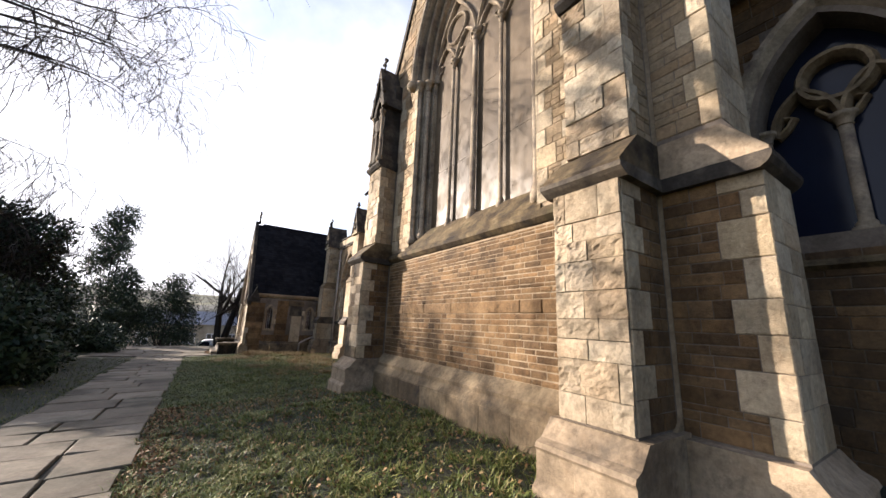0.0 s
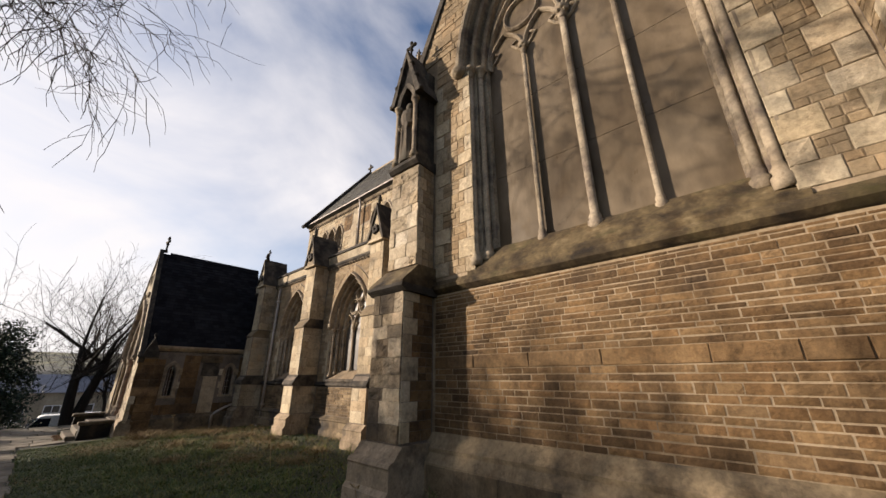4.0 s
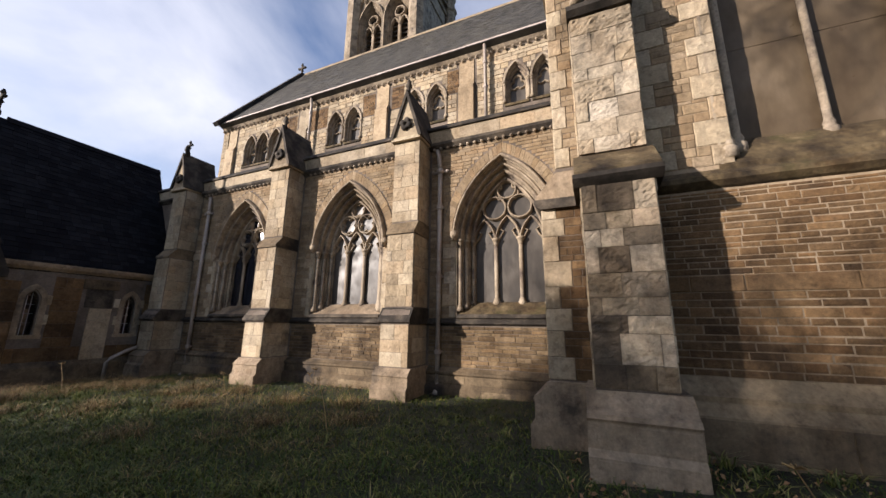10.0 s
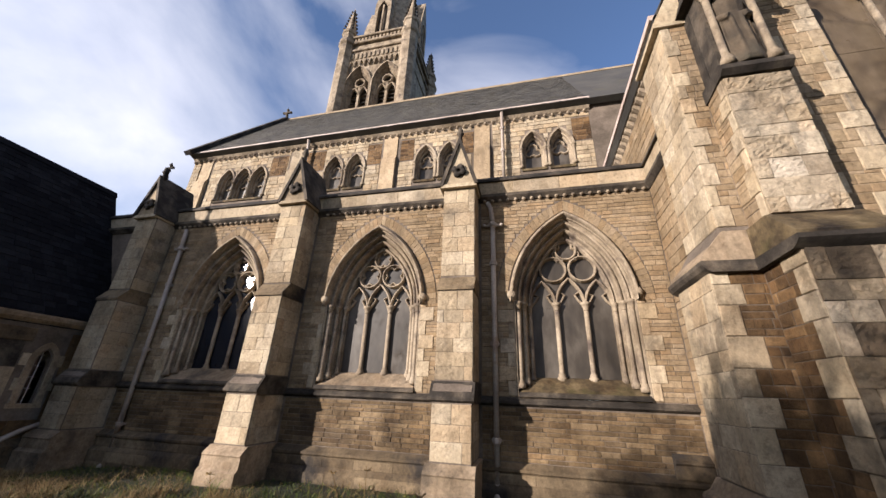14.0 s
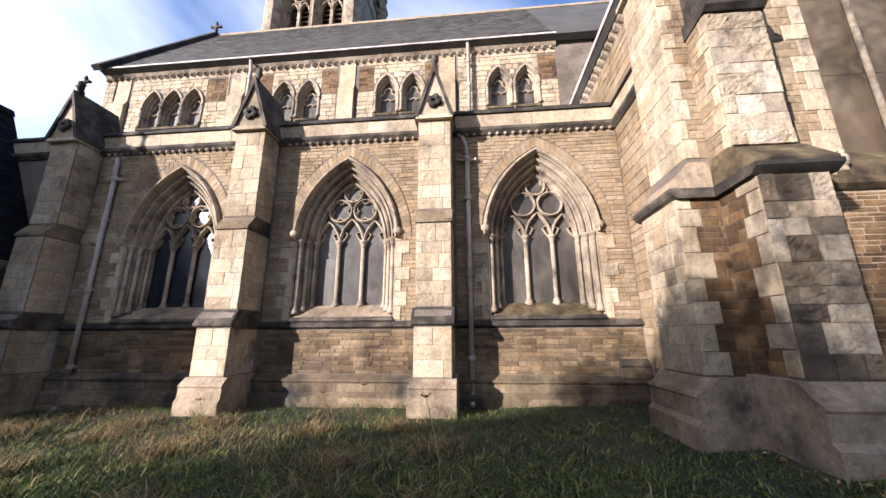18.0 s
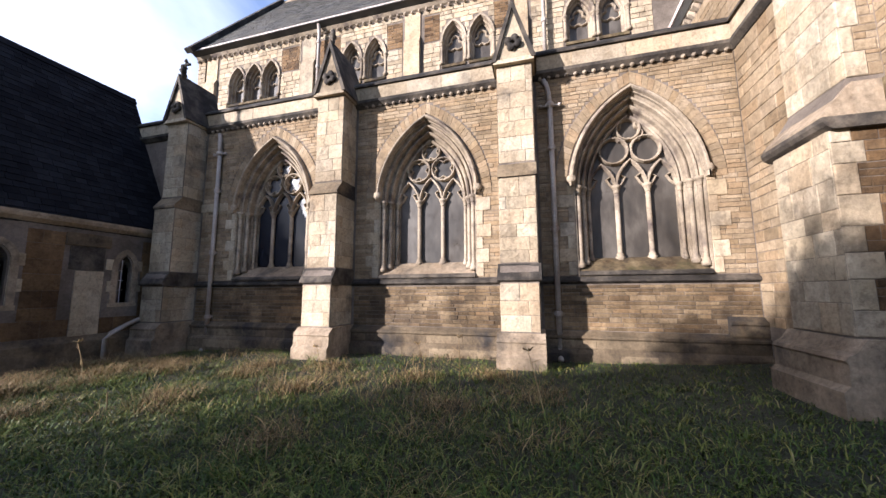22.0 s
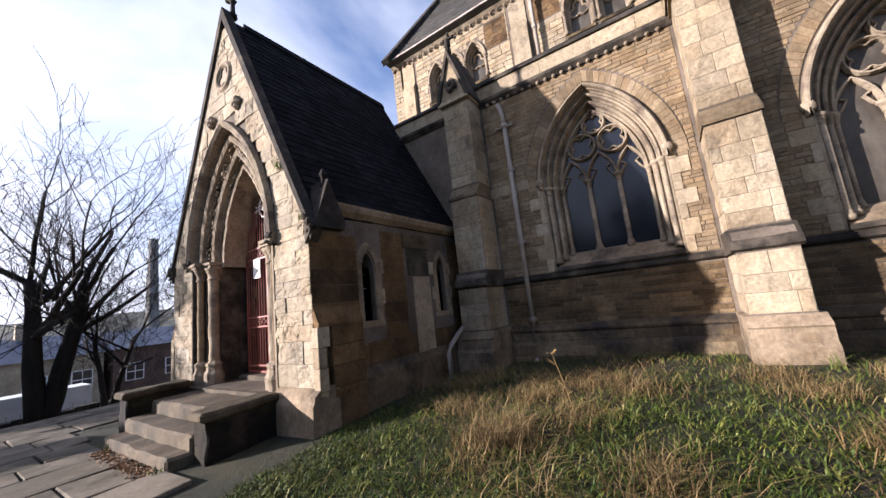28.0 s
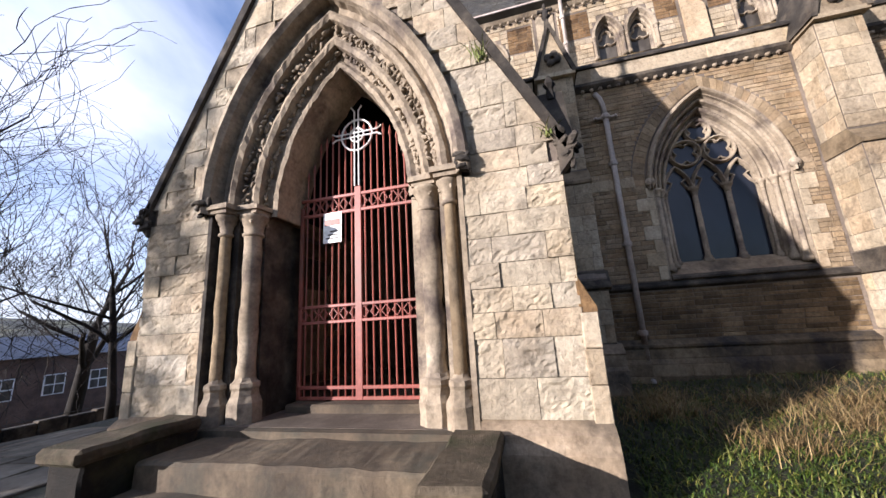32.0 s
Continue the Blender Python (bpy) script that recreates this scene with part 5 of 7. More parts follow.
def clerestory_keep_out(v):
    out = [(y - 0.43, y + 0.43) for y in (12.85, 16.9, 21.6, 26.9)]
    if 10.84 < v < 11.96:
        out += PANELS
    if v < 11.8:
        for y in LIGHTS:
            half = arch_half(CW["w"], CW["s"], CW["h"], v, 0.17)
            if half:
                out.append((y - half, y + half))
    return out


lay(wall_clerestory, "-x", CX, courses(8.62, CY1, 9.2, 12.2, (0.14, 0.26), (0.3, 0.6), 0.012, clerestory_keep_out, 14), ASHLAR, "stone", (15, 10), 0, 0.02, 15)

for j, (a, b) in enumerate(PANELS):
    lay(wall_clerestory, "-x", CX, courses(a, b, 10.86, 11.94, (0.1, 0.16), (0.2, 0.42), 0.01, None, 130 + j), BROWNSTONE, "stone", None, 300, 0.014, 140 + j)


# ---- porch ----
PX, PYC, PH = 2.03, 25.13, 2.44
P = dict(w=0.86, s=2.48, h=4.34)
PFLOOR = 0.18
bm = bmesh.new()
filled(bm, [(PYC - PH, -0.9), (PYC + PH, -0.9), (PYC + PH, 2.66), (PYC, 7.5), (PYC - PH, 2.66)], [shifted(arch(P["w"], P["s"], P["h"], 0.62, 12, PFLOOR + 0.002), PYC)], PX + 0.03, PX + 0.9)
wall_porch = tagged(part("wall_porch", bm, MORTAR), "gabled porch front of worn pale ashlar", "wall", kind="structure")


def porch_keep_out(v):
    out = []
    if v > 2.6:
        half = PH * (1 - (v - 2.7) / 4.92) - 0.12
        out += [(PYC - PH - 0.1, PYC - max(half, 0)), (PYC + max(half, 0), PYC + PH + 0.1)]
    half = arch_half(P["w"], P["s"], P["h"], v, 0.64 if v < 2.5 else 0.74)
    if half:
        out.append((PYC - half, PYC + half))
    return out


porch_rects = courses(PYC - PH, PYC + PH, 0.27, 7.46, (0.2, 0.34), (0.3, 0.6), 0.006, porch_keep_out, 20, False)
lay(wall_porch, "-x", PX + 0.03, porch_rects, ERODED, "block", None, 300, 0.036, 21)
rake = lambda v: PH * (1 - (v - 2.66) / 4.96) - 0.01
rows = {}
for u0, u1, v0, v1 in porch_rects:
    rows.setdefault((v0, v1), []).extend((u0, u1))
for (v0, v1), us in rows.items():
    if v1 < 2.75:
        continue
    for sg, inner in ((-1, PYC - min(us) + 0.006), (1, max(us) - PYC + 0.006)):
        if rake(v1) > inner + 0.01:
            bm = bmesh.new()
            prism(bm, [(PYC + sg * inner, v0), (PYC + sg * rake(v0), v0), (PYC + sg * rake(v1), v1), (PYC + sg * inner, v1)], "x", PX - 0.002, PX + 0.04)
            part("rake_block", bm, ERODED, wall_porch)
def ragged(bm, amount, fine=0.006):
    """Weathers a carved surface: shallow waves and small broken bits."""
    for v in bm.verts:
        v.co += noise.noise_vector(v.co * 6.0) * amount + noise.noise_vector(v.co * 19.0) * fine


bm = bmesh.new()
arch_x = [(0.66, PX - 0.012), (0.61, PX - 0.012), (0.60, PX + 0.099), (0.54, PX + 0.136), (0.51, PX + 0.074), (0.46, PX + 0.050), (0.41, PX + 0.081), (0.40, PX + 0.223), (0.33, PX + 0.260), (0.29, PX + 0.198), (0.24, PX + 0.180), (0.19, PX + 0.205), (0.18, PX + 0.322), (0.1, PX + 0.347), (0.05, PX + 0.310), (0.0, PX + 0.322), (0.0, PX + 0.920)]
moulding(bm, P["w"], P["s"], P["h"], arch_x, None, 44)
ragged(bm, 0.012, 0.012)
bmesh.ops.translate(bm, verts=bm.verts, vec=(0, PYC, 0))
doorway = part("doorway", bm, CARVED, wall_porch, "deeply moulded pointed doorway arch, eroded")
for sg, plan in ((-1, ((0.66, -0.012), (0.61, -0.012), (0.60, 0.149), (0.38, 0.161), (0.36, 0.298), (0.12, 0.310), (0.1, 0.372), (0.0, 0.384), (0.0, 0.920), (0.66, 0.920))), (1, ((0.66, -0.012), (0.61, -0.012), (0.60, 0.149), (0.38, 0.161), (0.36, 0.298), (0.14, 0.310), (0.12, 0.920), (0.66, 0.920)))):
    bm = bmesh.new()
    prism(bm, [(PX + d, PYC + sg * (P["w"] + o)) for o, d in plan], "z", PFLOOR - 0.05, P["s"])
    # North jamb's shade is put into its colour; the sunlit south one stays pale.
    part("jamb", bm, CARVED if sg < 0 else SOOT_SHADE, wall_porch)
bm = bmesh.new()
moulding(bm, P["w"], P["s"], P["h"], [(0.61, PX), (0.62, PX - 0.07), (0.67, PX - 0.12), (0.74, PX - 0.1), (0.76, PX)], 2.6, 30)
ragged(bm, 0.006)
bmesh.ops.translate(bm, verts=bm.verts, vec=(0, PYC, 0))
hood = part("hood_mould", bm, CARVED, wall_porch)
rng = random.Random(9)


def foliage_lump(spots, r0, name, material, parent, label=""):
    """A knot of carved leaves: small flattened lobes turned every way."""
    bm = bmesh.new()
    for p in spots:
        r = r0 * rng.uniform(0.55, 1.2)
        turn = Matrix.Rotation(rng.uniform(0, 3.1), 4, "X") @ Matrix.Rotation(rng.uniform(-0.7, 0.7), 4, "Z")
        bmesh.ops.create_icosphere(bm, subdivisions=1, radius=r, matrix=Matrix.Translation(p) @ turn @ Matrix.Diagonal((0.6, 1.25, 0.6, 1)))
    ragged(bm, 0.008, 0.006)
    return part(name, bm, material, parent, label)


for sg in (-1, 1):
    y = PYC + sg * (P["w"] + 0.68)
    foliage_lump([(PX - 0.07 + rng.gauss(0, 0.03), y + rng.gauss(0, 0.05), 2.58 + rng.gauss(0, 0.05)) for _ in range(12)], 0.055, "label_stop", SOOT_SHADE, hood, "blackened carved leaf knot")
    for d, o, r, stone, wear, words in ((0.09, 0.5, 0.06, PLINTH, 0.005, "slender grimy shaft"), (0.23, 0.24, 0.1, CARVED, 0.022 if sg < 0 else 0.013, "stout eroded shaft")):
        x, y, z0, z1 = PX + d, PYC + sg * (P["w"] + o), PFLOOR, P["s"]
        bm = bmesh.new()
        lathe(bm, x, y, [(r, z0 + 0.4 + (z1 - z0 - 0.62) * k / 24) for k in range(25)], 14)
        ragged(bm, wear, wear * 0.8)
        jamb_shaft = part("jamb_shaft", bm, stone, wall_porch, words, True)
        bm = bmesh.new()
        lathe(bm, x, y, [(r + 0.085, z0 - 0.02), (r + 0.085, z0 + 0.2), (r + 0.05, z0 + 0.27), (r + 0.045, z0 + 0.33), (r + 0.06, z0 + 0.36), (r + 0.055, z0 + 0.4), (r + 0.02, z0 + 0.42), (r, z0 + 0.46)], 8)
        bmesh.ops.subdivide_edges(bm, edges=list(bm.edges), cuts=1, use_grid_fill=True)
        ragged(bm, 0.008 if sg > 0 else 0.016)
        part("shaft_base", bm, CARVED, jamb_shaft, "moulded octagonal base")
        bm = bmesh.new()
        lathe(bm, x, y, [(r, z1 - 0.26), (r + 0.022, z1 - 0.25), (r + 0.022, z1 - 0.225), (r + 0.004, z1 - 0.21), (r + 0.012, z1 - 0.14), (r + 0.05, z1 - 0.05), (r + 0.065, z1 - 0.03), (r + 0.065, z1)], 14)
        cap = part("capital", bm, CARVED, jamb_shaft, "", True)
        foliage_lump([(x + (r + 0.03) * math.cos(a * 0.9), y + (r + 0.03) * math.sin(a * 0.9), z1 - 0.09 + 0.035 * (a % 2)) for a in range(7)], 0.034, "leaf_carving", CARVED, cap)
    for k, (z0, z1, g) in enumerate(((0.0, 0.045, 0.0), (0.045, 0.1, 0.03))):
        bm = bmesh.new()
        prism(bm, [(PX + d, PYC + sg * (P["w"] + o)) for o, d in ((0.64, -0.05 - g), (0.38 - g, -0.05 - g), (0.36 - g, 0.08 - g), (0.1 - g, 0.1 - g), (0.09 - g, 0.34), (0.64, 0.34))], "z", P["s"] + z0, P["s"] + z1)
        ragged(bm, 0.005)
        part("impost", bm, CARVED, wall_porch, "moulded impost above the shafts")
for d, o, r0 in ((0.18, 0.37, 0.045), (0.215, 0.31, 0.04), (0.31, 0.15, 0.042)):
    pts = [p for p in arch(P["w"], P["s"], P["h"], o, 40)[1:-1] if rng.random() < 0.85]
    foliage_lump([(PX + d - 0.02 + rng.uniform(-0.015, 0.015), PYC + u + rng.uniform(-0.02, 0.02), v + rng.uniform(-0.02, 0.02)) for u, v in pts], r0, "carved_foliage", CARVED, wall_porch, "band of worn carved foliage")
# gable coping, kneelers, crosslets
for sg in (-1, 1):
    a, b = Vector((PYC, 7.62)), Vector((PYC + sg * (PH + 0.04), 2.56))
    d = (b - a).normalized()
    n = Vector((sg * -d.y, sg * d.x))
    bm = bmesh.new()
    prism(bm, [tuple(a - Vector((0, 0.12))), tuple(b), tuple(b + n * 0.08), tuple(a + Vector((0, 0.18)))], "x", PX - 0.05, PX + 0.13)
    part("gable_coping", bm, SOOT_SHADE, wall_porch)
    bm = bmesh.new()
    prism(bm, [(PYC + sg * (PH - 0.02), 2.32), (PYC + sg * (PH + 0.1), 2.46), (PYC + sg * (PH + 0.12), 2.6), (PYC + sg * (PH - 0.02), 2.8)], "x", PX - 0.05, PX + 0.16)
    kneeler = part("kneeler", bm, SOOT_SHADE, wall_porch)
    foliage_lump([(PX - 0.04 + rng.gauss(0, 0.03), PYC + sg * (PH + 0.06) + rng.gauss(0, 0.05), 2.58 + rng.gauss(0, 0.07)) for _ in range(16)], 0.06, "leaf_carving", SOOT_SHADE, kneeler, "blackened carved leaves")
bm = bmesh.new()
bar2d(bm, circle2d(PYC, 6.2, 0.26), PX + 0.02, 0.06, 0.08, True)
part("roundel", bm, CARVED, wall_porch)
bm = bmesh.new()
bar2d(bm, foils2d(PYC, 6.2, 0.24, 3, 5, math.pi / 2), PX + 0.02, 0.04, 0.05, True)
part("roundel_foil", bm, SOOT_SHADE, wall_porch)
for sg in (-1, 1):
    bm = bmesh.new()
    for j in range(4):
        a = j * math.pi / 2
        bmesh.ops.create_icosphere(bm, subdivisions=1, radius=0.075, matrix=Matrix.Translation((PX - 0.03, PYC + sg * 0.52 + 0.08 * math.cos(a), 5.4 + 0.08 * math.sin(a))))
    part("boss", bm, CARVED, wall_porch)
cross_finial(wall_porch, PX + 0.18, PYC, 7.77, 0.9)
for y0, y1 in ((PYC - PH - 0.12, PYC - 1.53), (PYC + 1.53, PYC + PH + 0.12)):
    bm = bmesh.new()
    prism(bm, [(PX - 0.16, -0.9), (PX - 0.15, 0.06), (PX - 0.12, 0.13), (PX - 0.11, 0.19), (PX - 0.05, 0.235), (PX + 0.02, 0.275), (PX + 0.3, 0.275), (PX + 0.3, -0.9)], "y", y0, y1)
    worn(bm, 0.012)
    part("plinth", bm, STEPSTONE_PALE, wall_porch, "stained moulded plinth")



rng = random.Random(15)
for sg in (-1, 1):
    z = -0.9
    for h in (1.12, 0.31, 0.28, 0.29, 0.33):
        a, b = sorted((PYC + sg * (PH - 0.02), PYC + sg * (PH + 0.13 - 0.012 * rng.random())))
        bm = bmesh.new()
        if h == 0.33:
            out, inn = (a, b) if sg < 0 else (b, a)
            prism(bm, [(out, z), (out, z + 0.04), (inn, z + h), (inn, z)], "x", PX + 0.006, PX + 0.84)
            part("corner_offset", bm, BROWNSTONE, wall_porch)
            continue
        else:
            box(bm, PX - 0.014, PX + 0.12 + 0.1 * rng.random(), a, b, z + 0.003, z + h - 0.003, 0.008)
            back = bmesh.new()
            box(back, PX + 0.23, PX + 0.84, a, b, z + 0.003, z + h - 0.003, 0.008)
            part("corner_offset", back, BROWNSTONE, wall_porch)
        part("corner_offset", bm, ASHLAR, wall_porch)
        z += h


# side walls with lancets: built along local y, then turned to face the yard
def porch_side(name, label):
    holes = [shifted(arch(0.13, 2.0, 2.26, 0.0, 5, 1.08), -u) for u in (3.22, 5.44)]
    bm = bmesh.new()
    filled(bm, [(-AX + 0.002, -0.9), (-PX - 0.9, -0.9), (-PX - 0.9, 2.95), (-AX + 0.002, 2.95)], holes, 0.0, 0.45)
    wall = tagged(part(name, bm, MORTAR), label, "wall", kind="structure")
    for u in (3.22, 5.44):
        bm = bmesh.new()
        moulding(bm, 0.13, 2.0, 2.26, [(0.17, -0.01), (0.16, -0.03), (0.04, -0.03), (0.0, 0.1), (0.0, 0.3)], 1.08, 6)
        bmesh.ops.translate(bm, verts=bm.verts, vec=(0, -u, 0))
        part("lancet_surround", bm, STEPSTONE_PALE, wall)
        bm = bmesh.new()
        box(bm, -0.02, 0.3, -u - 0.32, -u + 0.32, 0.98, 1.08)
        part("lancet_sill", bm, STEPSTONE_PALE, wall)
        bm = bmesh.new()
        for q in (-0.045, 0.045):
            tube(bm, [(0.2, -u + q, 1.08), (0.2, -u + q, 2.3)], 0.008, 5)
        for z in (1.4, 1.65, 1.9, 2.15):
            tube(bm, [(0.2, -u - 0.13, z), (0.2, -u + 0.13, z)], 0.006, 5)
        part("lancet_bars", bm, PALEIRON, wall)
    bm = bmesh.new()
    box(bm, -0.03, 0.02, -4.98, -4.43, 0.3, 1.84, 0.008)
    part("blocking_slab", bm, ASHLAR, wall, "pale slab blocking the doorway")
    bm = bmesh.new()
    # No hollow is cut; a flat black panel paints the opening's shade.
    box(bm, -0.012, 0.02, -4.97, -4.3, 1.86, 2.42)
    part("blocked_head", bm, SOOT_SHADE, wall, "flat black panel painted as a shaded recess above the slab")
    bm = bmesh.new()
    box(bm, -0.035, 0.02, -5.08, -4.2, 2.42, 2.72, 0.01)
    part("lintel", bm, PLINTH, wall)
    rq = random.Random(4)
    for u in (3.22, 5.44):
        for sg in (-1, 1):
            for k in range(4):
                bm = bmesh.new()
                a, b = sorted((-u + sg * 0.16, -u + sg * (0.24 + (0.16 if k % 2 else 0.05) * rq.uniform(0.8, 1.2))))
                box(bm, -0.022, 0.02, a, b, 1.085 + k * 0.27, 1.35 + k * 0.27, 0.006)
                part("quoin", bm, ASHLAR, wall)
    bm = bmesh.new()
    prism(bm, [(0.05, -0.9), (-0.14, -0.9), (-0.14, 0.22), (-0.02, 0.36), (0.05, 0.36)], "y", -AX, -PX - 0.05)
    part("plinth", bm, PLINTH, wall)
    bm = bmesh.new()
    prism(bm, [(0.02, 2.8), (-0.1, 2.92), (-0.12, 2.99), (-0.12, 3.04), (0.1, 3.06)], "y", -AX, -PX - 0.4)
    part("eaves_course", bm, STEPSTONE_PALE, wall, "pale moulded eaves course")
    return wall


south = porch_side("wall_porch_south", "shaded side wall of the porch with two lancets")
south.matrix_world = Matrix.Translation((0, PYC - PH + 0.06, 0)) @ Matrix.Rotation(math.pi / 2, 4, "Z")
north = porch_side("wall_porch_north", "far side wall of the porch with two lancets")
north.matrix_world = Matrix.Translation((0, PYC + PH - 0.5, 0)) @ Matrix.Rotation(math.pi / 2, 4, "Z")


def south_keep_out(v):
    out = [(u - 0.36, u + 0.36) for u in (3.22, 5.44)] + [(4.2, 5.08)] if 0.76 < v < 2.75 else [(4.42, 5.0)]
    return out


bpy.context.view_layer.update()
# The brown here carries grime and also the side wall's shade.
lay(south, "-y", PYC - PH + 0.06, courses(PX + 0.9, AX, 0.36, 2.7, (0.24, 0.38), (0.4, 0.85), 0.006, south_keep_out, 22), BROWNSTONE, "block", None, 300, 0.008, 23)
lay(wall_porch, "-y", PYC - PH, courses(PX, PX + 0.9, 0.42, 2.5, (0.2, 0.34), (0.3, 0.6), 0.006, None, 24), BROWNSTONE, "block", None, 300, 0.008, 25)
# roof
bm = bmesh.new()
for sg in (-1, 1):
    prism(bm, [(PYC + sg * (PH - 0.06), 2.82), (PYC, 7.6), (PYC, 7.38), (PYC + sg * (PH - 0.14), 2.72)], "x", PX + 0.11, AX + 0.1)
roof_porch = tagged(part("roof_porch", bm, DARKSLATE), "steep slate porch roof, coloured near-black for shade", "roof", kind="structure")
bm = bmesh.new()
prism(bm, [(PYC - 0.1, 7.5), (PYC, 7.7), (PYC + 0.1, 7.5)], "x", PX + 0.4, AX + 0.1)
part("ridge", bm, DARKSLATE, roof_porch)
# small gabled pinnacle on the eave
pinnacle = thing("pinnacle", "small blackened gabled pinnacle at the porch eave", "pinnacle")
bm = bmesh.new()
prism(bm, [(2.1, 2.56), (2.62, 2.56), (2.62, 2.72), (2.34, 3.36), (2.1, 2.72)], "y", PYC - PH - 0.14, PYC - PH + 0.3)
part("body", bm, SOOT_SHADE, pinnacle)
bm = bmesh.new()
lathe(bm, 2.34, PYC - PH - 0.02, [(0.06, 3.26), (0.035, 3.4), (0.065, 3.45), (0.02, 3.55)], 6)
part("finial", bm, SOOT_SHADE, pinnacle)

# inner floor, door at the back
bm = bmesh.new()
box(bm, PX - 0.1, AX, PYC - PH + 0.45, PYC + PH - 0.45, -0.5, PFLOOR)
porch_floor = tagged(part("floor_porch", bm, STEPSTONE), "worn stone porch floor", "floor", kind="structure")
bm = bmesh.new()
filled(bm, shifted(arch(1.1, 2.4, 4.3, 0, 9, PFLOOR), PYC), [], AX - 0.12, AX - 0.04)
inner = tagged(part("door_1", bm, WOOD), "dark wooden inner church door in the porch", "door", kind="structure")
for j in range(7):
    bm = bmesh.new()
    box(bm, AX - 0.15, AX - 0.12, PYC - 1.05 + j * 0.3, PYC - 0.77 + j * 0.3, PFLOOR, 2.5)
    part("plank", bm, WOOD, inner)

# ---- steps, flanking blocks ----
steps = thing("steps", "three worn stone steps to the porch", "steps")
for x0, x1, z1 in ((1.30, PX - 0.06, PFLOOR - 0.06), (0.95, 1.75, -0.09), (0.68, 1.4, -0.28)):
    bm = bmesh.new()
    box(bm, x0, x1, 23.83, 26.41, z1 - 0.42, z1, 0.03)
    worn(bm, 0.024, 0.1)
    part("step", bm, STEPSTONE, steps)
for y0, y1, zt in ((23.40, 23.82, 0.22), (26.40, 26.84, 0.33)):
    blk = thing("flank_wall", "low grimy, shade-blackened stone wall with worn end beside the steps", "wall", "walls beside the steps")
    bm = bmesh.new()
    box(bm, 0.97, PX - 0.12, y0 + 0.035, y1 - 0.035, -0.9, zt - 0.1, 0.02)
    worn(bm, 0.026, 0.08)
    # Block colour holds both black moss and painted shade.
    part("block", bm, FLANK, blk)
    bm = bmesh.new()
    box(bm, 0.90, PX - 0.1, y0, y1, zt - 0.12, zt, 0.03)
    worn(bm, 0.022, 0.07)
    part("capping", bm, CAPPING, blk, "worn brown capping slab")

bm = bmesh.new()
box(bm, PX + 0.56, PX + 0.88, PYC - 0.86, PYC + 0.86, PFLOOR - 0.05, PFLOOR + 0.09, 0.02)
worn(bm, 0.006)
part("threshold", bm, STEPSTONE, porch_floor, "worn stone threshold")

# ---- gate ----
gate = thing("gate", "red iron double gate with spear rails and pale cross, shut", "gate")
GX = 2.80
def gate_bar(name, pts, r, material=REDIRON, sides=6, parent=None):
    bm = bmesh.new()
    tube(bm, pts, r, sides)
    return part(name, bm, material, parent or gate)


def gate_flat(name, y0, y1, z0, z1, t=0.02):
    bm = bmesh.new()
    box(bm, GX - t, GX + t, y0, y1, z0, z1, 0.004)
    return part(name, bm, REDIRON, gate)


gy0, gy1 = PYC - 0.84, PYC + 0.84
for z0, z1 in ((0.28, 0.32), (0.4, 0.44), (1.165, 1.2), (1.36, 1.395), (2.56, 2.6), (2.78, 2.82)):
    gate_flat("rail", gy0, gy1, z0, z1)
gate_flat("stile", PYC - 0.045, PYC + 0.045, 0.28, 2.9, 0.025)
for y in (gy0 + 0.02, gy1 - 0.02):
    gate_flat("stile", y - 0.025, y + 0.025, 0.28, 2.7)
k = 18
for i in range(1, k):
    y = gy0 + (gy1 - gy0) * i / k
    if abs(y - PYC) < 0.06:
        continue
    rise = 2.82 + 0.95 * math.sqrt(max(0.0, 1 - ((y - PYC) / 0.9) ** 2)) * (1 if abs(y - PYC) < 0.6 else 0.7)
    gate_bar("bar", [(GX, y, 0.3), (GX, y, rise - 0.08)], 0.011)
    bm = bmesh.new()
    lathe(bm, GX, y, [(0.011, rise - 0.09), (0.022, rise - 0.05), (0.003, rise + 0.06)], 5)
    part("spear", bm, REDIRON, gate)
for zc, h in ((1.28, 0.07), (2.69, 0.08)):
    for i in range(12):
        y = gy0 + 0.07 + (gy1 - gy0 - 0.14) * i / 11
        bm = bmesh.new()
        bar2d(bm, [(y - 0.055, zc), (y, zc + h), (y + 0.055, zc), (y, zc - h)], GX + 0.01, 0.012, 0.02, True)
        part("lozenge", bm, REDIRON, gate)
bm = bmesh.new()
bar2d(bm, circle2d(PYC, 3.63, 0.225), GX - 0.02, 0.013, 0.02, True)
bar2d(bm, circle2d(PYC, 3.63, 0.1, 12), GX - 0.02, 0.011, 0.02, True)
for o in (-0.03, 0.03):
    tube(bm, [(GX - 0.035, PYC + o, 2.9), (GX - 0.035, PYC + o, 3.98), (GX - 0.035, PYC + o * 2.6, 4.05)], 0.011, 5)
    tube(bm, [(GX - 0.035, PYC - 0.36, 3.63 + o * 2.2), (GX - 0.035, PYC - 0.3, 3.63 + o), (GX - 0.035, PYC + 0.3, 3.63 + o), (GX - 0.035, PYC + 0.36, 3.63 + o * 2.2)], 0.011, 5)
part("cross", bm, PALEIRON, gate, "pale painted ring cross")


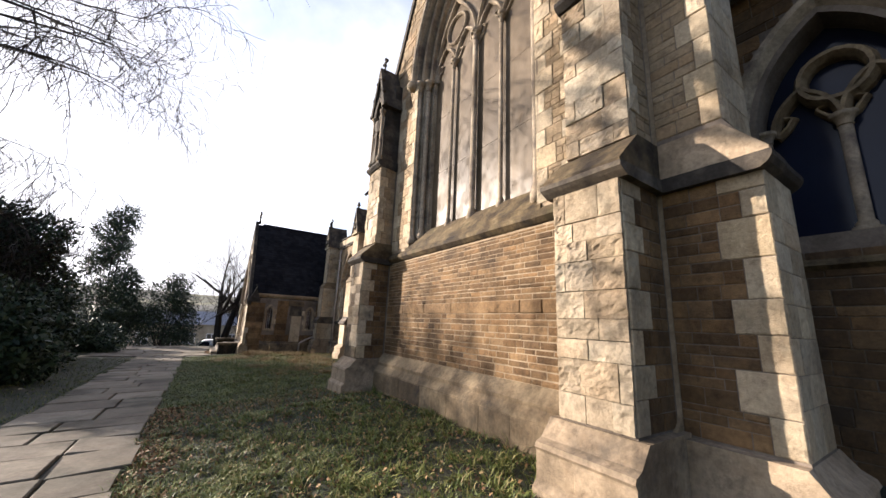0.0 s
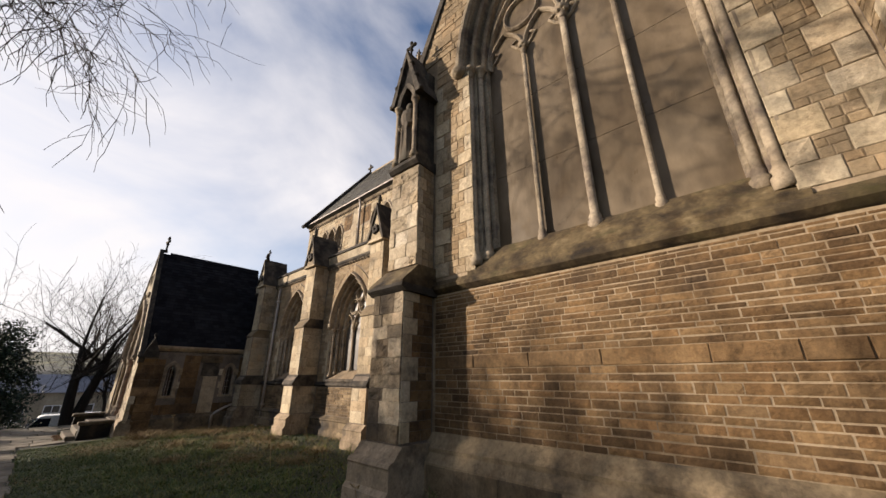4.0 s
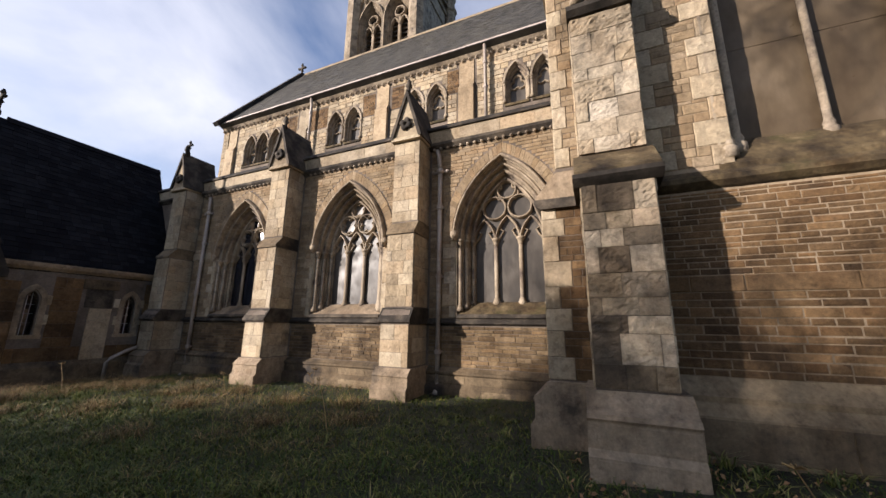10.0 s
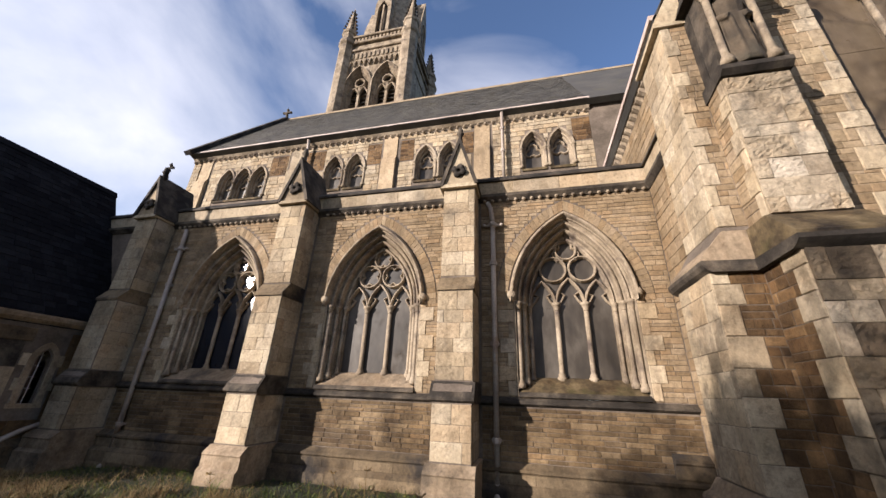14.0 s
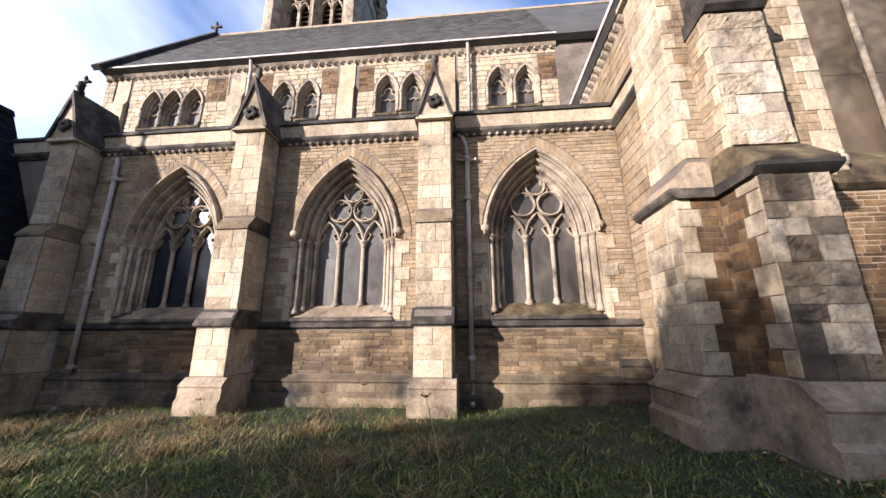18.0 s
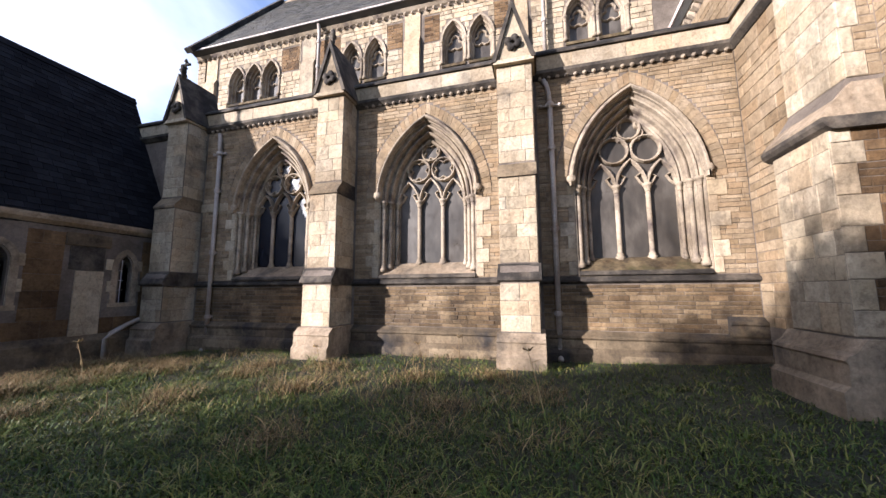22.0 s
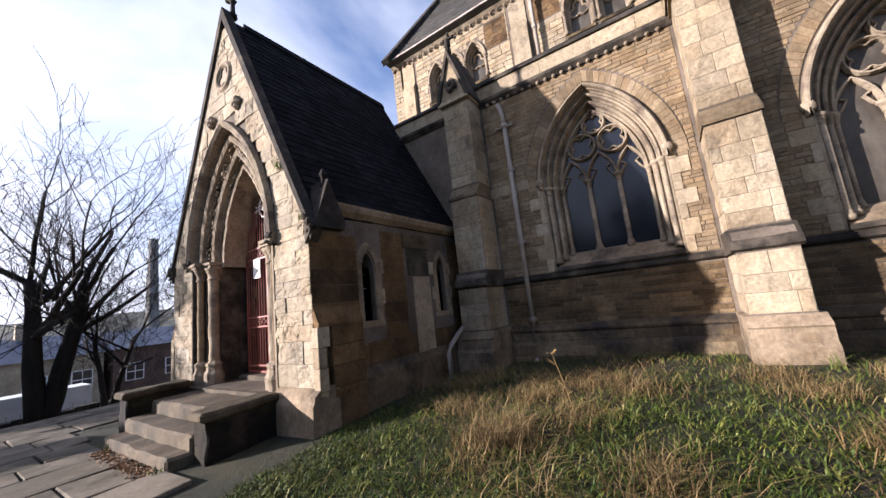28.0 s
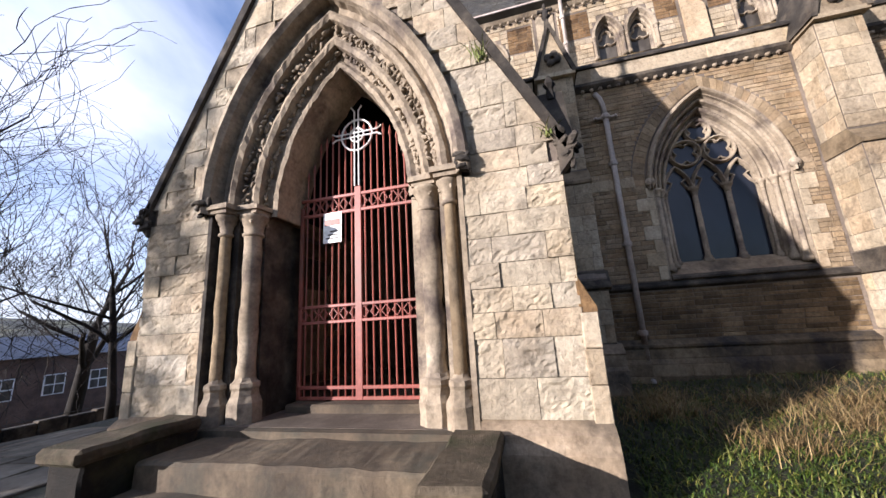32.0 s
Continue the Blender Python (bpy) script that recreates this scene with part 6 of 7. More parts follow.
# ---- downpipes ----
def downpipe(y, top_z, foot_z, x=AX - 0.09):
    top = thing("downpipe", "pale painted cast-iron downpipe with hopper head", "downpipe", "downpipes")
    bm = bmesh.new()
    tube(bm, [(x, y, foot_z + 0.22), (x, y, top_z)], 0.055, 10)
    tube(bm, [(x, y, foot_z + 0.24), (x - 0.03, y, foot_z + 0.1), (x - 0.14, y, foot_z)], 0.055, 10)
    part("pipe", bm, LEAD, top, "", True)
    z = foot_z + 0.9
    while z < top_z:
        bm = bmesh.new()
        lathe(bm, x, y, [(0.075, z - 0.05), (0.08, z - 0.03), (0.08, z + 0.03), (0.075, z + 0.05)], 10)
        box(bm, x, AX + 0.01, y - 0.09, y + 0.09, z - 0.025, z + 0.025)
        part("collar", bm, LEAD, top)
        z += 1.75
    bm = bmesh.new()
    lathe(bm, x, y, [(0.06, top_z - 0.04), (0.095, top_z), (0.1, top_z + 0.04), (0.06, top_z + 0.1)], 10)
    box(bm, x - 0.02, x + 0.05, y - 0.2, y + 0.2, top_z - 0.01, top_z + 0.03, 0.01)
    for sg in (-1, 1):
        bmesh.ops.create_icosphere(bm, subdivisions=1, radius=0.045, matrix=Matrix.Translation((x, y + sg * 0.2, top_z + 0.02)))
    part("bracket", bm, LEAD, top, "leaf-ended wall bracket")
    bm = bmesh.new()
    tube(bm, [(x, y, top_z + 0.05), (x - 0.01, y + 0.02, top_z + 0.3), (x + 0.02, y + 0.05, top_z + 0.5), (x + 0.06, y + 0.12, top_z + 0.66)], 0.055, 8)
    part("swan_neck", bm, LEAD, top, "", True)
    return top


downpipe(12.08, 5.32, -0.02)
downpipe(21.15, 5.25, -0.22)
for y in (12.0, 21.0):
    top = thing("downpipe", "pale downpipe on the clerestory wall", "downpipe", "downpipes")
    bm = bmesh.new()
    tube(bm, [(CX - 0.22, y, 9.3), (CX - 0.22, y, 12.1), (CX - 0.3, y, 12.5)], 0.07, 8)
    part("pipe", bm, LEAD, top, "", True)
    for z in (10.6, 11.7):
        bm = bmesh.new()
        lathe(bm, CX - 0.22, y, [(0.1, z - 0.06), (0.1, z + 0.06)], 8)
        part("collar", bm, LEAD, top)

# bent drain at the corner of porch and aisle
drain = thing("drain_pipe", "short bent drain pipe at the foot of the porch wall", "pipe")
bm = bmesh.new()
tube(bm, [(5.75, 22.5, 0.66), (5.45, 22.47, 0.55), (5.08, 22.44, 0.36), (4.97, 22.42, 0.24), (4.97, 22.42, -0.45)], 0.05, 10)
part("pipe", bm, LEAD, drain, "", True)

# ---- statues in the niches ----
def statue(y):
    bm = bmesh.new()
    lathe(bm, 0, 0, [(0.17, 0), (0.18, 0.05), (0.16, 0.3), (0.14, 0.6), (0.15, 0.85), (0.175, 1.02), (0.16, 1.12), (0.07, 1.17), (0.06, 1.2)], 12)
    bmesh.ops.create_icosphere(bm, subdivisions=2, radius=0.085, matrix=Matrix.Translation((-0.01, 0, 1.27)) @ Matrix.Diagonal((1, 0.9, 1.2, 1)))
    for sg in (-1, 1):
        tube(bm, [(0, sg * 0.16, 1.06), (-0.04, sg * 0.2, 0.82), (-0.15, sg * 0.06, 0.76)], 0.055, 6)
    for a in range(9):
        t = a * 0.7
        tube(bm, [(0.15 * math.cos(t), 0.15 * math.sin(t), 0.78), (0.165 * math.cos(t + 0.1), 0.165 * math.sin(t + 0.1), 0.02)], 0.018, 5)
    bmesh.ops.scale(bm, vec=(1.15, 1.3, 1.12), verts=bm.verts)
    ob = part("statue", bm, STEPSTONE, None, "", True)
    skin = ob.modifiers.new("skin", "REMESH")
    skin.mode, skin.voxel_size = "VOXEL", 0.016
    bpy.context.view_layer.update()
    me = bpy.data.meshes.new_from_object(ob.evaluated_get(bpy.context.evaluated_depsgraph_get()))
    ob.modifiers.clear()
    ob.data = me
    me.shade_smooth()
    ob.location = (3.36, y, 5.84)
    return tagged(ob, "weathered stone figure of a robed saint in a niche", "statue", "niche statues")


statue(8.325)
statue(1.99)

# carved boss row and gable quatrefoil of the transept
bm = bmesh.new()
bar2d(bm, circle2d(TYC, 13.2, 0.42), TX + 0.02, 0.08, 0.1, True)
bar2d(bm, foils2d(TYC, 13.2, 0.4, 4, 6, 0), TX + 0.02, 0.05, 0.07, True)
part("gable_roundel", bm, CARVED, wall_transept)
bm = bmesh.new()
filled(bm, circle2d(TYC, 13.2, 0.36), [], TX - 0.03, TX + 0.01)
part("gable_roundel_ground", bm, SOOT_SHADE, wall_transept)
cross_finial(wall_transept, TX + 0.2, TYC, APEX_Z + 0.2, 1.4)
cross_finial(wall_aisle, 6.05, PIERS[2], 7.6, 0.6)


# ---- tower and spire behind the nave ----
def tower():
    top = thing("church_tower", "tall pale stone church tower with pinnacled spire", "tower")
    x0, x1, y0, y1 = 22.4, 29.6, 21.75, 28.9
    xc, yc = (x0 + x1) / 2, (y0 + y1) / 2
    bm = bmesh.new()
    holes = []
    for u in (-1.5, 1.5):
        holes.append(shifted(arch(1.2, 29.9, 32.3, 0, 8, 22.5), yc + u))
    filled(bm, [(y0, 0), (y1, 0), (y1, 36.2), (y0, 36.2)], holes, x0, x0 + 0.9)
    box(bm, x0 + 0.9, x1, y0, y0 + 0.9, 0, 36.2)
    box(bm, x0 + 0.9, x1, y1 - 0.9, y1, 0, 36.2)
    box(bm, x1 - 0.9, x1, y0, y1, 0, 36.2)
    body = part("shaft", bm, CARVED, top)
    for u in (-1.5, 1.5):
        bm = bmesh.new()
        moulding(bm, 1.2, 29.9, 32.3, [(0.3, x0), (0.3, x0 - 0.25), (0.18, x0 - 0.28), (0.14, x0 - 0.05), (0.06, x0 - 0.1), (0.0, x0 + 0.12), (-0.1, x0 + 0.08), (-0.16, x0 + 0.35), (-0.24, x0 + 0.3), (-0.3, x0 + 0.6)], 22.6, 10)
        bmesh.ops.translate(bm, verts=bm.verts, vec=(0, yc + u, 0))
        w = part("belfry_arch", bm, CARVED, top)
        bm = bmesh.new()
        bar2d(bm, circle2d(yc + u, 30.75, 0.52), x0 + 0.55, 0.12, 0.3, True)
        box(bm, x0 + 0.3, x0 + 0.55, yc + u - 0.12, yc + u + 0.12, 24, 30.2)
        for sg in (-1, 1):
            bar2d(bm, shifted(arch(0.45, 29.2, 30.1, 0, 5), yc + u + sg * 0.5), x0 + 0.55, 0.1, 0.3)
        part("tracery", bm, CARVED, w)
        bm = bmesh.new()
        for j in range(14):
            prism(bm, [(x0 + 0.6, 24.2 + j * 0.52), (x0 + 0.8, 24.5 + j * 0.52), (x0 + 0.85, 24.45 + j * 0.52), (x0 + 0.65, 24.15 + j * 0.52)], "y", yc + u - 1, yc + u + 1)
        part("louvres", bm, SOOT_SHADE, w)
    for z, d in ((33.2, 0.12), (35.0, 0.2), (36.0, 0.35)):
        bm = bmesh.new()
        box(bm, x0 - d, x1 + d, y0 - d, y1 + d, z, z + 0.3, 0.06)
        part("band", bm, CARVED, top)
    for j in range(10):
        bm = bmesh.new()
        bar2d(bm, shifted(arch(0.22, 33.0, 33.45, 0, 4, 32.7), y0 + 1.05 + j * (y1 - y0 - 2.1) / 9), x0 - 0.05, 0.07, 0.2)
        part("corbel_arch", bm, CARVED, top)
    for z, n in ((33.9, 12), (36.35, 14)):
        for j in range(n):
            y = y0 + 0.9 + (y1 - y0 - 1.8) * j / (n - 1)
            bm = bmesh.new()
            box(bm, x0 - 0.12, x0 + 0.12, y - 0.14, y + 0.14, z, z + 0.75, 0.03)
            part("arcade_post", bm, CARVED, top)
    bm = bmesh.new()
    box(bm, x0 - 0.3, x1 + 0.3, y0 - 0.3, y1 + 0.3, 37.0, 37.25, 0.05)
    part("parapet", bm, CARVED, top)
    for cx in (x0, x1):
        for cy in (y0, y1):
            bm = bmesh.new()
            lathe(bm, cx, cy, [(0.95, 0), (0.95, 24.5), (0.82, 25), (0.82, 35.8), (0.98, 36.0), (0.98, 36.4), (0.74, 36.6), (0.74, 37.6), (0.86, 37.7), (0.86, 38.0), (0.66, 38.2), (0.05, 42.3)], 8)
            turret = part("pinnacle", bm, CARVED, top, "octagonal corner turret with spirelet")
            bm = bmesh.new()
            for j in range(7):
                for a in range(4):
                    r = 0.66 * (1 - j / 7.5) + 0.08
                    t = math.pi / 4 + a * math.pi / 2
                    bmesh.ops.create_icosphere(bm, subdivisions=1, radius=0.14, matrix=Matrix.Translation((cx + r * math.cos(t), cy + r * math.sin(t), 38.4 + j * 0.54)))
            tagged(part("crockets", bm, SOOT_SHADE, turret), kind="stuff")
    bm = bmesh.new()
    lathe(bm, xc, yc, [(3.5, 37), (3.5, 37.6), (1.95, 50), (2.05, 50.2), (1.9, 50.6), (0.95, 60), (1.05, 60.2), (0.9, 60.5), (0.12, 66.9), (0.3, 67.3), (0.1, 67.7), (0.08, 68.6)], 8)
    spire = part("spire", bm, CARVED, top, "octagonal stone spire")
    for k in range(4):
        m = Matrix.Translation((xc, yc, 0)) @ Matrix.Rotation(k * math.pi / 2, 4, "Z")
        for r0, zb, w, hh in ((3.1, 37.2, 0.95, 7.0), (1.5, 52.6, 0.3, 2.4)):
            bm = bmesh.new()
            filled(bm, [(-w, zb), (w, zb), (w, zb + hh * 0.72), (0, zb + hh * 1.35), (-w, zb + hh * 0.72)], [arch(w * 0.62, zb + hh * 0.55, zb + hh * 0.78, 0, 5, zb + 0.4)], -r0 - 0.55, -r0 + 0.9)
            bmesh.ops.transform(bm, matrix=m, verts=bm.verts)
            lu = part("lucarne", bm, CARVED, top)
            bm = bmesh.new()
            # Black panel behind the lucarne arch paints the dark of the interior.
            box(bm, -r0 - 0.1, -r0, -w * 0.62, w * 0.62, zb + 0.4, zb + hh * 0.8)
            bmesh.ops.transform(bm, matrix=m, verts=bm.verts)
            part("opening", bm, SOOT_SHADE, lu)
            bm = bmesh.new()
            box(bm, -r0 - 0.5, -r0 - 0.3, -0.08, 0.08, zb + 0.4, zb + hh * 0.7)
            bmesh.ops.transform(bm, matrix=m, verts=bm.verts)
            part("mullion", bm, CARVED, lu)
    return top


tower()


# ---- slates in courses ----
def slate_field(parent, to_world, wide, tall, course, size, material, seed):
    """Overlapping slates joined in one mesh; to_world(a, b, up) places a point on the roof plane."""
    rng = random.Random(seed)
    vs, fs = [], []
    rows = int(tall / course)
    for j in range(rows):
        a = -rng.uniform(0, size)
        while a < wide:
            b = a + size * rng.uniform(0.85, 1.15)
            p, q = max(0, a + 0.004), min(wide, b - 0.004)
            if q > p:
                lo, hi = j * course - rng.uniform(0, 0.015), (j + 1) * course + 0.03
                o = len(vs)
                t = rng.uniform(0.014, 0.026)
                vs += [to_world(p, lo, t), to_world(q, lo, t * rng.uniform(0.8, 1.2)), to_world(q, hi, 0.004), to_world(p, hi, 0.004), to_world(p, lo, -0.01), to_world(q, lo, -0.01)]
                fs += [(o, o + 1, o + 2, o + 3), (o, o + 4, o + 5, o + 1), (o, o + 3, o + 4), (o + 1, o + 5, o + 2)]
            a = b
    me = bpy.data.meshes.new("slates")
    me.from_pydata(vs, [], fs)
    me.materials.append(material)
    ob = tagged(new("slates", me), kind="stuff")
    ob.parent = parent
    return ob


ns = Vector((5.35, 0, RIDGE_Z - 12.5)).normalized()
nn = Vector((12.5 - RIDGE_Z, 0, 5.35)).normalized()
slate_field(roof_nave, lambda a, b, u: tuple(Vector((RIDGE_X - 5.35, 8.7 + a, 12.5)) + ns * b + nn * (u + 0.003)), CY1 - 8.45, 8.9, 0.22, 0.32, SLATE, 31)
ps = Vector((0, PH - 0.06, 4.78)).normalized()
pn = Vector((0, -4.78, PH - 0.06)).normalized()
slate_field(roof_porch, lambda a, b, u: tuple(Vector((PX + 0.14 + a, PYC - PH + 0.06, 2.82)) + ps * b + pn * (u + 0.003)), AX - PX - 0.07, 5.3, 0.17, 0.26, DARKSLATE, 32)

# ---- flagstone path ----
path = thing("path", "worn stone flag path with grassy joints", "path", kind="structure")
rng = random.Random(41)
flags = []
y = -6.0
while y < 38.6:
    h = rng.uniform(0.55, 0.95)
    edge0, edge1 = -2.3, -0.42
    if 22.4 < y < 28.2:
        edge1 = 0.7
    if y > 22.4:
        edge0 = -4.4
    if y >= 28.2:
        edge1 = 4.5
    u = edge0 + rng.uniform(-0.08, 0.08)
    while u < edge1 - 0.05:
        w = rng.uniform(0.6, 1.25)
        if edge1 - u - w < 0.35:
            w = edge1 - u + rng.uniform(-0.06, 0.05)
        flags.append((u + 0.014, u + w - 0.014, y + 0.014, y + h - 0.014))
        u += w
    y += h
for x0, x1, y0, y1 in flags:
    bm = bmesh.new()
    tilt = rng.uniform(-0.012, 0.012)
    zs = [ground_z(x, yy) + 0.028 + rng.uniform(-0.006, 0.01) + tilt * sx for x, yy, sx in ((x0, y0, -1), (x1, y0, 1), (x1, y1, 1), (x0, y1, -1))]
    c = 0.012
    lo = [bm.verts.new(p) for p in ((x0, y0, zs[0] - 0.1), (x1, y0, zs[1] - 0.1), (x1, y1, zs[2] - 0.1), (x0, y1, zs[3] - 0.1))]
    md = [bm.verts.new(p) for p in ((x0, y0, zs[0] - c), (x1, y0, zs[1] - c), (x1, y1, zs[2] - c), (x0, y1, zs[3] - c))]
    hi = [bm.verts.new((x + sx * c + rng.uniform(-c, c) * 0.8, yy + sy * c + rng.uniform(-c, c) * 0.8, z)) for (x, yy, z, sx, sy) in ((x0, y0, zs[0], 1, 1), (x1, y0, zs[1], -1, 1), (x1, y1, zs[2], -1, -1), (x0, y1, zs[3], 1, -1))]
    for a, b in ((lo, md), (md, hi)):
        for i in range(4):
            bm.faces.new((a[i], a[(i + 1) % 4], b[(i + 1) % 4], b[i]))
    bm.faces.new(hi)
    part("flagstone", bm, FLAG, path)


# ---- plants ----
def leaf_material(name, stops, rough=0.55, back=0.25):
    m, n, l, p = nodes_of(name)
    c = ramp_node(n, l, piece_random(n, l), stops)
    c2 = mix_node(n, l, 0.5, c, ramp_node(n, l, noise_node(n, l, 0.8, 3.0), ((0.3, (0.6, 0.6, 0.6)), (0.7, (1.2, 1.2, 1.2)))), "MULTIPLY")
    l.new(c2, p.inputs["Base Color"])
    p.inputs["Roughness"].default_value = rough
    p.inputs["Specular IOR Level"].default_value = 0.3
    return m


GRASS = leaf_material("grass_blades", ((0.0, (0.014, 0.030, 0.003)), (0.45, (0.042, 0.072, 0.006)), (0.72, (0.085, 0.115, 0.012)), (1.0, (0.19, 0.165, 0.035))), 0.6)
STRAW = leaf_material("dry_grass", ((0.0, (0.08, 0.045, 0.016)), (0.55, (0.19, 0.125, 0.05)), (1.0, (0.38, 0.27, 0.125))), 0.7)
LITTER = leaf_material("fallen_leaves", ((0.0, (0.10, 0.05, 0.022)), (0.6, (0.24, 0.13, 0.06)), (1.0, (0.36, 0.24, 0.12))), 0.75)
EVERGREEN = leaf_material("evergreen_leaves", ((0.0, (0.010, 0.018, 0.010)), (0.7, (0.024, 0.042, 0.018)), (1.0, (0.045, 0.066, 0.026))), 0.6)


def mesh_from(name, verts, faces, material):
    me = bpy.data.meshes.new(name)
    me.from_pydata(verts, [], faces)
    me.materials.append(material)
    return me


def blade_mesh(name, spots, material, high, wide, lean, seed):
    """Many grass blades, each a bent strip of two pieces."""
    r = np.random.default_rng(seed)
    k = len(spots)
    sp = np.array(spots)
    ang = r.uniform(0, 2 * math.pi, k)
    hh = sp[:, 3] * r.uniform(high[0], high[1], k)
    ww = r.uniform(wide[0], wide[1], k)
    ln = hh * r.uniform(lean[0], lean[1], k)
    d = np.stack([np.cos(ang), np.sin(ang)], 1)
    s = np.stack([-np.sin(ang), np.cos(ang)], 1)
    base = sp[:, :3]
    v = np.zeros((k, 5, 3))
    for i, (sg, t, f) in enumerate(((-1, 0, 0), (1, 0, 0), (1, 0.6, 0.35), (-1, 0.6, 0.35), (0, 1, 1))):
        v[:, i, :2] = base[:, :2] + s * (sg * ww * (1 if t == 0 else 0.7))[:, None] + d * (ln * f)[:, None]
        v[:, i, 2] = base[:, 2] - 0.02 * (t == 0) + hh * t * (1 - 0.12 * f)
    o = np.arange(k)[:, None] * 5
    quads = (o + np.array([[0, 1, 2, 3]])).tolist()
    tris = (o + np.array([[3, 2, 4]])).tolist()
    return mesh_from(name, v.reshape(-1, 3).tolist(), quads + tris, material)


def on_turf(x, y):
    if -2.34 < x < -0.4 or (22.3 < y < 35 and -4.5 < x < 0.78) or (28 < y < 38.6 and -4.5 < x < 4.6):
        return False
    if x > AX - 0.15 or (y < 8.7 and x > TX - 0.24) or (y < 8.9 and x > 2.72 and y > 7.8):
        return False
    if y > 22.4 and x > 0.7 and y < 27.8:
        return False
    if any(abs(y - p) < 0.52 and x > 5.4 for p in PIERS):
        return False
    return not (y < 9.5 and y > 8.5 and 3.7 < x < 4.9) and not (1.4 < y < 2.5 and x > 2.7)


def turf_tone(x, y):
    return 0.8 * noise.noise((x * 0.55, y * 0.55, 3.3)) + 0.6 * noise.noise((x * 1.9, y * 1.9, 8.1)) + 0.35 * noise.noise((x * 5.0, y * 5.0, 1.1))


green, dry, litter = [], [], []
rng = random.Random(77)
for i in range(150000):
    x, y = rng.uniform(-0.5, 6.5), rng.uniform(-1.5, 24.0)
    if rng.random() > 0.35 + 0.65 * ease(5.5, 0.0, x):
        continue
    if not on_turf(x, y):
        continue
    t = turf_tone(x, y)
    z = ground_z(x, y)
    wild = ease(10, 14, y) * ease(0.0, 1.2, x)
    patch = ease(0.34, 0.56, t * 0.6 + 0.55 * noise.noise((x * 0.5 + 7, y * 0.42, 5.0)) + 0.3 * wild * ease(1.0, 2.6, x))
    if rng.random() < 0.03 + 0.6 * patch:
        dry.append((x, y, z, 0.5 + 0.8 * wild * patch))
    else:
        green.append((x, y, z, 0.55 + 0.35 * wild + 0.95 * max(0, t + 0.2)))
    if y < 9 and rng.random() < 0.13 + 0.05 * ease(1.0, 3.2, x):
        litter.append((x, y, z))
for i in range(26000):
    x, y = rng.uniform(-9, -2.3), rng.uniform(-2, 30.0)
    if on_turf(x, y):
        green.append((x, y, ground_z(x, y), 0.9))
for i in range(110000):
    x, y = rng.uniform(-0.42, 3.2), rng.uniform(8.5, 24.0)
    if on_turf(x, y) and rng.random() < 1.1 - 0.28 * x:
        green.append((x, y, ground_z(x, y), 0.45 + 0.3 * max(0, turf_tone(x, y))))
for i in range(5000):
    side = rng.choice((-2.32, -0.42, -0.44))
    y = rng.uniform(-3, 22)
    x = side + rng.gauss(0, 0.07)
    green.append((x, y, ground_z(x, y), 0.7))
MEADOW = leaf_material("yellowish_grass", ((0.0, (0.05, 0.07, 0.012)), (0.45, (0.10, 0.125, 0.024)), (0.8, (0.19, 0.19, 0.05)), (1.0, (0.27, 0.21, 0.09))), 0.6)
clumps, crng = [], random.Random(55)
for i in range(1500):
    x, y = crng.uniform(-0.5, 4.6), crng.uniform(-1.5, 7.6)
    if not on_turf(x, y) or turf_tone(x, y) < -0.35:
        continue
    k = crng.uniform(0.5, 1.1)
    for j in range(crng.randrange(14, 30)):
        u, v = x + crng.gauss(0, 0.045), y + crng.gauss(0, 0.045)
        clumps.append((u, v, ground_z(u, v), k))
for i in range(500):
    x, y = crng.uniform(0.3, 5.0), crng.uniform(9.5, 22)
    if not on_turf(x, y):
        continue
    for j in range(crng.randrange(8, 20)):
        u, v = x + crng.gauss(0, 0.05), y + crng.gauss(0, 0.05)
        clumps.append((u, v, ground_z(u, v), crng.uniform(0.5, 0.9)))
tagged(new("meadow_grass", blade_mesh("meadow_grass", clumps, MEADOW, (0.05, 0.13), (0.004, 0.010), (0.7, 2.4), 3)), "coarse yellow-green grass in uneven clumps", "grass", kind="stuff")
for i in range(2600):
    x, y = rng.gauss(-0.25, 0.2), rng.uniform(-1, 9)
    if x > -0.46:
        litter.append((x, y, ground_z(x, y)))
for i in range(700):
    x, y = rng.gauss(0.56, 0.06), rng.uniform(23.95, 26.1)
    litter.append((min(x, 0.66), y, ground_z(x, y)))
for x0, x1, y0, y1 in flags:
    for i in range(5):
        if rng.random() < 0.5:
            x, y = rng.uniform(x0, x1), rng.choice((y0, y1)) + rng.gauss(0, 0.012)
            green.append((x, y, ground_z(x, y) + 0.01, 0.35))
grass = tagged(new("grass", blade_mesh("grass", green, GRASS, (0.03, 0.085), (0.003, 0.008), (0.8, 3.0), 1)), "rough green churchyard grass", "grass", kind="stuff")
straw = tagged(new("dry_grass", blade_mesh("dry_grass", dry, STRAW, (0.05, 0.15), (0.002, 0.005), (1.0, 3.6), 2)), "tufts of dry straw-coloured grass", "grass", kind="stuff")
vs, fs = [], []
for x, y, z in litter:
    a, s, tz = rng.uniform(0, 6.28), rng.uniform(0.012, 0.03), rng.uniform(-0.02, 0.02)
    c, d = math.cos(a) * s, math.sin(a) * s
    o = len(vs)
    vs += [(x + c, y + d, z + 0.035 + tz), (x - d * 0.6, y + c * 0.6, z + 0.05), (x - c, y - d, z + 0.035 - tz), (x + d * 0.6, y - c * 0.6, z + 0.03)]
    fs += [(o, o + 1, o + 2), (o, o + 2, o + 3)]
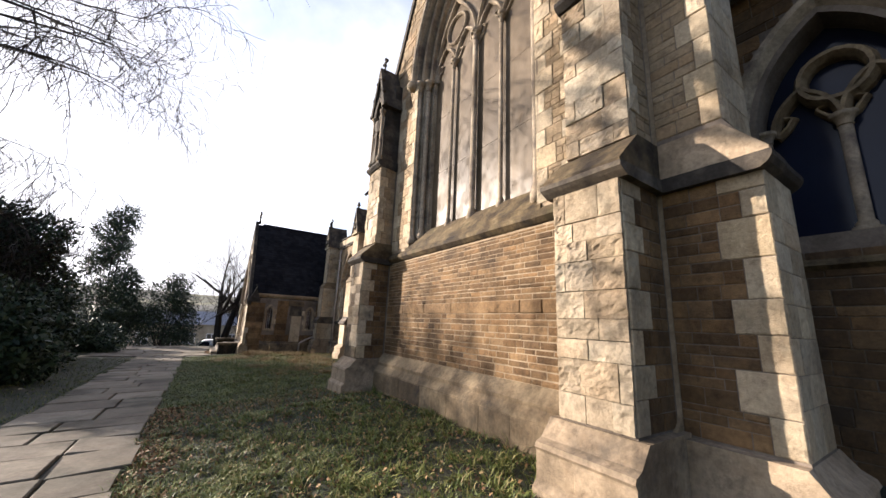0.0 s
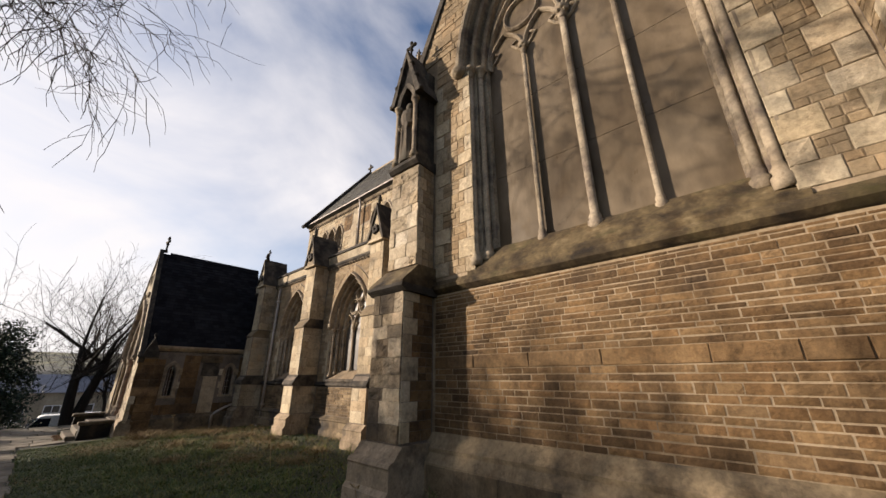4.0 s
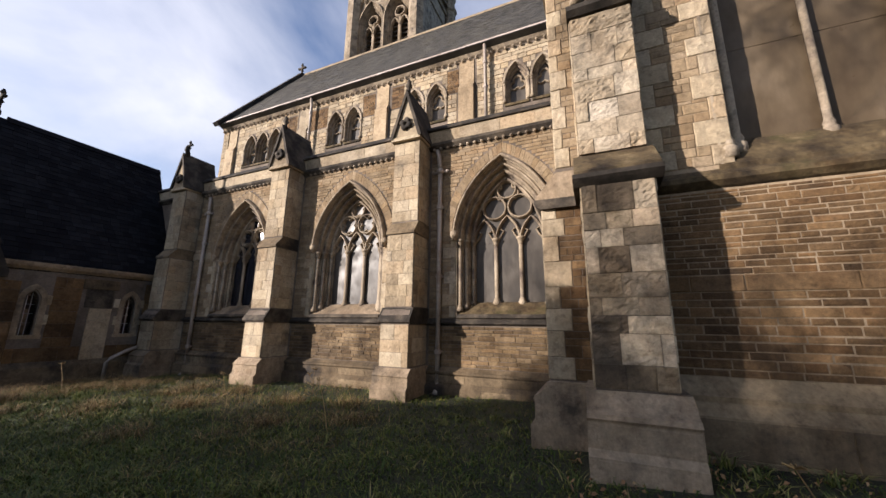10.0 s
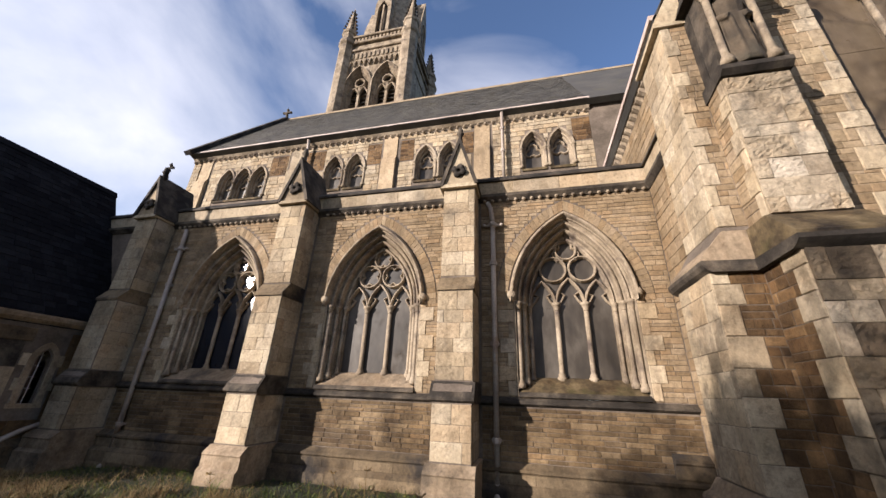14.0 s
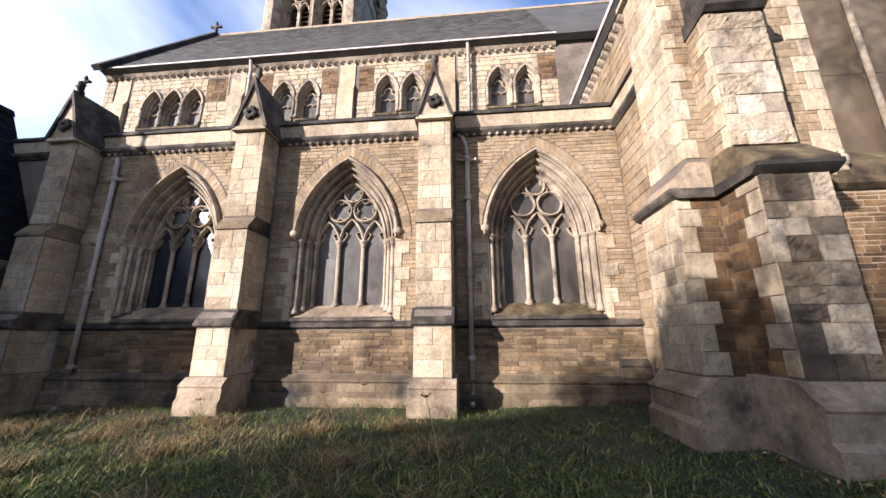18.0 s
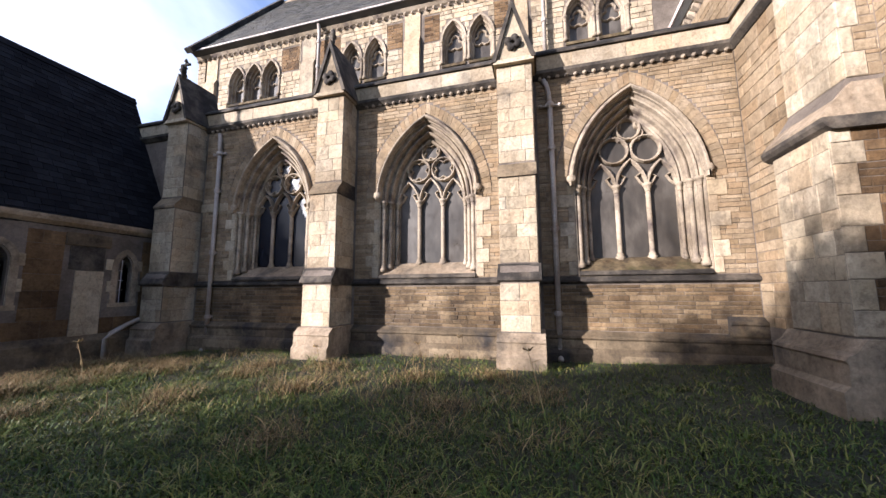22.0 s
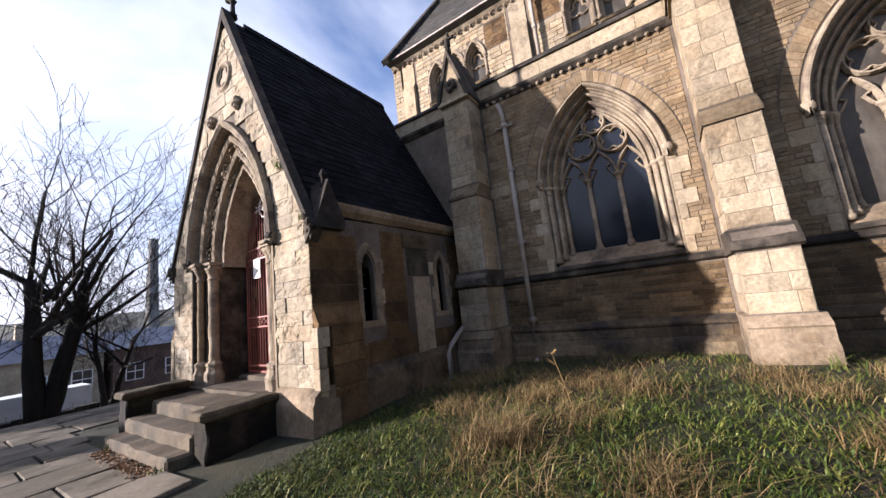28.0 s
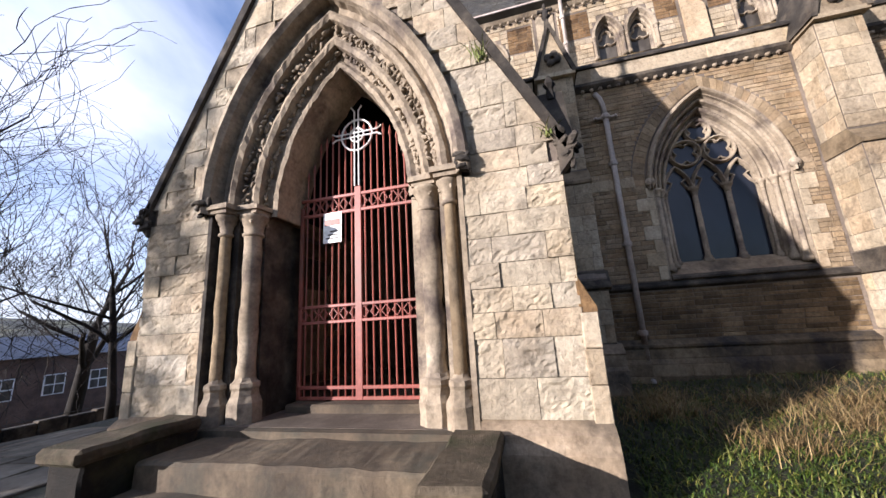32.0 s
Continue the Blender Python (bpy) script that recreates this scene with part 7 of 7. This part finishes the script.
tagged(new("leaf_litter", mesh_from("leaf_litter", vs, fs, LITTER)), "brown fallen leaves in the turf", "leaves", kind="stuff")


def tuft(x, y, k, seed):
    r = random.Random(seed)
    z = ground_z(x, y)
    pts = [(x + r.gauss(0, 0.2), y + r.gauss(0, 0.2), z, k) for _ in range(330)]
    ob = new("grass_tuft", blade_mesh("grass_tuft", pts, STRAW, (0.1, 0.27), (0.002, 0.005), (0.7, 2.6), seed))
    return tagged(ob, "tall clump of dry tawny grass", "grass", "grass clumps")


for j, (x, y, k) in enumerate(((2.6, 17.2, 1.1), (1.9, 18.6, 1.0), (3.4, 15.9, 1.2), (3.9, 18.9, 0.9), (2.15, 20.2, 1.55), (2.3, 20.05, 1.4), (3.0, 21.0, 1.0), (4.4, 14.4, 1.1), (3.2, 13.6, 1.0), (4.9, 16.3, 1.0), (2.0, 15.0, 0.8), (4.6, 20.4, 0.9), (4.7, 17.6, 1.1), (4.3, 19.5, 1.1), (3.6, 20.2, 1.2), (4.0, 17.4, 1.0), (4.9, 21.4, 1.2), (4.2, 21.6, 1.1), (2.9, 19.4, 0.9), (4.8, 13.2, 0.9), (3.8, 12.4, 0.8))):
    tuft(x, y, k if k > 1.3 else 0.82 * k, 60 + j)


def dead_stalk(x, y, h, seed):
    r = random.Random(seed)
    z = ground_z(x, y)
    bm = bmesh.new()
    tip = (x + r.uniform(-0.12, 0.12), y + r.uniform(0.02, 0.25), z + h)
    tube(bm, [(x, y, z - 0.03), ((x + tip[0]) / 2 + 0.02, (y + tip[1]) / 2, z + h * 0.5), tip], 0.007, 5, 0.004)
    for i in range(7):
        a = r.uniform(0, 6.28)
        tube(bm, [tip, (tip[0] + 0.06 * math.cos(a), tip[1] + 0.06 * math.sin(a), tip[2] + r.uniform(-0.01, 0.05))], 0.004, 4, 0.008)
    for i in range(5):
        f = r.uniform(0.25, 0.85)
        a = r.uniform(0, 6.28)
        q = (x + (tip[0] - x) * f, y + (tip[1] - y) * f, z + h * f)
        tube(bm, [q, (q[0] + 0.12 * math.cos(a), q[1] + 0.12 * math.sin(a), q[2] + 0.06)], 0.004, 4, 0.002)
    ob = part("dead_stalk", bm, STRAW)
    return tagged(ob, "dry dead plant stalk standing in the grass", "plant", "dead stalks")


for j, (x, y, h) in enumerate(((3.0, 19.5, 0.66), (4.2, 15.94, 0.5), (5.3, 14.5, 0.45),  (1.2, 6.4, 0.75), (2.0, 7.3, 0.5), (3.3, 12.4, 0.7), (4.2, 13.6, 0.7))):
    dead_stalk(x, y, h, 80 + j)


def bare_tree(name, at, height, seed, spread_k=1.0, trunks=1, droop=0.0, aim=None, levels=5, label="bare winter tree with fine dark twigs", thick=0.022, lift=0.02, fine=0.004, forks=(5, 4, 4, 4, 4)):
    """A leafless tree: trunk with forking limbs and twigs."""
    r = random.Random(seed)
    top = thing(name, label, "tree", "bare trees")
    main, twigs = bmesh.new(), ([], [])

    def twig_tube(pts, rad, end):
        vs, fs = twigs
        rows = []
        for i, p in enumerate(pts):
            rr = rad + (end - rad) * i / (len(pts) - 1)
            rows.append(len(vs))
            vs.extend(((p.x + rr, p.y, p.z), (p.x - rr * 0.5, p.y + rr * 0.87, p.z), (p.x - rr * 0.5, p.y - rr * 0.87, p.z + rr * 0.3)))
        for a, b in zip(rows, rows[1:]):
            for j in range(3):
                fs.append((a + j, a + (j + 1) % 3, b + (j + 1) % 3, b + j))

    def grow(p, d, length, rad, level):
        n = 5 if level < 2 else 4
        pts = [p.copy()]
        for i in range(n):
            wob = Vector((r.gauss(0, 1), r.gauss(0, 1), r.gauss(0, 1))) * (0.05 + 0.03 * level)
            d = (d + wob + Vector((0, 0, lift if level else 0.03)) - Vector((0, 0, droop * level * 0.05))).normalized()
            if aim is not None and level < 3:
                d = (d + aim * 0.06).normalized()
            pts.append(pts[-1] + d * (length / n))
        end = rad * (0.55 if level < levels else 0.3)
        if level < 2:
            tube(main, [tuple(q) for q in pts], rad, 8 if level == 0 else 6, end)
        else:
            twig_tube(pts, max(rad, fine), max(end, fine * 0.6))
        if level == levels:
            return
        kids = forks[min(level, 4)]
        for j in range(kids):
            f = (j + 1) / kids if level else 0.45 + 0.55 * (j + 1) / kids
            q = pts[min(n, max(1, round(f * n)))]
            a = Vector((r.gauss(0, 1), r.gauss(0, 1), r.gauss(0, 0.6))).normalized()
            nd = (d * (0.75 if j == kids - 1 else 0.55) + a * spread_k * (0.75 if j < kids - 1 else 0.35) + Vector((0, 0, 0.04))).normalized()
            grow(q, nd, length * r.uniform(0.56, 0.8), max(0.004, rad * (1 - 0.4 * f) * r.uniform(0.45, 0.65)), level + 1)

    base = Vector((at[0], at[1], ground_z(at[0], at[1]) - 0.1))
    for t in range(trunks):
        d = Vector((0.05, 0.02, 1)) if trunks == 1 else Vector((-0.08 + 0.34 * t, 0.1 * t, 1))
        grow(base + Vector((0.12 * t, 0, 0)), d.normalized(), height * 0.34, height * thick, 0)
    part("trunk", main, BARK, top, "", True)
    me = mesh_from("crown", twigs[0], twigs[1], BARK)
    part("crown", me, None, top)
    return top


def evergreen(at, height, radius, leaves, seed, lobes=18, size=0.095):
    """A dense evergreen bush: short stems and many small leaves in uneven clumps."""
    r = random.Random(seed)
    q = np.random.default_rng(seed)
    top = thing("evergreen_bush", "dense dark evergreen bush beside the path", "bush", "evergreen bushes")
    z0 = ground_z(*at)
    bm = bmesh.new()
    cs = []
    for j in range(lobes):
        a = 2 * math.pi * r.random()
        f = (j + 0.5) / lobes
        rr = radius * (0.75 - 0.45 * f) * r.uniform(0.6, 1.15)
        c = Vector((at[0] + rr * math.cos(a), at[1] + rr * math.sin(a), z0 + height * (0.14 + 0.78 * f)))
        cs.append((c, radius * r.uniform(0.42, 0.62) * (1.05 - 0.45 * f)))
        tube(bm, [(at[0], at[1], z0 - 0.1), (at[0] * 0.6 + c.x * 0.4, at[1] * 0.6 + c.y * 0.4, z0 + (c.z - z0) * 0.5), tuple(c)], 0.05, 5, 0.015)
    part("stem", bm, BARK, top)
    wts = np.array([s ** 2 for _, s in cs])
    pick = q.choice(len(cs), leaves, p=wts / wts.sum())
    d = q.normal(size=(leaves, 3))
    d /= np.linalg.norm(d, axis=1)[:, None]
    cen = np.array([tuple(c) for c, _ in cs])[pick]
    rad = np.array([s for _, s in cs])[pick] * q.uniform(0.55, 1.08, leaves) * (1 + 0.22 * np.sin(d[:, 0] * 9 + d[:, 2] * 7 + pick))
    p = cen + d * rad[:, None] * np.array([1, 1, 0.85])
    p[:, 2] = np.maximum(p[:, 2], z0 + 0.05)
    t1 = q.normal(size=(leaves, 3))
    t1 /= np.linalg.norm(t1, axis=1)[:, None]
    t2 = np.cross(t1, d + 0.6 * q.normal(size=(leaves, 3)))
    t2 /= np.linalg.norm(t2, axis=1)[:, None] + 1e-6
    s = q.uniform(0.6, 1.3, leaves)[:, None] * size
    v = np.stack([p - t1 * s, p + t2 * s * 0.45, p + t1 * s, p - t2 * s * 0.45], 1).reshape(-1, 3)
    me = mesh_from("crown", v.tolist(), (np.arange(leaves)[:, None] * 4 + np.arange(4)[None]).tolist(), EVERGREEN)
    part("crown", me, None, top)
    return top


# Some of these bushes are added or sized to throw shade on turf and steps.
for j, (at, h, rad, n) in enumerate((((-4.5, 13.2), 2.6, 1.5, 16000), ((-5.0, 17.0), 2.6, 1.5, 12000), ((-6.2, 20.5), 5.9, 2.3, 26000), ((-8.2, 24.3), 6.0, 2.4, 26000), ((-5.1, 26.0), 1.5, 1.3, 7000), ((-5.2, 29.0), 1.4, 1.4, 8000), ((-5.6, 33.4), 2.75, 1.35, 14000), ((-6.5, 38.5), 12.5, 2.7, 26000), ((-2.9, 41.5), 7.8, 2.7, 18000), ((-8.0, 45.0), 7.5, 3.2, 10000))):
    evergreen(at, h, rad, n, 100 + j)
bare_tree("bare_tree", (1.5, 38.0), 16.0, 7, 0.95, 2, 0.0, None, 5, thick=0.021, lift=0.035, fine=0.010, forks=(5, 4, 4, 4, 3))
bare_tree("bare_tree", (3.3, 38.0), 9.0, 11, 1.0, 2, 0.0, None, 5, thick=0.014, lift=0.03, fine=0.010, forks=(5, 4, 4, 4, 3))
bare_tree("bare_tree", (8.0, 37.0), 12.5, 13, 1.0, 1, 0.0, None, 5, thick=0.012, lift=0.035, fine=0.0115, forks=(6, 5, 4, 4, 4))
bare_tree("bare_tree", (-6.3, 9.0), 20.0, 17, 0.85, 1, 0.5, Vector((0.8, 0.2, 0.0)), 6, fine=0.008)
# Added shrubs, mostly out of view, that dapple shade on the transept corner.
for j, (x, y) in enumerate(((-8.0, 16.8), (-8.3, 18.5), (-8.0, 20.2))):
    bare_tree("shade_shrub", (x, y), 8.8, 200 + j, 1.1, 2, 0.0, None, 5, "tall leafless shrub added to cast twig shade", thick=0.010, fine=0.012, forks=(5, 5, 4, 4, 4))
bare_tree("bare_tree", (11.0, 44.0), 15.0, 19, 0.8, 1, 0.0, None, 4)
bare_tree("bare_tree", (-6.0, 44.0), 11.0, 23, 0.8, 1, 0.0, None, 4)

# ---- road, railings and town below the churchyard ----
ROADM = surface("wet_pale_road", ((0.3, (0.22, 0.22, 0.225)), (0.7, (0.34, 0.34, 0.345))), rough=0.5, bump=0.2, big=0.4)
BRICK = surface("dark_town_brick", ((0.3, (0.07, 0.043, 0.032)), (0.7, (0.135, 0.084, 0.06))), fine=8.0, bump=0.4)
GREYBRICK = surface("grey_sooty_brick", ((0.3, (0.16, 0.15, 0.14)), (0.7, (0.25, 0.235, 0.22))), fine=8.0, bump=0.3)
SANDY = surface("pale_town_stone", ((0.3, (0.27, 0.22, 0.15)), (0.7, (0.42, 0.35, 0.25))), fine=8.0, bump=0.3)
BLUESLATE = surface("blue_grey_slate", ((0.3, (0.07, 0.08, 0.11)), (0.7, (0.12, 0.135, 0.18))), rough=0.5, fine=5.0, bump=0.3)
WHITE = surface("white_paint", ((0.3, (0.7, 0.7, 0.69)), (0.7, (0.82, 0.82, 0.8))), rough=0.5, bump=0.1)
HILL = surface("wooded_hillside", ((0.3, (0.045, 0.048, 0.045)), (0.5, (0.075, 0.075, 0.06)), (0.7, (0.16, 0.15, 0.08))), big=0.02, fine=0.3, bump=0.0, rough=0.95)
me = bpy.data.meshes.new("road")
cols = [(-60 + 4.0 * i) for i in range(36)]
me.from_pydata([(x, y, ground_z(x, y) + 0.05) for x in cols for y in (47.5, 50.5, 53.5)], [], [(i * 3 + j, i * 3 + 3 + j, i * 3 + 4 + j, i * 3 + 1 + j) for i in range(len(cols) - 1) for j in (0, 1)])
me.materials.append(ROADM)
tagged(new("road", me), "pale sunlit road below the churchyard", "road", kind="structure")
rail = thing("railings", "dark iron railings along the churchyard edge", "railing")
for j in range(60):
    x = -4 + j * 0.36
    y = 41.0 - 0.1 * x
    z = ground_z(x, y)
    bm = bmesh.new()
    tube(bm, [(x, y, z), (x, y, z + 0.95)], 0.014, 5, 0.006)
    part("post", bm, DARKIRON, rail)
bm = bmesh.new()
for h in (0.25, 0.75):
    tube(bm, [(-4 + 1.2 * k, 41.0 - 0.1 * (-4 + 1.2 * k), ground_z(-4 + 1.2 * k, 41.0 - 0.1 * (-4 + 1.2 * k)) + h) for k in range(19)], 0.014, 5)
part("rail", bm, DARKIRON, rail)
low = thing("boundary_wall", "low stone boundary wall below the trees", "wall")
for j in range(24):
    x = -3 + j * 0.8
    bm = bmesh.new()
    z = ground_z(x, 39.3)
    box(bm, x + 0.01, x + 0.79, 39.2, 39.55, z - 0.3, z + 0.55 + 0.05 * (j % 2), 0.03)
    part("block", bm, SOOT_SHADE, low)


def house(name, x0, y0, w, d, zb, wall_h, roof_h, wall_m, roof_m, n_win, label, chimney=True, storeys=1):
    """A long pitched-roof building with windows facing the churchyard."""
    top = thing(name, label, "building", "town buildings")
    bm = bmesh.new()
    box(bm, x0, x0 + w, y0, y0 + d, zb - 4, zb + wall_h)
    part("wall", bm, wall_m, top)
    bm = bmesh.new()
    prism(bm, [(y0 - 0.3, zb + wall_h - 0.05), (y0 + d + 0.3, zb + wall_h - 0.05), (y0 + d / 2, zb + wall_h + roof_h)], "x", x0 - 0.2, x0 + w + 0.2)
    roof = part("roof", bm, roof_m, top)
    if chimney:
        for f in (0.2, 0.7):
            bm = bmesh.new()
            box(bm, x0 + w * f, x0 + w * f + 0.9, y0 + d / 2 - 0.4, y0 + d / 2 + 0.4, zb + wall_h + roof_h - 0.6, zb + wall_h + roof_h + 1.1, 0.05)
            part("chimney", bm, wall_m, roof)
    for s in range(storeys):
        for j in range(n_win):
            x = x0 + w * (j + 0.5) / n_win
            z = zb + 0.9 + s * 2.7
            bm = bmesh.new()
            box(bm, x - 0.6, x + 0.6, y0 - 0.06, y0 + 0.02, z, z + 1.4)
            wnd = part("window", bm, WHITE, top)
            for a in (-0.53, 0.03):
                for b in (0.06, 0.74):
                    bm = bmesh.new()
                    box(bm, x + a, x + a + 0.5, y0 - 0.075, y0 - 0.06, z + b, z + b + 0.6)
                    part("pane", bm, PANE, wnd)
    return top


gzt = -3.75
house("long_building", 7.9, 57.0, 32.0, 8.0, gzt + 0.7, 3.6, 1.5, BRICK, BLUESLATE, 12, "long dark brick building with blue-grey slate roof")
house("pale_house", -7.0, 57.5, 14.4, 8.0, gzt + 0.7, 3.5, 1.7, SANDY, BLUESLATE, 6, "pale stone houses with slate roof", True, 1)
rng = random.Random(91)
for j in range(16):
    x = -60 + j * 13 + rng.uniform(-3, 3)
    y = rng.uniform(85, 135)
    house("town_house", x, y, rng.uniform(8, 14), 8, ground_z(x, y), rng.uniform(4.5, 6.5), 3, rng.choice((BRICK, SANDY)), BLUESLATE, 3, "distant town house with pitched roof", True, 2)
stack = thing("factory_chimney", "tall tapering industrial brick chimney", "chimney")
bm = bmesh.new()
lathe(bm, 35.7, 143.0, [(2.0, -13), (1.15, 26), (1.3, 26.2), (1.3, 27.2), (1.15, 27.4), (1.1, 29.0)], 12)
part("shaft", bm, GREYBRICK, stack)
hz = spread((-420, 620, 46))
me = bpy.data.meshes.new("backdrop_hill")
rows = [[(x, 330, -16.0) for x in hz], [(x, 420, 6 + 6 * noise.noise((x * 0.01, 0.3, 0))) for x in hz], [(x, 600, 30 + 14 * noise.noise((x * 0.006, 2.3, 0))) for x in hz], [(x, 800, -10) for x in hz]]
me.from_pydata([p for row in rows for p in row], [], [(j * len(hz) + i, j * len(hz) + i + 1, (j + 1) * len(hz) + i + 1, (j + 1) * len(hz) + i) for j in range(3) for i in range(len(hz) - 1)])
me.materials.append(HILL)
tagged(new("backdrop", me), "hazy wooded hillside beyond the town", "hill", kind="structure")

# parked van on the road side
van = thing("white_van", "white panel van parked beyond the churchyard wall", "van")
vz = ground_z(1.6, 44.5)
bm = bmesh.new()
prism(bm, [(-0.9, vz + 0.35), (-0.95, vz + 1.0), (-0.2, vz + 1.25), (0.35, vz + 2.05), (0.6, vz + 2.15), (4.0, vz + 2.15), (4.05, vz + 0.35)], "y", 43.6, 45.4)
bmesh.ops.bevel(bm, geom=list(bm.edges), offset=0.05, segments=2, affect="EDGES")
part("body", bm, WHITE, van)
bm = bmesh.new()
prism(bm, [(-0.1, vz + 1.3), (0.38, vz + 1.98), (1.0, vz + 1.98), (1.0, vz + 1.3)], "y", 43.58, 43.6)
part("side_window", bm, DARKGLASS, van)
bm = bmesh.new()
prism(bm, [(-0.24, vz + 1.26), (0.31, vz + 2.02), (0.27, vz + 2.04), (-0.28, vz + 1.28)], "y", 43.72, 45.28)
part("windscreen", bm, DARKGLASS, van)
for wx in (-0.2, 3.2):
    for wy in (43.58, 45.22):
        bm = bmesh.new()
        prism(bm, [(wx + 0.33 * math.cos(a), vz + 0.33 + 0.33 * math.sin(a)) for a in [math.pi * j / 8 for j in range(16)]], "y", wy, wy + 0.2)
        part("wheel", bm, DARKIRON, van)

# ferns and weeds rooted in the joints of the porch gable and at the wall's foot
def weed(x, y, z, size, seed):
    r = random.Random(seed)
    pts = [(x + r.gauss(0, size * 0.25), y + r.gauss(0, size * 0.25), z, 1.0) for _ in range(26)]
    ob = new("weed", blade_mesh("weed", pts, MEADOW, (size * 0.6, size * 1.2), (0.004, 0.009), (0.6, 1.8), seed))
    return tagged(ob, "small green weed rooted in the stonework", "weed", "weeds in the masonry", "stuff")


for j, (x, y, z, k) in enumerate(((PX - 0.02, PYC - 1.79, 3.72, 0.15), (PX - 0.02, PYC - 1.83, 3.68, 0.12), (PX - 0.02, PYC - 2.36, 2.72, 0.12), (0.7, 26.0, -0.42, 0.16), (0.62, 23.85, -0.44, 0.14), (5.3, 12.4, -0.08, 0.22), (5.25, 16.9, -0.1, 0.2), (2.62, 8.9, 0.0, 0.24), (3.4, 7.6, 0.18, 0.2), (3.42, 3.4, 0.2, 0.22), (3.4, 5.2, 0.2, 0.18))):
    weed(x, y, z, k, 300 + j)

# notice on the gate
sign = thing("notice", "small white notice with red band on the gate", "sign")
bm = bmesh.new()
box(bm, GX - 0.06, GX - 0.05, PYC + 0.21, PYC + 0.47, 2.17, 2.57)
part("board", bm, WHITE, sign)
bm = bmesh.new()
box(bm, GX - 0.064, GX - 0.061, PYC + 0.23, PYC + 0.45, 2.4, 2.48)
part("band", bm, REDIRON, sign, "dull red band")
for j in range(3):
    bm = bmesh.new()
    box(bm, GX - 0.064, GX - 0.061, PYC + 0.25, PYC + 0.43 - 0.03 * j, 2.22 + j * 0.045, 2.238 + j * 0.045)
    part("text_line", bm, DARKIRON, sign, "unreadable line of text")
